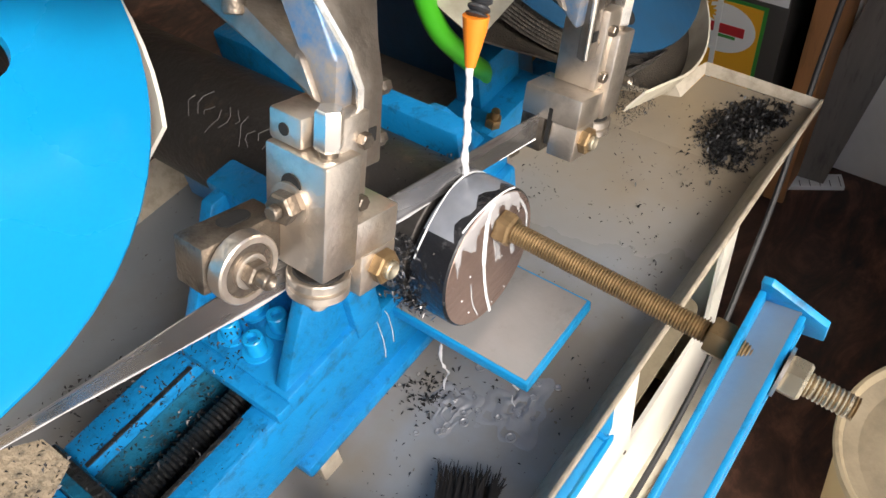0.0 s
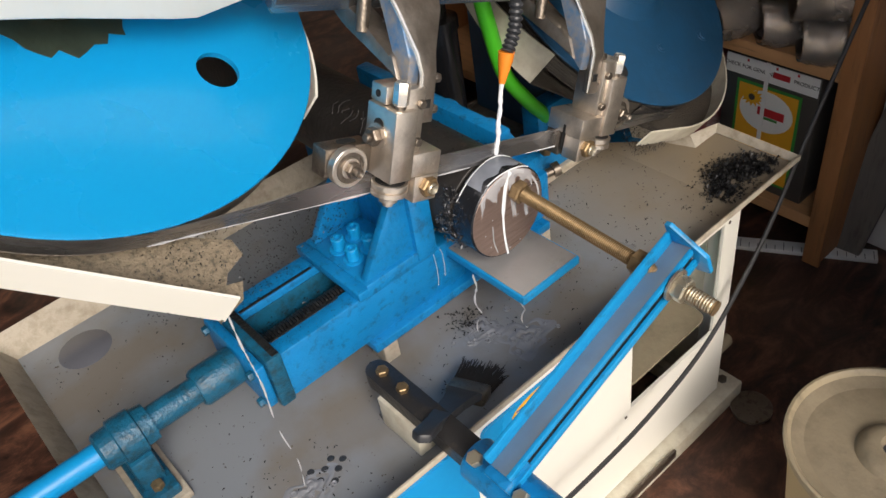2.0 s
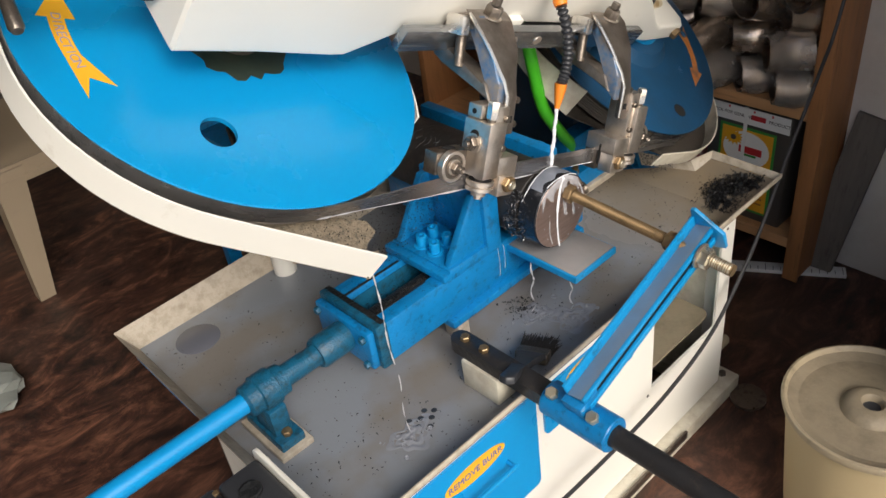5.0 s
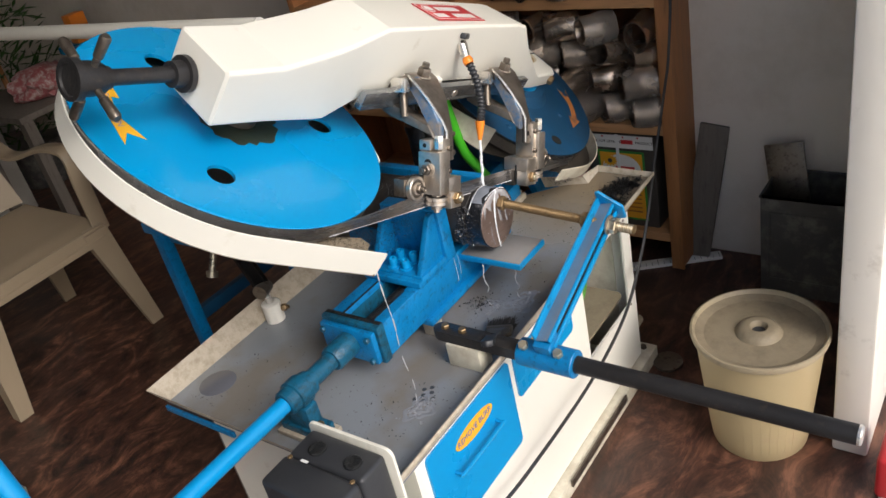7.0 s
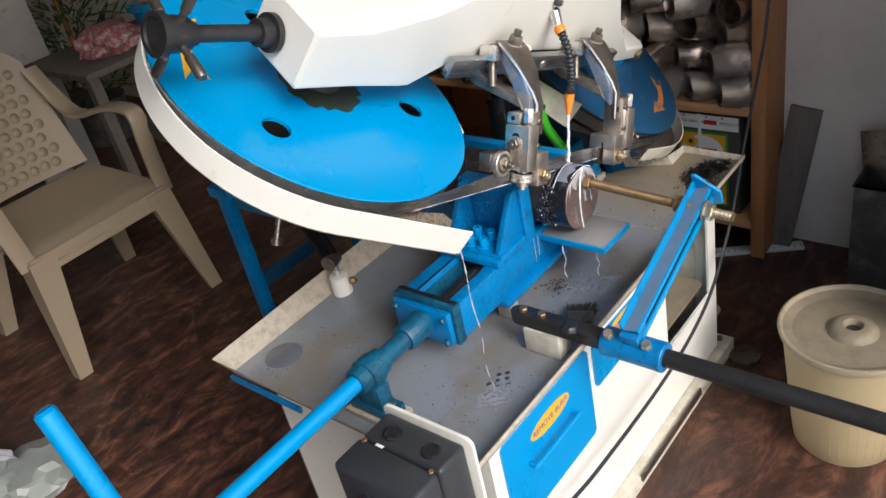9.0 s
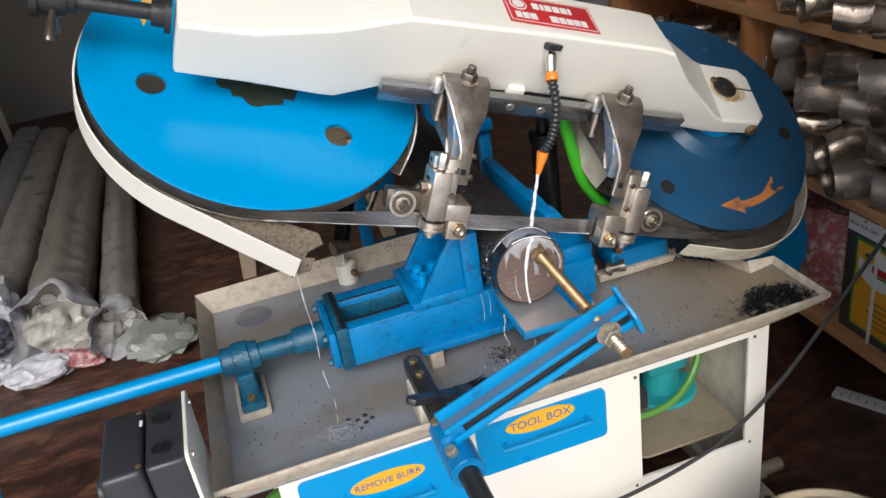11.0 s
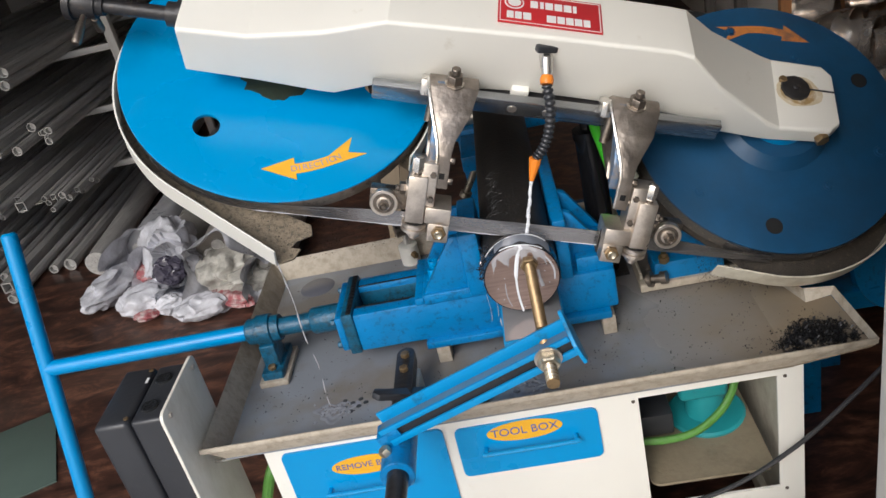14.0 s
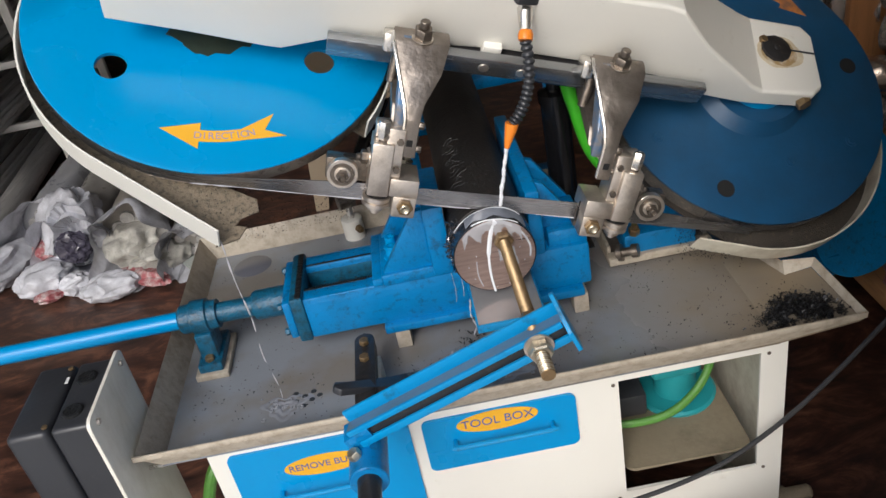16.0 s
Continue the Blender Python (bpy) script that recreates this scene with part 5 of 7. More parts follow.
    for v in (0.128, 0.092):
        Q("tab_screw", bolt((-0.1425, -0.016, v), (1, -0.1, 0), 0.0095, 0.008), STEEL_DARK, arm)
    Q("tab_slot", box((-0.158, -0.0226, 0.096), (-0.149, -0.0216, 0.106), 0.0003), HOLE_SHADE, arm)
    # guide block with its sliding cap
    P("slide_plate", box((-0.186, -0.026, 0.046), (-0.160, 0.018, 0.122), 0.002), STEEL, arm)
    blk = P("guide_block", box((-0.206, -0.034, 0.016), (-0.174, 0.018, 0.100), 0.0025), STEEL, head, "machined steel blade guide block")
    P("block_cap", box((-0.203, -0.010, 0.1005), (-0.178, 0.018, 0.122), 0.003), STEEL, blk)
    P("cap_hole", lathe((-0.2031, 0.004, 0.111), (-1, 0, 0), [(0, 0.0042), (0.0006, 0.0042)], 14), HOLE_SHADE, blk)
    hx = P("adjust_screw", lathe((-0.192, -0.022, 0.1005), (0, 0, 1), [(0, 0.0055), (0.004, 0.0055), (0.004, 0.0085), (0.006, 0.0092), (0.028, 0.0092), (0.030, 0.0078)], 6), STEEL_BRIGHT, blk, "bright square-headed adjusting screw")
    P("screw_thread", cyl((-0.192, -0.022, 0.0985), (-0.192, -0.022, 0.106), 0.0062, seg=12), STEEL_DARK, hx)
    P("block_slot", prism(rounded(-0.008, 0.008, -0.018, 0.014, 0.0078, 5), 0, 0.0012, Matrix.Translation((-0.2062, -0.006, 0.072)) @ pose(0, 0, 0, 90, 0, -90)), HOLE_SHADE, blk, "flat dark plate standing in for a slot")
    P("block_washer", lathe((-0.2065, -0.006, 0.066), (-1, -0.1, 0), [(0, 0.0145), (0.003, 0.0145)], 20), STEEL, blk)
    bb = P("block_bolt", nut((-0.2095, -0.0063, 0.066), (-1, -0.1, 0), 0.019, 0.010), STEEL_DARK, blk)
    P("bolt_stud", cyl((-0.2195, -0.0073, 0.066), (-0.226, -0.008, 0.066), 0.0052, seg=12, bev=0.001), STEEL_DARK, bb)
    for v in (0.060, 0.104):
        P("set_screw", bolt((-0.167, -0.026, v), (0, -1, 0), 0.0095, 0.006), STEEL_DARK, blk)
    # carrier with a slot for the blade
    P("fork", box((-0.1735, -0.031, 0.017), (-0.130, 0.030, 0.046), 0.002), STEEL, blk)
    P("fork_leg", box((-0.166, -0.0315, -0.016), (-0.1305, -0.0035, 0.0175), 0.002), STEEL, blk)
    P("fork_leg", box((-0.166, 0.0035, -0.018), (-0.1305, 0.0295, 0.0175), 0.002), STEEL_DARK, blk)
    P("slot_mark", box((-0.1302, -0.0035, -0.006), (-0.1294, 0.0005, 0.030)), HOLE_SHADE, blk)
    fb = P("fork_bolt", nut((-0.147, -0.0315, 0.004), (0, -1, 0), 0.022, 0.009), BRASSY, blk, "zinc hex nut on a threaded stud")
    P("stud_end", lathe((-0.147, -0.0405, 0.004), (0, -1, 0), [(0, 0.0072), (0.003, 0.0072), (0.004, 0.006), (0.002, 0.003)], 14), ZINC, fb)
    # twin edge rollers under the block
    er = P("edge_roller", lathe((-0.189, -0.014, 0.016), (0, 0, -1), [(0, 0.010), (0.005, 0.010), (0.005, 0.0205), (0.006, 0.0215), (0.011, 0.0215), (0.012, 0.019), (0.0135, 0.019), (0.0145, 0.0215), (0.020, 0.0215), (0.021, 0.020), (0.021, 0.012), (0.030, 0.011), (0.030, 0.006), (0.036, 0.006)], 32), STEEL, blk, "grooved edge roller bearing")
    P("roller_seal", lathe((-0.189, -0.014, 0.0108), (0, 0, 1), [(0, 0.018), (0.0012, 0.0165), (0.0014, 0.011)], 24), BLACK_STEEL, er)
    # side roller on its arm
    P("roller_arm", box((-0.268, 0.004, 0.020), (-0.205, 0.030, 0.054), 0.002), STEEL_DARK, blk)
    P("arm_slot", prism(rounded(-0.012, 0.012, -0.006, 0.006, 0.0058, 5), 0, 0.001, Matrix.Translation((-0.232, 0.018, 0.0540)) @ pose(0, 0, 0, 0, 0, 0)), HOLE_SHADE, blk)
    sr = P("side_roller", lathe((-0.243, 0.003, 0.034), (0, -1, 0), [(0, 0.012), (0, 0.0225), (0.001, 0.0235), (0.011, 0.0235), (0.012, 0.0225), (0.012, 0.0185), (0.0105, 0.018)], 36, caps=False), STEEL, blk, "ball bearing blade roller")
    P("bearing_seal", lathe((-0.243, -0.0072, 0.034), (0, -1, 0), [(0, 0.0184), (0.0008, 0.0175), (0.0008, 0.0125), (0, 0.012)], 32), STEEL_DARK, sr)
    P("inner_race", lathe((-0.243, -0.0072, 0.034), (0, -1, 0), [(0, 0.0122), (0.003, 0.0120), (0.0036, 0.0105), (0.0036, 0.008)], 28), STEEL, sr)
    P("roller_nut", nut((-0.243, -0.0108, 0.034), (0, -1, 0), 0.0165, 0.008), STEEL_DARK, sr)
    P("roller_stud", lathe((-0.243, -0.0188, 0.034), (0, -1, 0), [(0, 0.0058), (0.007, 0.0058), (0.008, 0.005), (0.005, 0.0028)], 14), STEEL_DARK, sr)


def coolant_hose():
    P = lambda u, y, v: BLD @ Vector((u, y, v))
    part("valve_body", tube([P(0.004, 0.080, 0.300), P(0.005, 0.060, 0.302), P(0.007, 0.050, 0.295), P(0.011, 0.044, 0.272)], [0.010, 0.0115, 0.0115, 0.0095], 14), STEEL_BRIGHT, head, "chromed coolant valve")
    part("valve_lever", box((-0.018, -0.007, -0.006), (0.018, 0.007, 0.006), 0.003, Matrix.Translation(P(0.003, 0.040, 0.313)) @ pose(0, 0, 0, -20, 12, 20)), BLACK, head, "black valve lever")
    part("orange_ring", tube([P(0.012, 0.043, 0.270), P(0.0125, 0.040, 0.264), P(0.013, 0.036, 0.257)], [0.009, 0.0115, 0.0105], 16), ORANGE, head, "orange hose ring")
    pts = curve([P(0.013, 0.036, 0.257), P(0.024, 0.026, 0.225), P(0.028, 0.018, 0.19), P(0.024, 0.012, 0.16), P(0.014, 0.009, 0.138)], 4)
    hose = None
    for k in range(len(pts) - 1):
        d = (pts[k + 1] - pts[k])
        ln = d.length
        bm = lathe(pts[k], d, [(0, 0.0062), (ln * 0.25, 0.0088), (ln * 0.6, 0.0092), (ln * 0.85, 0.0072), (ln * 1.0, 0.0062)], 14)
        o = part("hose_segment" if hose else "coolant_hose", bm, BLACK, hose or head, "" if hose else "black segmented coolant hose")
        hose = hose or o
    part("nozzle", tube([P(0.0135, 0.009, 0.140), P(0.0137, 0.0085, 0.130), P(0.0138, 0.0085, 0.100)], [0.0105, 0.0095, 0.0042], 16), ORANGE, head, "orange coolant nozzle")


beam()
wheel_left = wheel(WL, RL, BLUE_WHEEL, True)
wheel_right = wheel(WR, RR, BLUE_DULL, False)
guards()
blade()
guide(1)
guide(-1)
coolant_hose()


# ---- moving coolant ----
def stream(name, top, bottom, r0, r1, n, label, twist=5.0, wob=0.0016, seed=1, gaps=False):
    """A falling thread of coolant, modelled about its own axis so that it can turn."""
    rnd = random.Random(seed)
    top, bottom = Vector(top), Vector(bottom)
    d = bottom - top
    ob = thing(name, label, "coolant", m=Matrix.Translation(top) @ d.to_track_quat("-Z", "Y").to_matrix().to_4x4())
    d = Vector((0, 0, -d.length))
    pts, rad = [], []
    for k in range(n + 1):
        q = k / n
        w = wob * (0.2 + q)
        pts.append(d * q + Vector((w * math.cos(twist * q * 6.283), w * math.sin(twist * q * 6.283), 0)))
        rad.append((r0 + (r1 - r0) * q) * rnd.uniform(0.75, 1.25))
    if gaps:
        k = 0
        while k < n - 2:
            ln = rnd.randint(2, 5)
            seg = pts[k:k + ln + 1]
            rr = rad[k:k + ln + 1]
            if len(seg) > 2:
                rr = [rr[0] * 0.3] + rr[1:-1] + [rr[-1] * 0.3]
                part("strand", tube(seg, rr, 7), COOLANT_THIN, ob)
            k += ln + (0 if k < n * 0.4 else rnd.randint(1, 3))
    else:
        part("strand", tube(pts, rad, 9), COOLANT, ob)
        pts2 = [d * (k / n) + (p - d * (k / n)) * -0.9 for k, p in enumerate(pts)]
        part("strand", tube(pts2, [r * 0.6 for r in rad], 7), COOLANT, ob)
    return ob


jet = stream("coolant_jet", (0.0865, -0.0765, 0.900), (0.063, -0.079, 0.803), 0.0028, 0.0032, 26, "white milky coolant jet from the nozzle", 2.6, 0.0009)
drip = stream("spout_drip", (-0.358, -0.129, 0.866), (-0.352, -0.132, TZ), 0.0015, 0.0008, 44, "thin broken thread of coolant off the spout", 2.2, 0.003, 4, True)
fall = stream("rest_drip", (0.020, -0.150, 0.648), (0.020, -0.150, TZ), 0.002, 0.001, 20, "coolant dripping off the rest plate", 3, 0.004, 7, True)
fall2 = stream("rest_drip", (-0.012, -0.090, 0.648), (-0.012, -0.090, TZ), 0.002, 0.001, 20, "coolant dripping off the rest plate", 2, 0.005, 9, True)


# ---- round the saw ----
def hydraulics():
    c = thing("feed_cylinder", "black upright hydraulic feed cylinder behind the vise", "cylinder")
    part("barrel", lathe((0.214, 0.197, TZ + 0.006), (0, 0, 1), [(0, 0.027), (0.30, 0.027), (0.302, 0.030), (0.32, 0.030), (0.322, 0.013), (0.47, 0.012)], 24), BLACK_GLOSS, c)
    part("foot_plate", box((0.172, 0.160, TZ), (0.256, 0.235, TZ + 0.006)), BLACK_STEEL, c)
    h = thing("green_hose", "bright green coolant hose hanging behind the blade", "hose")
    part("hose", tube(curve([(0.222, 0.12, 1.05), (0.222, 0.105, 0.97), (0.221, 0.10, 0.91), (0.231, 0.10, 0.86), (0.243, 0.10, 0.805), (0.258, 0.10, 0.765), (0.284, 0.10, 0.725), (0.315, 0.105, 0.685), (0.345, 0.115, 0.650), (0.36, 0.135, 0.60), (0.36, 0.16, 0.5)]), 0.0125, 12), GREEN, h)
    s = thing("head_damper", "small damper in a white socket on the tray", "damper")
    part("socket", lathe((-0.226, 0.394, TZ), (0, 0, 1), [(0, 0.023), (0.048, 0.023), (0.050, 0.019), (0.050, 0.01)], 22), CREAM, s, "white socket")
    part("socket_screw", bolt((-0.214, 0.374, TZ + 0.03), (0.5, -0.85, 0), 0.015, 0.012, 0.006), BRASSY, s)
    part("rod", cyl((-0.226, 0.394, TZ + 0.048), (-0.226, 0.396, TZ + 0.078), 0.0085, seg=12), STEEL_BRIGHT, s)
    part("eye", lathe((-0.246, 0.392, TZ + 0.090), (1, 0.35, 0), [(0, 0.012), (0, 0.018), (0.036, 0.018), (0.036, 0.012)], 20), STEEL_DARK, s)
    part("damper_body", cyl((-0.225, 0.400, TZ + 0.093), (-0.12, 0.66, TZ + 0.20), 0.020, seg=18), BLACK_GLOSS, s)
    p = thing("pivot_bracket", "blue head pivot bracket on the cabinet top", "bracket")
    part("bracket_base", box((0.295, 0.075, 0.560), (0.430, 0.155, 0.600), 0.003), BLUE_CAST, p)
    part("bracket_wall", box((0.33, 0.11, 0.60), (0.42, 0.15, 0.66), 0.003), BLUE_CAST, p)
    part("bracket_ledge", box((0.262, 0.066, 0.545), (0.44, 0.090, 0.561), 0.002), RIM, p, "cream ledge crusted with swarf")
    part("adjust_bolt", bolt((0.315, 0.082, 0.60), (0, -0.3, 1), 0.019, 0.014, 0.012), BRASSY, p)
    part("spring_pin", lathe((0.275, 0.065, 0.575), (0.9, -0.4, 0.2), [(0, 0.010), (0.004, 0.010), (0.004, 0.016), (0.012, 0.016), (0.012, 0.008), (0.03, 0.008), (0.03, 0.013), (0.042, 0.013)], 16), STEEL_DARK, p)
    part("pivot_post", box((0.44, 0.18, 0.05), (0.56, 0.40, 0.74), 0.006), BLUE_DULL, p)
    g = thing("motor_drive", "blue drive motor with rounded pulley cover and legs", "motor")
    part("pulley_cover", prism(rounded(-0.11, 0.11, -0.19, 0.15, 0.10, 10), 0, 0.02, Matrix.Translation((0.845, 0.30, 0.46)) @ pose(0, 0, 0, 70, 0, 12), bev=0.004), BLUE_CAST, g, "rounded blue pulley cover")
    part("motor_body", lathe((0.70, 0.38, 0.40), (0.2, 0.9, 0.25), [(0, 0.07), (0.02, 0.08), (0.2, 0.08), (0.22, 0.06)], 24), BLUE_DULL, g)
    part("motor_bracket", box((0.58, 0.22, 0.30), (0.80, 0.30, 0.35), 0.004), BLUE_CAST, g)
    part("motor_leg", box((0.63, 0.24, 0.0), (0.68, 0.29, 0.31), 0.003), BLUE_CAST, g)
    part("motor_leg", box((0.74, 0.40, 0.0), (0.79, 0.45, 0.36), 0.003), BLUE_CAST, g)


hydraulics()


def roller_stand():
    s = thing("roller_stand", "blue steel roller stand carrying the long bar", "roller stand")
    for x in (-0.078, 0.345):
        part("leg", box((x - 0.018, 0.982, 0.0), (x + 0.018, 1.018, 0.60), 0.002), BLUE_CAST, s)
        part("foot", box((x - 0.016, 0.86, 0.0), (x + 0.016, 0.981, 0.03), 0.002), BLUE_CAST, s)
    part("top_frame", box((-0.10, 0.955, 0.60), (0.365, 1.045, 0.632), 0.003), BLUE_CAST, s)
    part("cross_rail", box((-0.060, 0.986, 0.27), (0.327, 1.014, 0.31), 0.002), BLUE_DULL, s)
    part("clamp_arm", box((-0.085, 0.78, 0.572), (0.0, 0.956, 0.618), 0.004), BLUE_CAST, s)
    part("stand_roller", cyl((-0.08, 1.0, 0.651), (0.16, 1.0, 0.651), 0.02, seg=18), STEEL, s)
    part("height_bolt", lathe((-0.05, 0.80, 0.575), (-0.5, 0.0, -0.86), [(0, 0.010), (0.080, 0.010), (0.080, 0.017), (0.096, 0.017)], 12), ZINC, s, "zinc height bolt")
    part("side_guide", box((0.165, 0.975, 0.632), (0.215, 1.025, 0.80), 0.004), BLUE_CAST, s, "blue upright beside the bar")


roller_stand()


def small_tray_things():
    b = thing("paint_brush", "dirty flat paint brush lying in the tray", "brush")
    hd = Vector((-0.180, -0.086, 0.072)).normalized()
    hx = hd.cross(Vector((0, 0, 1))).normalized()
    hz = hx.cross(hd)
    m = Matrix(((hx.x, hd.x, hz.x, -0.108), (hx.y, hd.y, hz.y, -0.176), (hx.z, hd.z, hz.z, TZ + 0.026), (0, 0, 0, 1)))
    bm = bmesh.new()
    rnd = random.Random(11)
    for k in range(240):
        x, z = rnd.uniform(-0.026, 0.026), rnd.uniform(-0.009, 0.009)
        e = Vector((x * 1.25 + rnd.uniform(-0.006, 0.006), -0.045 + rnd.uniform(-0.012, 0.01), max(-0.011, z * 1.4 + rnd.uniform(-0.004, 0.004))))
        tube([m @ Vector((x, 0, z)), m @ (Vector((x, -0.02, z)) * 0.5 + e * 0.5), m @ e], [0.0011, 0.0009, 0.0004], 3, bm)
    part("bristles", bm, BLACK_STEEL, b, "black bristles")
    part("ferrule", box((-0.028, -0.002, -0.010), (0.028, 0.028, 0.010), 0.004, m), STEEL_DARK, b)
    part("brush_handle", prism([(-0.026, 0.026), (0.026, 0.026), (0.012, 0.06), (0.010, 0.12), (0.013, 0.16), (0, 0.168), (-0.013, 0.16), (-0.010, 0.12), (-0.012, 0.06)], -0.006, 0.006, m @ pose(0, 0, 0.003, 7, 0, 0), bev=0.003), BLACK, b)
    # swarf
    rnd = random.Random(2)
    def sliver(bm, x, y, z, size):
        a, c = rnd.uniform(0, 6.28), rnd.uniform(-0.5, 0.9)
        d = Vector((math.cos(a), math.sin(a), c)) * size
        s = Vector((-math.sin(a), math.cos(a), rnd.uniform(-0.5, 0.5))) * size * 0.3
        k = Vector((0, 0, size * rnd.uniform(0.1, 0.5)))
        p = Vector((x, y, z))
        v = [bm.verts.new(q) for q in (p, p + d * 0.5 + s + k, p + d, p + d * 0.5 - s * 0.3 + k * 0.4)]
        bm.faces.new(v)
    bm = bmesh.new()
    lobes = ((0.500, -0.150, 0.030, 0.024, 0.013), (0.528, -0.172, 0.030, 0.022, 0.014), (0.548, -0.196, 0.016, 0.016, 0.010), (0.478, -0.170, 0.020, 0.016, 0.006), (0.510, -0.165, 0.060, 0.045, 0.0))
    for k in range(6200):
        cx, cy, ex, ey, top = lobes[min(4, int(rnd.random() * 4.5))]
        gx, gy = rnd.gauss(0, 0.62), rnd.gauss(0, 0.62)
        px, py = cx + ex * gx, cy + ey * gy
        if py < -0.214 or px > 0.573 or noise.noise(Vector((px * 55, py * 55, 2))) < -0.28:
            continue
        base = TZ + max(0, px - 0.46) * 0.27
        sliver(bm, px, py, base + rnd.random() * top * max(0, 1 - (gx * gx + gy * gy) * 0.5) + 0.0008, rnd.uniform(0.002, 0.0075))
    tagged(part("swarf_heap", bm, CHIPS), "heap of black curled steel swarf in the tray corner", "swarf", kind="stuff")
    bm = bmesh.new()
    for k in range(1500):
        if k < 750:
            px, py = rnd.uniform(0.16, 0.55), rnd.uniform(-0.20, 0.085)
        elif k < 1150:
            px, py = rnd.uniform(-0.52, 0.16), rnd.uniform(-0.20, -0.06)
        elif k < 1300:
            px, py = rnd.gauss(-0.012, 0.016), rnd.gauss(-0.062, 0.014)
        else:
            px, py = rnd.uniform(-0.52, -0.34), rnd.uniform(-0.1, 0.38)
        if px > 0.5 and py > -0.08 or k < 1150 and noise.noise(Vector((px * 14, py * 14, 5))) < -0.08:
            continue
        base = TZ + max(0, px - 0.46) * 0.27
        sliver(bm, px, py, base + 0.0006, rnd.uniform(0.0015, 0.0055) * (1.4 if 1150 <= k < 1300 else 1))
    tagged(part("loose_swarf", bm, CHIPS), "scattered dark steel chips on the tray", "swarf", kind="stuff")
    # swarf on the vise, in the guard pan and the bar top
    bm = bmesh.new()
    for k in range(900):
        sliver(bm, rnd.uniform(-0.285, -0.17), rnd.uniform(0.002, 0.07), 0.613 + abs(rnd.gauss(0, 0.012)), rnd.uniform(0.002, 0.006))
    for k in range(420):
        sliver(bm, rnd.uniform(-0.30, 0.0), rnd.choice((rnd.uniform(-0.03, 0.0), rnd.uniform(0.074, 0.108))), 0.673, rnd.uniform(0.001, 0.0035))
    for k in range(240):
        a = rnd.gauss(0, 0.5)
        sliver(bm, BARX + BARR * math.sin(a), rnd.uniform(-0.06, 0.10), BARZ + BARR * math.cos(a) + 0.0005, rnd.uniform(0.001, 0.004))
    tagged(part("vise_swarf", bm, CHIPS), "fine dark swarf caught in the vise slide", "swarf", kind="stuff")
    bm = bmesh.new()
    for k in range(1500):
        u = rnd.uniform(-0.46, -0.20)
        w = rnd.uniform(-0.075, 0.02)
        if w < -0.075 + 0.35 * max(0, u + 0.37):
            continue
        p = HEAD @ Vector((u, w, -0.0495))
        sliver(bm, p.x, p.y, p.z, rnd.uniform(0.0012, 0.004))
    for k in range(900):
        p = HEAD @ Vector((rnd.uniform(0.335, 0.43), rnd.uniform(-0.03, 0.03), -0.038))
        sliver(bm, p.x, p.y, p.z, rnd.uniform(0.001, 0.004))
    tagged(part("guard_swarf", bm, CHIPS), "grey swarf gathered in the wheel guards", "swarf", kind="stuff")
    # rippled coolant where the drips land
    bm = bmesh.new()
    for cx, cy, rad, ph in ((-0.352, -0.132, 0.055, 0.0), (0.022, -0.150, 0.062, 2.0), (-0.012, -0.092, 0.045, 4.0)):
        loops = []
        for k in range(26):
            q = k / 25
            loop = []
            for j in range(48):
                a = 2 * math.pi * j / 48
                r = rad * q * (1 + 0.22 * math.sin(3 * a + ph) + 0.12 * math.sin(7 * a + ph * 2))
                x, y = cx + r * math.cos(a), cy + 0.8 * r * math.sin(a)
                n = noise.noise(Vector((x * 60, y * 60, ph))) + 0.6 * noise.noise(Vector((x * 140, y * 140, ph)))
                hh = 0.0022 * (0.6 * math.cos(q * 22 + 2.2 * n) + 0.8 * n) * (1 - q) + 0.0006 * (1 - q * 1.6)
                loop.append(bm.verts.new((x, y, TZ + 0.0006 + hh - 0.0016 * q ** 3)))
            loops.append(loop)
        rings(bm, loops, caps=False)
        for k in range(9):
            px, py, r = rnd.gauss(cx, rad * 0.4), rnd.gauss(cy, rad * 0.3), rnd.uniform(0.002, 0.006)
            lathe((px, py, TZ + 0.0008), (0, 0, 1), [(0, r), (0.0011, r * 0.96), (0.0016, r * 0.82), (0.0011, r * 0.68), (0.0003, r * 0.5)], 14, bm)
    tagged(part("coolant_ripples", bm, mat("rippled_coolant", (0.25, 0.26, 0.285), 0.1, var=0.25, scale=40, bump=0.05)), "ripples in the shallow milky coolant", "coolant", kind="stuff")


small_tray_things()


def cables():
    c = thing("power_cable", "black power cable hanging from the shelf down past the cabinet", "cable")
    part("lead", tube(curve([(0.945, -0.175, 1.6), (0.94, -0.175, 1.05), (0.88, -0.18, 0.80), (0.80, -0.19, 0.70), (0.66, -0.207, 0.557), (0.55, -0.225, 0.455), (0.455, -0.235, 0.375), (0.34, -0.245, 0.312), (0.20, -0.25, 0.278), (0.05, -0.25, 0.262), (-0.15, -0.25, 0.264), (-0.30, -0.25, 0.276), (-0.45, -0.24, 0.30), (-0.56, -0.20, 0.34), (-0.60, -0.19, 0.37)]), 0.0042, 8), RUBBER, c)


cables()


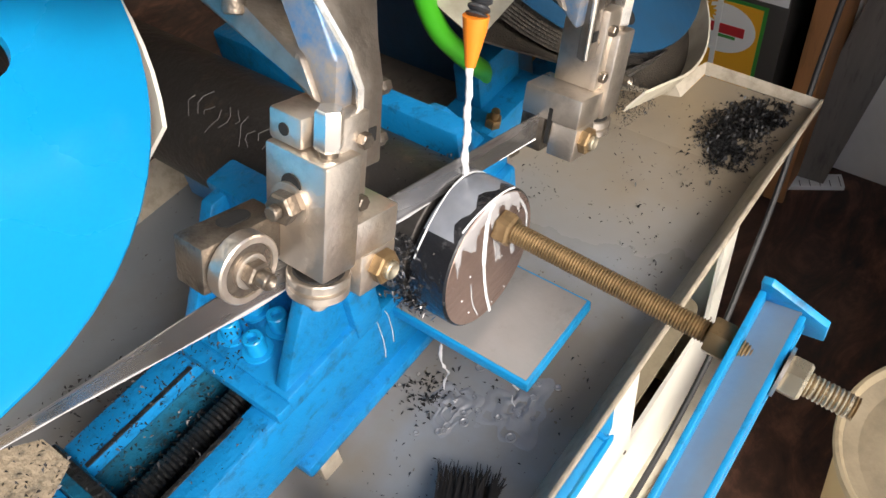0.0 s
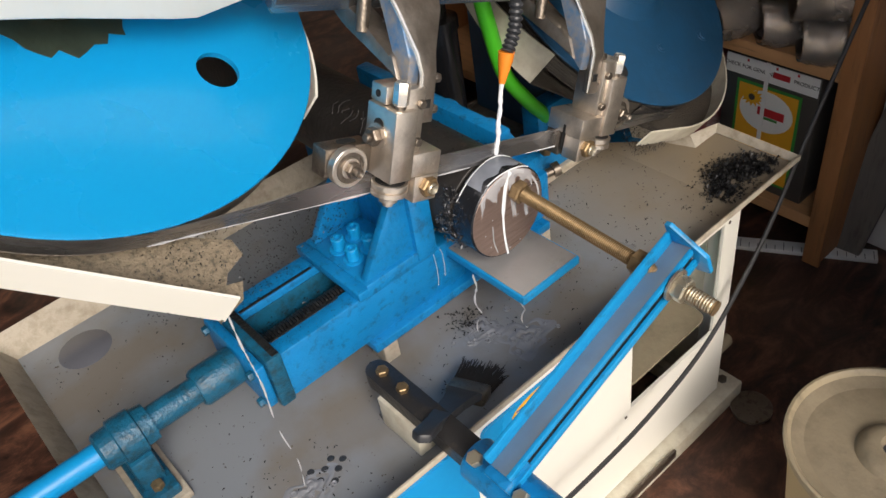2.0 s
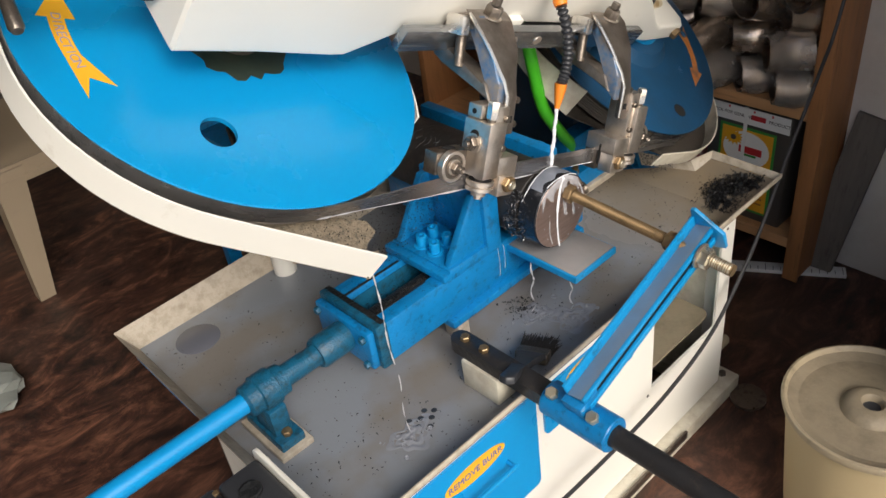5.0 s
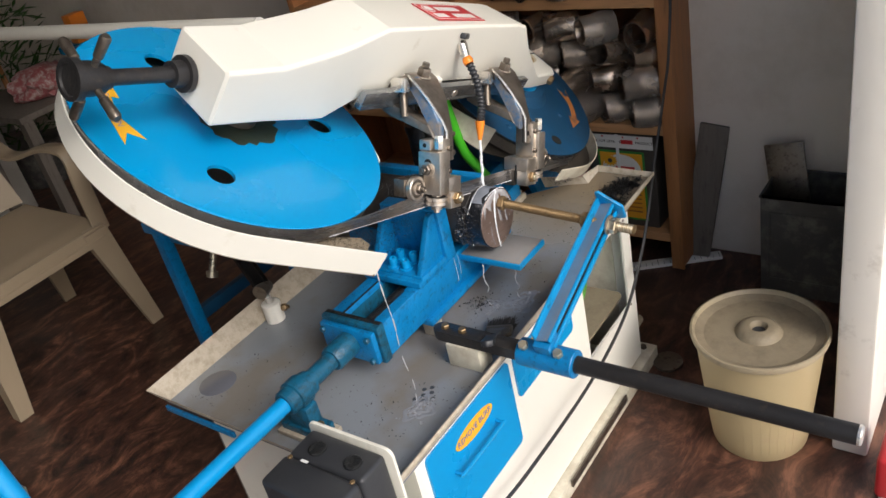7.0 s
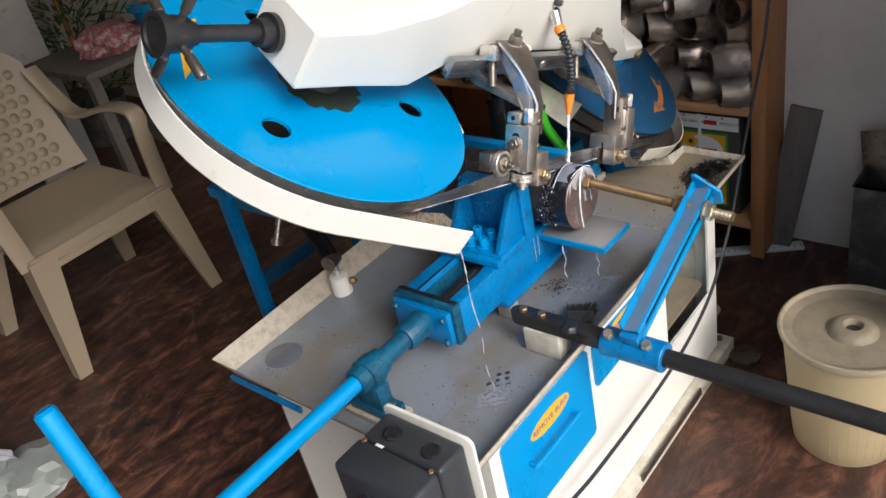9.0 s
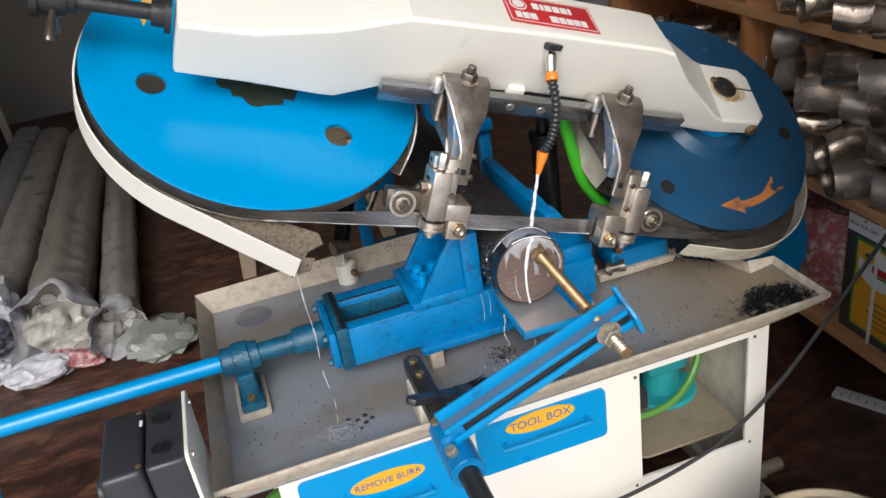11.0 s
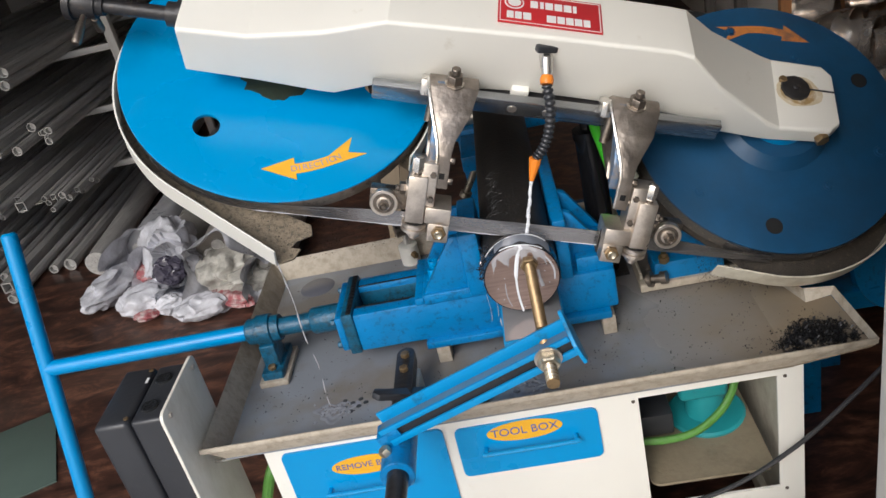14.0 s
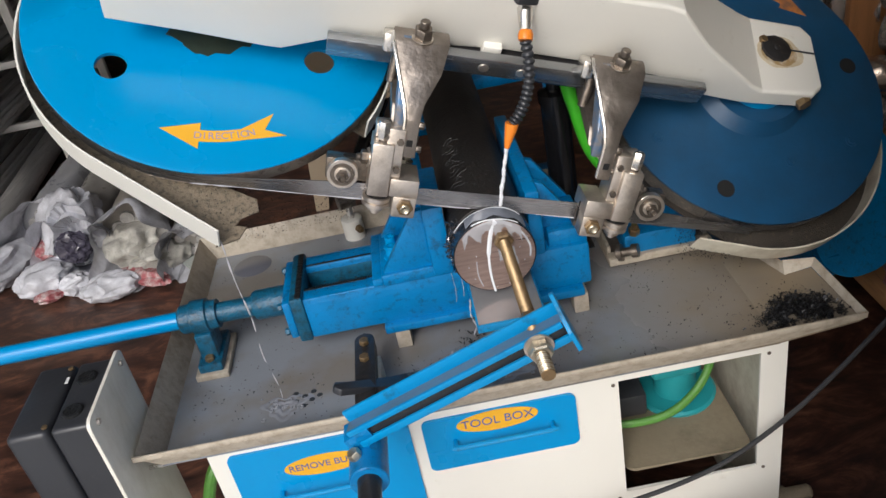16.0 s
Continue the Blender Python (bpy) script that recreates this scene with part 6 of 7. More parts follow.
# ---- shelf corner ----
def shelf_unit():
    s = thing("wooden_shelf", "open wooden shelf unit stacked with steel pipe fittings", "shelf")
    part("end_board", box((0.965, -0.150, 0.016), (1.125, -0.120, 1.75), 0.002), WOOD, s, "reddish brown end board")
    part("post", box((0.955, -0.156, 0.016), (0.9649, -0.114, 1.75), 0.002), WOOD, s)
    part("divider", box((0.965, 0.560, 0.50), (1.30, 0.585, 1.75), 0.002), WOOD, s)
    part("end_board", box((0.965, 1.30, 0.0), (1.30, 1.33, 1.75), 0.002), WOOD, s)
    for z, y1 in ((0.125, 1.30), (0.505, 1.30), (0.900, 1.30), (1.30, 1.30)):
        part("shelf_board", box((0.972, -0.1195, z), (1.33, y1, z + 0.018), 0.002), WOODL, s)
        part("shelf_edge", box((0.962, -0.1195, z - 0.012), (0.9719, y1, z + 0.019), 0.002), WOODL, s, "pale pine shelf edge")
    part("back_board", box((1.318, -0.12, 0.0), (1.334, 1.32, 1.75)), WOOD, s)


shelf_unit()


def pipe_fitting(name, rr, ln, kind, film):
    f = thing(name, "polished steel pipe bend" if kind else "short polished steel pipe reducer", "pipe fitting", "pipe fittings on the shelf")
    if film:
        f["label"] = "steel pipe fitting wrapped in creased clear film"
    t = 0.003
    pts = curve([(0, 0, 0), (0.01, ln * 0.5, 0.004), (0.0 if not kind else 0.03, ln, 0.0)], 5)
    bm = bmesh.new()
    n = len(pts)
    R = [rr * (1 - (0.12 * k / n if not kind else 0)) for k in range(n)]
    loops = []
    seg = 22
    for inner in (0, 1):
        ring = []
        idx = range(n) if not inner else range(n - 1, -1, -1)
        for k in idx:
            p, r = pts[k], R[k] - (t if inner else 0)
            ring.append([bm.verts.new(p + Vector((math.cos(a) * r, 0, math.sin(a) * r))) for a in (2 * math.pi * j / seg for j in range(seg))])
        loops += ring
    rings(bm, loops, closed=True)
    part("shell", bm, CHROME, f)
    if film:
        rnd = random.Random(int(rr * 1e5))
        bm = bmesh.new()
        loops = []
        for k in range(n):
            loops.append([bm.verts.new(pts[k] + Vector((math.cos(a), 0, math.sin(a))) * (R[k] + rnd.uniform(0.001, 0.006))) for a in (2 * math.pi * j / seg for j in range(seg))])
        rings(bm, loops, caps=False)
        part("film_wrap", bm, CLEAR, f, "creased clear film", 20)
    return f


CLEAR = mat("creased_clear_film", (0.62, 0.58, 0.53), 0.22, var=0.15, scale=20, bump=0.8, bscale=45, trans=0.75)


def fittings():
    protos = [pipe_fitting("pipe_fitting", 0.046, 0.105, True, False), pipe_fitting("pipe_fitting", 0.047, 0.10, False, True), pipe_fitting("pipe_fitting", 0.045, 0.10, False, False)]
    rnd = random.Random(8)
    first = [True, True, True]
    for z0, rows, ya, yb in ((0.524, 4, -0.10, 0.55), (0.919, 3, -0.10, 0.55), (0.524, 3, 0.60, 1.25)):
        for r in range(rows):
            y = ya + (0.02 if r % 2 else 0.0)
            while y < yb - 0.1:
                k = rnd.choice((0, 1, 1, 1, 2))
                m = Matrix.Translation((1.02 + rnd.uniform(-0.03, 0.03), y, z0 + 0.048 + r * 0.0865)) @ pose(0, 0, 0, 0, rnd.uniform(0, 360), rnd.uniform(30, 75))
                if first[k]:
                    protos[k].matrix_basis = m
                    first[k] = False
                else:
                    copy_thing(protos[k], m)
                if r < 3:
                    copy_thing(protos[rnd.choice((0, 1, 2))], Matrix.Translation((0.15, 0.0, 0)) @ m)
                y += 0.112 + rnd.uniform(0, 0.012)


fittings()


def oil_tin(y0, label, m=None):
    t = thing("oil_tin", label, "tin", "oil tins under the shelf")
    x0, x1, y1, z0, z1 = 0.985, 1.215, y0 + 0.230, 0.144, 0.478
    part("tin_body", box((x0, y0, z0), (x1, y1, z1), 0.006), TINDARK, t)
    part("top_band", box((x0 - 0.0012, y0 + 0.004, z1 - 0.048), (x0 - 0.0002, y1 - 0.004, z1 - 0.003)), WHITE, t, "white band with red marks")
    X = x0 - 0.0012
    face = lambda y, z: Matrix.Translation((X - 0.0005, y, z)) @ pose(0, 0, 0, 90, 0, -90)
    lettering("lettering", "CHECK FOR GENUINE", 0.0125, face(y1 - 0.062, z1 - 0.026), TINDARK, t, 0.0003)
    lettering("lettering", "PRODUCT", 0.0125, face(y0 + 0.032, z1 - 0.026), TINDARK, t, 0.0003)
    part("brand_bar", box((X - 0.0006, y0 + 0.070, z1 - 0.032), (X, y0 + 0.110, z1 - 0.018)), RED, t)
    for y in (0.05, 0.10, 0.17):
        part("arrow_mark", box((X - 0.0006, y0 + y, z1 - 0.012), (X, y0 + y + 0.005, z1 - 0.006)), RED, t)
    part("label_border", box((X, y0 + 0.036, z0 + 0.025), (X + 0.001, y1 - 0.036, z1 - 0.058)), TINGREEN, t)
    lab = part("label_field", box((X - 0.0008, y0 + 0.043, z0 + 0.032), (X, y1 - 0.043, z1 - 0.065)), TINLABEL, t, "yellow printed label with white cloud and sunflower")
    yc, zc = y0 + 0.115, z1 - 0.122
    ell = [(0.066 * math.cos(a), 0.052 * math.sin(a)) for a in (2 * math.pi * k / 28 for k in range(28))]
    part("white_field", prism(ell, 0, 0.0006, face(yc, zc)), WHITE, lab)
    petals = [((0.031 if k % 2 else 0.020) * math.cos(2 * math.pi * k / 28), (0.024 if k % 2 else 0.015) * math.sin(2 * math.pi * k / 28)) for k in range(28)]
    part("sunflower", prism(petals, 0.0006, 0.001, face(yc + 0.038, zc + 0.028)), YELLOW, lab)
    part("sunflower_heart", lathe((X - 0.0018, yc + 0.038, zc + 0.028), (-1, 0, 0), [(0, 0.008), (0.0004, 0.008)], 14), TINDARK, lab)
    part("brand_bar", box((X - 0.0022, yc - 0.045, zc - 0.010), (X - 0.0008, yc + 0.020, zc + 0.010)), RED, lab)
    part("brand_bar", box((X - 0.0022, yc - 0.030, zc - 0.018), (X - 0.0008, yc + 0.010, zc - 0.012)), TINGREEN, lab)
    for k in range(5):
        part("text_bar", box((X - 0.0014, y0 + 0.055, z0 + 0.055 + k * 0.016), (X - 0.0008, y0 + 0.055 + 0.06 + 0.012 * (k % 3), z0 + 0.060 + k * 0.016)), YELLOW_OLD, lab)
    part("strap", box((x0 - 0.004, y0 + 0.118, z0), (x0 - 0.0025, y0 + 0.128, z1 + 0.001)), WHITE, t, "white packing strap")
    return t


oil_tin(-0.070, "dark oil tin with yellow and green sunflower label")
oil_tin(0.62, "dark oil tin standing deeper in the shelf")


def corner_things():
    bm = bmesh.new()
    rnd = random.Random(6)
    loops = []
    for k in range(9):
        z = 0.28 * k / 8
        r = 0.115 * (0.8 + 0.35 * math.sin(math.pi * min(1, 0.15 + 0.8 * k / 8)))
        loops.append([bm.verts.new((1.09 + r * 0.9 * math.cos(a) + rnd.uniform(-0.012, 0.012), 0.30 + r * 1.1 * math.sin(a) + rnd.uniform(-0.012, 0.012), 0.144 + z + rnd.uniform(-0.006, 0.006))) for a in (2 * math.pi * j / 18 for j in range(18))])
    rings(bm, loops)
    sk = thing("sack", "crumpled white sack with red print", "sack")
    part("sack_body", bm, FILM_R, sk, "", 60)
    m = Matrix.Translation((1.060, -0.155, 0.004)) @ pose(0, 0, 0, 8, 7, 4)
    solid("loose_board", box((-0.008, -0.045, 0.002), (0.010, 0.045, 0.47), 0.002, m), GREYWOOD_SHADE, "weathered grey board leaning on the wall", "board")
    st = Matrix.Translation((0.982, -0.075, 0.0)) @ pose(0, 0, 0, 0, 0, 30.5)
    strip = thing("floor_strip", "white marked measuring strip lying on the floor", "strip")
    part("strip_bar", box((-0.008, -0.19, 0.0), (0.03, 0.16, 0.012), 0.002, st), WHITE, strip)
    for k in range(17):
        part("tick", box((-0.008 + 0.001, -0.182 + 0.02 * k, 0.0121), (0.010 if k % 5 else 0.022, -0.1805 + 0.02 * k, 0.0126), 0, st), BLACK, strip)
    c = thing("scrap_tin", "open black square tin with dents by the wall", "tin")
    x0, x1, y0, y1, h, t = 0.935, 1.115, -0.655, -0.405, 0.335, 0.003
    for a, b in (((x0, y0), (x0 + t, y1)), ((x1 - t, y0), (x1, y1)), ((x0 + t, y0), (x1 - t, y0 + t)), ((x0 + t, y1 - t), (x1 - t, y1))):
        part("tin_wall", box((*a, 0.0), (*b, h)), TINB, c)
    part("tin_bottom", box((x0 + t, y0 + t, 0), (x1 - t, y1 - t, 0.004)), TINB, c)
    part("rolled_edge", tube([(x0, y0, h), (x1, y0, h), (x1, y1, h), (x0, y1, h)], 0.005, 8, closed=True), TINB, c)
    for z in (0.05, 0.28):
        part("pressed_bead", box((x0 - 0.003, y0 + 0.02, z), (x0, y1 - 0.02, z + 0.008), 0.001), TINB, c)
    part("pressed_bead", box((x0 - 0.003, y0 + 0.02, 0.058), (x0, y0 + 0.028, 0.28), 0.001), TINB, c)
    part("pressed_bead", box((x0 - 0.003, y1 - 0.028, 0.058), (x0, y1 - 0.02, 0.28), 0.001), TINB, c)
    solid("scrap_plate", box((-0.004, -0.055, 0.0), (0.004, 0.055, 0.42), 0.001, Matrix.Translation((1.02, -0.50, 0.03)) @ pose(0, 0, 0, -9, 8, 3)), STEEL_DARK, "grimy steel plate standing in the black tin", "plate")
    # bucket
    b = thing("plastic_drum", "yellowed plastic drum with a dusty moulded lid", "drum")
    P = (0.352, -0.569, 0)
    part("drum_wall", lathe(P, (0, 0, 1), [(0.0, 0.110), (0.004, 0.113), (0.05, 0.119), (0.29, 0.143), (0.312, 0.1455), (0.313, 0.1435), (0.300, 0.140), (0.275, 0.138)], 48), BUCKETP, b)
    part("lid_rim", lathe(P, (0, 0, 1), [(0.310, 0.1465), (0.312, 0.153), (0.322, 0.1555), (0.328, 0.1545), (0.329, 0.150), (0.324, 0.145), (0.315, 0.142), (0.309, 0.144)], 56, caps=False), mat("soiled_lid_rim", (0.34, 0.28, 0.185), 0.5, var=0.2, scale=8, dirt=(0.16, 0.13, 0.09), amount=0.4, dscale=18, bump=0.1), b, "yellowed lid rim")
    part("lid", lathe(P, (0, 0, 1), [(0.313, 0.140), (0.320, 0.1435), (0.311, 0.118), (0.298, 0.085), (0.294, 0.066), (0.297, 0.058), (0.314, 0.053), (0.325, 0.045), (0.331, 0.034), (0.330, 0.021), (0.322, 0.016), (0.300, 0.014)], 56), LIDP, b, "dusty moulded lid with a raised knob")
    # black disc across the knob paints in the depth of its hole
    part("knob_hole", lathe((P[0], P[1], 0.316), (0, 0, 1), [(0, 0.016), (0.0006, 0.0155)], 20), BLACK, b)
    for k in range(7):
        a = radians(180 + 9 * k)
        r0 = 0.1165
        part("mould_rib", tube([(P[0] + (r0 + 0.0003 + s * 0.0245 / 0.26) * math.cos(a), P[1] + (r0 + 0.0003 + s * 0.0245 / 0.26) * math.sin(a), 0.03 + s) for s in (0.0, 0.13, 0.26)], 0.0010, 6), BUCKETP, b)
    solid("steel_disc", lathe((0.512, -0.268, 0.0), (0, 0, 1), [(0, 0.038), (0.006, 0.041), (0.012, 0.041), (0.013, 0.038)], 36), STEEL_DARK, "round steel offcut lying on the floor", "steel disc")
    solid("fuel_can", box((0.235, -0.93, 0.0), (0.36, -0.85, 0.12), 0.012, seg=3), RED, "small red plastic can beside the door jamb", "can")


corner_things()


# ---- back of the workshop ----
def plastic_chair():
    c = thing("plastic_chair", "beige moulded plastic armchair with dimpled back", "chair")
    X0, X1, Y0, Y1, SZ = -0.47, 0.10, 1.62, 2.18, 0.432
    def leg(p, q, t):
        bm = bmesh.new()
        loops = []
        for s in range(6):
            k = s / 5
            cx, cy, z = [a + (b - a) * k for a, b in zip(p, q)]
            w = 0.025 + 0.022 * k
            loops.append([bm.verts.new((cx + a * w, cy + b * w, z)) for a, b in ((-1, -1), (0.3, -1), (1, -1), (1, -0.3), (0.55, -0.3), (0.5, 0.5), (-0.3, 0.55), (-0.3, 1), (-1, 1), (-1, 0.2))] if t == 0 else
                         [bm.verts.new((cx - a * w, cy + b * w, z)) for a, b in ((-1, -1), (0.3, -1), (1, -1), (1, -0.3), (0.55, -0.3), (0.5, 0.5), (-0.3, 0.55), (-0.3, 1), (-1, 1), (-1, 0.2))])
        rings(bm, loops)
        return bm
    part("leg", leg((X0, Y0, 0), (X0 + 0.06, Y0 + 0.05, SZ), 0), CHAIRP, c)
    part("leg", leg((X1, Y0, 0), (X1 - 0.06, Y0 + 0.05, SZ), 1), CHAIRP, c)
    part("leg", leg((X0, Y1, 0), (X0 + 0.07, Y1 - 0.06, SZ), 0), CHAIRP, c)
    part("leg", leg((X1 - 0.03, Y1, 0), (X1 - 0.07, Y1 - 0.06, SZ), 1), CHAIRP, c)
    bm = bmesh.new()
    loops = []
    for k in range(9):
        y = Y0 + 0.0 + (Y1 - Y0 - 0.03) * k / 8
        dip = -0.018 * math.sin(math.pi * k / 8)
        drop = -0.05 if k == 0 else (-0.012 if k == 1 else 0)
        row = [(X0 + 0.02 + (X1 - X0 - 0.04) * j / 10, y, SZ + 0.02 + dip * math.sin(math.pi * j / 10) + drop) for j in range(11)]
        loops.append([bm.verts.new(p) for p in row] + [bm.verts.new((x, yy, z - 0.02)) for x, yy, z in reversed(row)])
    rings(bm, loops)
    part("seat", bm, CHAIRP, c)
    part("apron", prism([(X0 + 0.02, SZ - 0.10), (X0 + 0.075, SZ - 0.04), (X1 - 0.075, SZ - 0.04), (X1 - 0.02, SZ - 0.10), (X1 - 0.02, SZ + 0.01), (X0 + 0.02, SZ + 0.01)], 0, 0.01, upright(0, Y0 + 0.02, 0)), CHAIRP, c)
    # arms
    for x, s in ((X0 + 0.02, -1), (X1 - 0.02, 1)):
        line = curve([(x, Y0 + 0.03, SZ - 0.02), (x + 0.012 * s, Y0 + 0.05, SZ + 0.16), (x + 0.02 * s, Y0 + 0.055, SZ + 0.255), (x + 0.02 * s, Y0 + 0.10, SZ + 0.285), (x + 0.015 * s, Y0 + 0.22, SZ + 0.28), (x, Y0 + 0.40, SZ + 0.24), (x - 0.01 * s, Y1 - 0.06, SZ + 0.27), (x - 0.04 * s, Y1 + 0.02, SZ + 0.42)], 5)
        bm = bmesh.new()
        loops = []
        for k, p in enumerate(line):
            d = (line[min(k + 1, len(line) - 1)] - line[max(k - 1, 0)]).normalized()
            side = Vector((1, 0, 0))
            up = d.cross(side).normalized()
            loops.append([bm.verts.new(p + side * a * 0.030 + up * b * 0.010) for a, b in ((-1, -0.6), (-0.6, -1), (0.6, -1), (1, -0.6), (1, 0.6), (0.6, 1), (-0.6, 1), (-1, 0.6))])
        rings(bm, loops)
        part("armrest", bm, CHAIRP, c)
    # back
    bm = bmesh.new()
    loops = []
    for k in range(8):
        q = k / 7
        z, y = SZ + 0.04 + 0.47 * q, Y1 - 0.06 + 0.16 * q
        wd = 0.25 - 0.02 * q - (0.05 if k == 7 else 0)
        row = [(-0.185 + wd * (j / 5 - 1), y + 0.03 * (1 - (j / 5 - 1) ** 2), z + (0.02 * (1 - (j / 5 - 1) ** 2) if k == 7 else 0)) for j in range(11)]
        loops.append([bm.verts.new(p) for p in row] + [bm.verts.new((x, yy + 0.012, zz)) for x, yy, zz in reversed(row)])
    rings(bm, loops)
    back = part("backrest", bm, CHAIRP, c)
    for r in range(9):
        for k in range(8):
            q = (r + 0.7) / 10
            x = -0.185 + (k - 3.5) * 0.043 + (0.021 if r % 2 else 0)
            part("dimple", lathe((x, Y1 - 0.06 + 0.16 * q + 0.03 * (1 - ((x + 0.185) / 0.25) ** 2), SZ + 0.05 + 0.47 * q), (0, -1, 0.3), [(0, 0.019), (0.005, 0.014), (0.008, 0.005)], 8), CHAIRP, back)


plastic_chair()


def wrapped_bundle(x, y0, y1, r, z, lean, seed, label, film=None):
    b = thing("wrapped_bundle", label, "pipe bundle", "wrapped steel bundles on the floor")
    rnd = random.Random(seed)
    film = film or FILM
    bm = bmesh.new()
    loops = []
    n, seg = 110, 36
    for k in range(n + 1):
        q = k / n
        row = []
        for j in range(seg):
            a = 2 * math.pi * j / seg
            p = Vector((math.cos(a) * 1.4, q * (y1 - y0) * 9, math.sin(a) * 1.4 + seed * 5))
            fold = 1 - 2 * abs(noise.noise(p))
            fine = 1 - 2 * abs(noise.noise(p * 2.7))
            flat = 0.94 + 0.05 * math.cos(6 * a + seed)
            rr = r * (flat + 0.055 * fold + 0.028 * fine + 0.05 * noise.noise(Vector((q * 7, seed, 0)))) * (1.08 if k == 0 else 1)
            row.append(bm.verts.new((x + lean * q + rr * math.cos(a), y0 + (y1 - y0) * q, max(0.002, z + rr * math.sin(a)))))
        loops.append(row)
    rings(bm, loops)
    part("wrapping", bm, film, b, "creased dusty film", 60)
    # ragged open end
    bm = bmesh.new()
    loops = []
    for k in range(9):
        rr = r * (1.02 + 0.045 * k)
        row = []
        for j in range(72):
            a = 2 * math.pi * j / 72
            w = 1 + 0.05 * k * noise.noise(Vector((math.cos(a) * 2.2, math.sin(a) * 2.2, seed * 3 + k * 0.16))) + 0.02 * (1 - 2 * abs(noise.noise(Vector((math.cos(a) * 4, math.sin(a) * 4, seed + k * 0.1)))))
            pull = -0.022 * k * (1 + 0.8 * noise.noise(Vector((math.cos(a) * 1.5, math.sin(a) * 1.5, seed * 7))))
            row.append(bm.verts.new((x + rr * math.cos(a) * w, y0 + 0.03 + pull, max(0.003, z + rr * math.sin(a) * w))))
        loops.append(row)
    rings(bm, loops, caps=False)
    part("torn_end", bm, FILM_W, b, "torn white film end", 25)
    for k in range(7):
        a = 2 * math.pi * k / 7
        part("pipe_end", lathe((x + r * 0.55 * math.cos(a), y0 - 0.012, z + r * 0.55 * math.sin(a)), (0, 1, 0), [(0.001, r * 0.16), (0, r * 0.24), (0.05, r * 0.24)], 10), STOCK, b)
    return b


def bags_and_bundles():
    wrapped_bundle(-1.55, 1.75, 3.9, 0.092, 0.098, 0.03, 1, "long steel bundle in creased pale grey film", FILM_PALE)
    wrapped_bundle(-1.355, 1.58, 3.7, 0.10, 0.108, 0.0, 2, "long steel bundle in creased grey-brown film, white end torn open")
    wrapped_bundle(-1.13, 1.50, 3.5, 0.11, 0.118, -0.02, 3, "long steel bundle in brown-grey film with red print at its end", FILM_BROWN)
    wrapped_bundle(-0.93, 1.42, 3.3, 0.07, 0.08, -0.06, 4, "slim steel bundle in torn grey film")
    rnd = random.Random(21)
    def crumple(k, x, y, z, rx, ry, rz, turn, freq=2.4, mouth=False):
        """A limp film bag: ridged folds pushed into an egg, with an open mouth where wanted."""
        bm = bmesh.new()
        bmesh.ops.create_icosphere(bm, subdivisions=5, radius=1.0)
        off = Vector((k * 7.3, k * 3.1, k * 1.7))
        rot = Matrix.Rotation(radians(turn), 3, "Z")
        for v in bm.verts:
            c = v.co.copy()
            w = c + 0.35 * noise.noise_vector(c * 1.6 + off)
            ridge = 1 - 2 * abs(noise.noise(w * freq + off))
            fine = 1 - 2 * abs(noise.noise(w * freq * 2.3 - off))
            s = 0.84 + 0.25 * ridge + 0.045 * fine
            if mouth and c.y < -0.55 and abs(c.x) < 0.55:
                s *= 0.35
            p = rot @ Vector((c.x * rx * s, c.y * ry * s, c.z * rz * s))
            v.co = Vector((x + p.x, y + p.y, max(0.003, z + p.z)))
        return bm
    for k, (x, y, z, rx, ry, rz, turn, red) in enumerate((
            (-1.36, 1.55, 0.145, 0.125, 0.14, 0.15, 10, 0), (-1.66, 1.54, 0.06, 0.065, 0.16, 0.06, -20, 0), (-1.47, 1.40, 0.05, 0.105, 0.085, 0.055, 20, 0),
            (-1.34, 1.34, 0.035, 0.06, 0.05, 0.04, 0, 0), (-1.20, 1.27, 0.04, 0.10, 0.06, 0.045, 15, 0), (-1.14, 1.50, 0.08, 0.11, 0.13, 0.08, -15, 0),
            (-1.04, 1.39, 0.05, 0.11, 0.07, 0.05, 25, 0), (-1.10, 1.31, 0.03, 0.12, 0.035, 0.03, -30, 1), (-1.47, 1.505, 0.105, 0.05, 0.05, 0.05, 0, 1),
            (-1.44, 1.31, 0.025, 0.05, 0.030, 0.02, 10, 1))):
        bm = crumple(k, x, y, z, rx, ry, rz, turn, 1.35, k == 0)
        solid("plastic_bag", bm, FILM_R if red else FILM_BEIGE if k in (5, 6) else FILM_W, "crumpled plastic bag with faded red print" if red else "crumpled beige printed bag" if k in (5, 6) else "crumpled white plastic bag, torn open" if k == 0 else "crumpled white plastic bag on the floor", "bag", "crumpled bags before the bundles", smooth=40)
    # added lump, no bag of its own: darkens the open mouth like shade
    solid("plastic_bag", crumple(12, -1.345, 1.440, 0.130, 0.060, 0.04, 0.060, 12), MOUTH_SHADE, "added dark lump for the shade in the torn bag's mouth", "bag", "crumpled bags before the bundles", smooth=40)
    solid("glass_sheet", box((-0.16, -0.20, 0.0), (0.16, 0.20, 0.006), 0.001, Matrix.Translation((-1.66, 0.56, 0.0)) @ pose(0, 0, 0, 0, 0, 25)), GLASSY, "dusty green glass sheet lying on the floor", "glass sheet")
    bm = bmesh.new()
    bmesh.ops.create_icosphere(bm, subdivisions=3, radius=1.0)
    for v in bm.verts:
        s = 1 + 0.4 * noise.noise(v.co * 3)
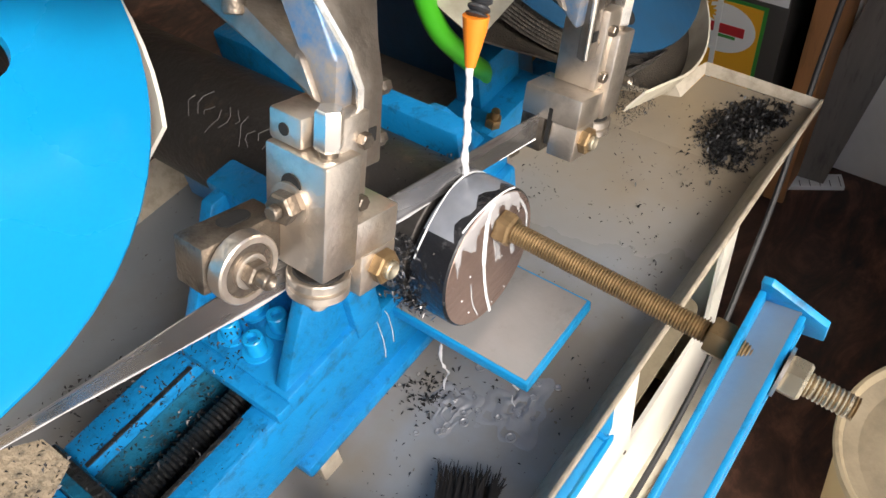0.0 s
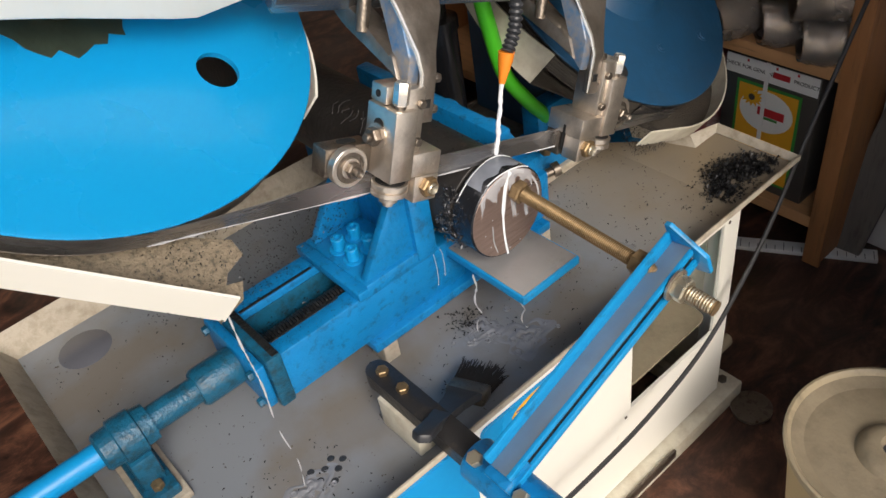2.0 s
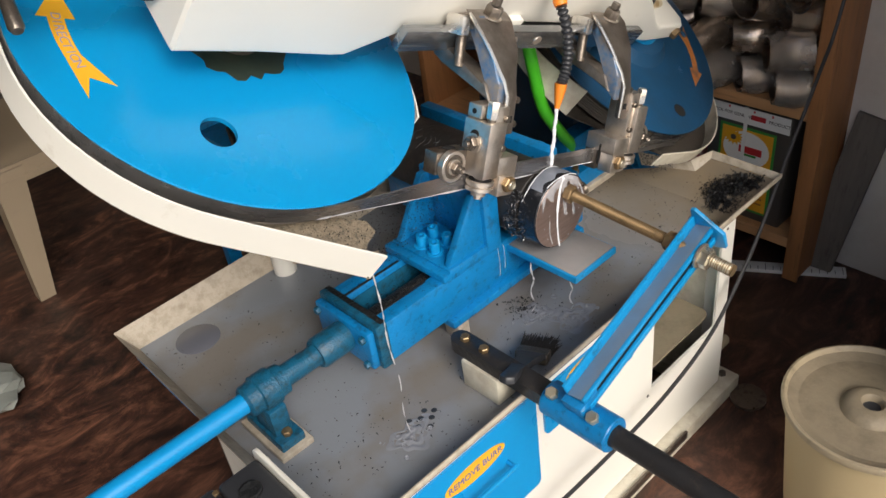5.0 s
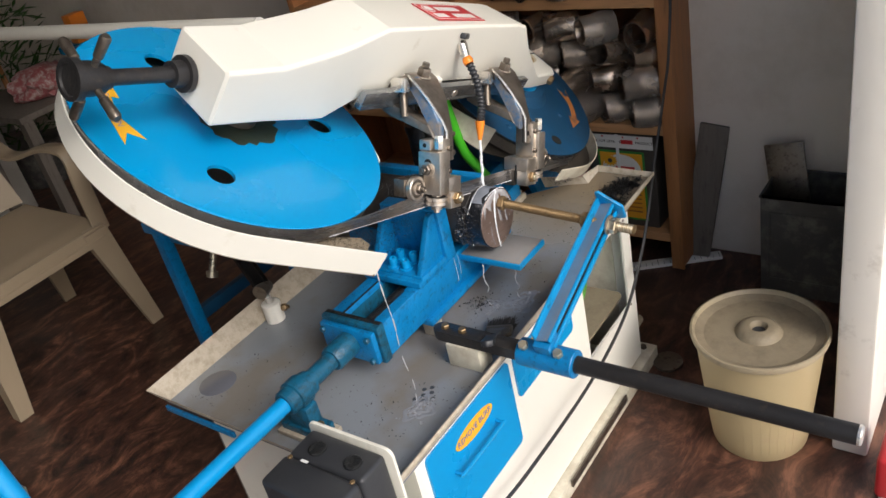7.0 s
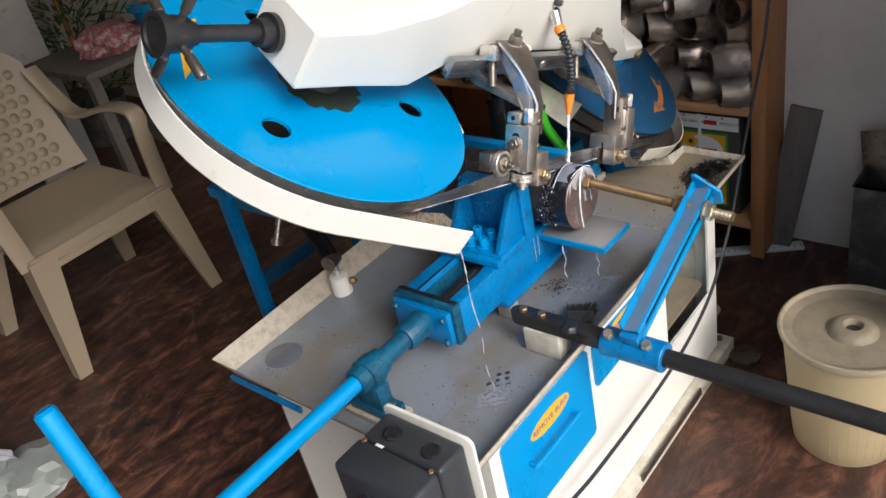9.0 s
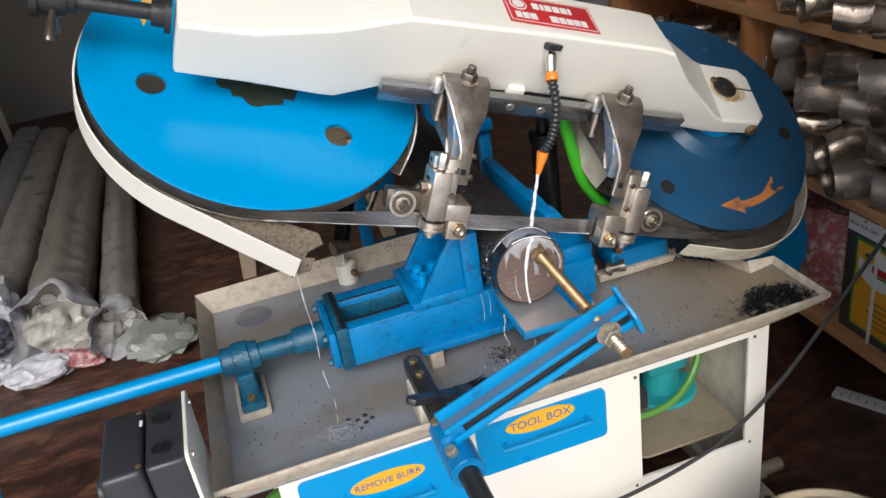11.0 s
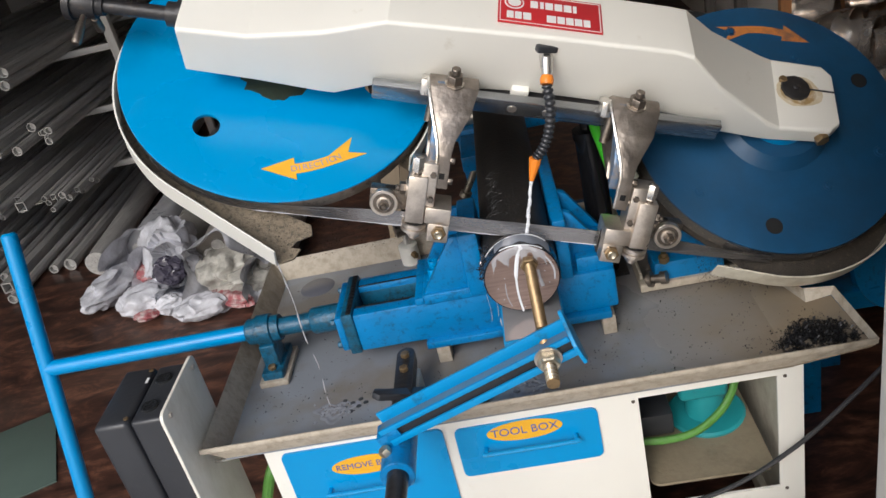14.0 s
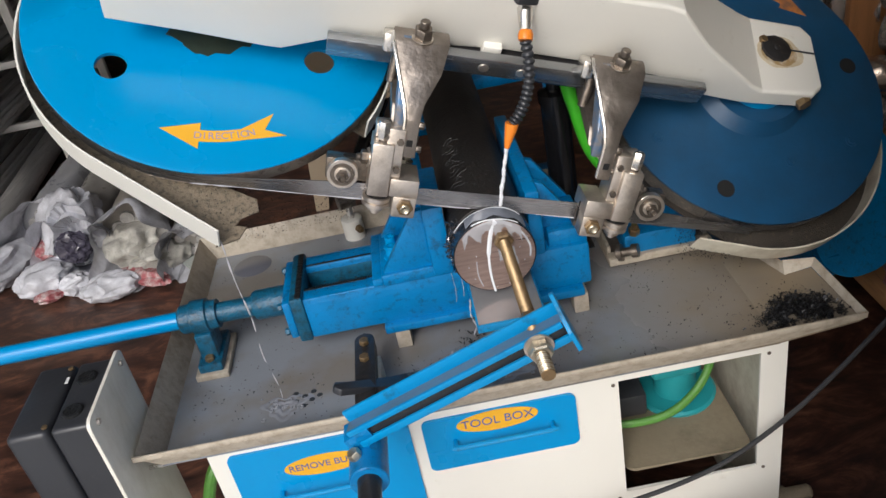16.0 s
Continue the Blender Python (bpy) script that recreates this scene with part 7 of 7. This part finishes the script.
        v.co = Vector((-0.80 + v.co.x * 0.12 * s, 1.27 + v.co.y * 0.13 * s, max(0.002, 0.04 + v.co.z * 0.05 * s)))
    solid("plastic_bag", bm, FILM_G, "crumpled grey plastic sheet on the floor", "bag", smooth=25)


bags_and_bundles()


def stock_rack():
    r = thing("stock_rack", "grey steel cantilever rack for long stock", "rack")
    for y in (2.45, 3.25, 4.05):
        for x in (-1.665, -2.75):
            part("upright", box((x - 0.02, y - 0.02, 0.0), (x + 0.02, y + 0.02, 1.9), 0.002), GREYPOST, r)
        for z in (0.30, 0.58, 0.86, 1.20):
            part("cross_arm", box((-2.85, y - 0.0155, z - 0.03), (-1.686, y + 0.0155, z), 0.002), GREYPOST, r)
    for y in (2.47, 3.27):
        for z in (0.42, 0.74, 1.06):
            part("rung", box((-1.680, y, z), (-1.650, y + 0.76, z + 0.03), 0.002), GREYPOST, r)
    rnd = random.Random(14)
    def tube_stock(x, z, y0, w, sort, label):
        t = 0.12 * w
        if sort == 0:
            bm = lathe((x, y0, z), (0, 1, 0), [(0.02, w * 0.36), (0, w * 0.38), (0, w * 0.5), (2.3, w * 0.5)], 10)
        elif sort == 1:
            bm = bmesh.new()
            for a, b in (((-0.5, -0.5), (0.5, -0.38)), ((-0.5, 0.38), (0.5, 0.5)), ((-0.5, -0.38), (-0.38, 0.38)), ((0.38, -0.38), (0.5, 0.38))):
                box((x + a[0] * w, y0, z + a[1] * w), (x + b[0] * w, y0 + 2.3, z + b[1] * w), bm=bm)
        else:
            bm = bmesh.new()
            box((x - 0.5 * w, y0, z - 0.5 * w), (x + 0.5 * w, y0 + 2.3, z - 0.38 * w), bm=bm)
            box((x - 0.5 * w, y0, z - 0.38 * w), (x - 0.38 * w, y0 + 2.3, z + 0.5 * w), bm=bm)
        return solid("stock_length", bm, STOCK, label, "steel stock", "stock lengths on the rack")
    names = ("long thin steel tube on the rack", "long square steel tube on the rack", "long angle iron on the rack")
    for z in (0.30, 0.58, 0.86, 1.20):
        x = -2.82
        while x < -1.86:
            w = rnd.choice((0.025, 0.03, 0.035, 0.045))
            s = rnd.choice((0, 0, 1, 2))
            for lay in range(2):
                tube_stock(x + w / 2 + rnd.uniform(-0.004, 0.004), z + w / 2 + lay * w, 1.95 + rnd.uniform(-0.12, 0.22), w * 0.98, s, names[s])
            x += w + 0.004
    for k in range(9):
        w = rnd.choice((0.05, 0.06, 0.045))
        tube_stock(-2.70 + k * 0.085, w / 2 + 0.002, 1.75 + rnd.uniform(-0.15, 0.2), w, rnd.choice((0, 1)), "long steel length lying on the floor")
    solid("round_stock", cyl((-1.83, 1.80, 0.057), (-1.95, 3.9, 0.057), 0.055, seg=24), STOCK, "thick solid steel round lying on the floor", "steel bar")
    bm = bmesh.new()
    rows = []
    for i in range(9):
        rows.append([bm.verts.new((-1.63 + 0.02 * math.sin(j * 1.1 + i), 2.62 + 0.024 * j, 0.86 - 0.045 * i + 0.012 * math.sin(j * 0.9))) for j in range(9)])
    for i in range(8):
        for j in range(8):
            bm.faces.new((rows[i][j], rows[i][j + 1], rows[i + 1][j + 1], rows[i + 1][j]))
    bmesh.ops.solidify(bm, geom=bm.faces[:], thickness=0.012)
    solid("rag", bm, RAG, "grey-brown rag hung on the rack frame", "rag", smooth=60)


stock_rack()


def back_corner():
    t = thing("work_table", "dark low table at the back of the workshop", "table")
    part("tabletop", box((0.42, 2.62, 0.60), (1.28, 3.25, 0.63), 0.004), GREYWOOD_SHADE, t)
    for x in (0.46, 1.24):
        for y in (2.66, 3.21):
            part("leg", box((x - 0.025, y - 0.025, 0), (x + 0.025, y + 0.025, 0.60)), GREYWOOD_SHADE, t)
    bm = bmesh.new()
    bmesh.ops.create_icosphere(bm, subdivisions=3, radius=1.0)
    for v in bm.verts:
        s = 1 + 0.5 * noise.noise(v.co * 2.6)
        v.co = Vector((0.70 + v.co.x * 0.15 * s, 2.80 + v.co.y * 0.11 * s, max(0.632, 0.68 + v.co.z * 0.085 * s)))
    solid("cloth", bm, FILM_R, "crumpled red and white printed cloth on the table", "cloth", smooth=60)
    solid("grey_panel", box((0.30, 3.28, 0.0), (0.60, 3.31, 1.10), 0.003), GREYPOST, "grey upright panel leaning at the back", "panel")
    p = thing("potted_plant", "tall dense green plant in a dark pot", "plant")
    part("pot", lathe((0.85, 3.55, 0), (0, 0, 1), [(0, 0.12), (0.25, 0.16), (0.25, 0.14)], 20), TINB, p)
    part("stem", tube([(0.85, 3.55, 0.2), (0.86, 3.54, 0.7), (0.84, 3.55, 1.2)], [0.02, 0.015, 0.008], 8), WOOD, p)
    bm = bmesh.new()
    rnd = random.Random(9)
    for k in range(900):
        a, z = rnd.uniform(0, 6.28), rnd.uniform(0.25, 1.35)
        r = rnd.uniform(0.02, 0.30)
        q = Vector((0.85 + r * math.cos(a), 3.55 + r * math.sin(a) * 0.7, z))
        d = Vector((math.cos(a + rnd.uniform(-1, 1)), math.sin(a), rnd.uniform(-0.4, 1.2))).normalized() * rnd.uniform(0.06, 0.14)
        s = d.cross(Vector((0.3, 0.5, 0.8))).normalized() * 0.010
        v = [bm.verts.new(x) for x in (q, q + d * 0.5 + s, q + d, q + d * 0.5 - s)]
        bm.faces.new(v)
    part("leaves", bm, LEAF, p)
    u = thing("blue_tub", "blue lidded tub with an orange box on it", "tub")
    part("tub", lathe((1.05, 2.95, 0.63), (0, 0, 1), [(0, 0.09), (0.10, 0.11), (0.10, 0.13), (0.125, 0.13), (0.13, 0.11)], 24), BLUE_PIPE, u)
    part("orange_box", box((1.0, 2.91, 0.76), (1.09, 2.98, 0.90), 0.006), ORANGE, u)
    back = HEAD.inverted()
    part("support_tube", cyl(back @ Vector((0.114, 0.52, 1.14)), back @ Vector((0.055, 2.05, 1.14)), 0.021, seg=18), CREAM, head, "long white tube behind the beam")


back_corner()


# ---- movement ----
def motions():
    rate = -187.2
    ts = [k * 0.25 for k in range(65)]
    for ob, a14 in ((wheel_left, -66.8), (wheel_right, 113.0)):
        base = ob.matrix_basis.copy()
        walk(ob, [(t, base @ pose(0, 0, 0, 0, 0, a14 + rate * (t - 14))) for t in ts])
    for ob, sp in ((jet, 300), (drip, 280), (fall, 260), (fall2, -270)):
        base = ob.matrix_basis.copy()
        walk(ob, [(t, base @ pose(0, 0, 0, 0, 0, sp * t)) for t in ts])


motions()
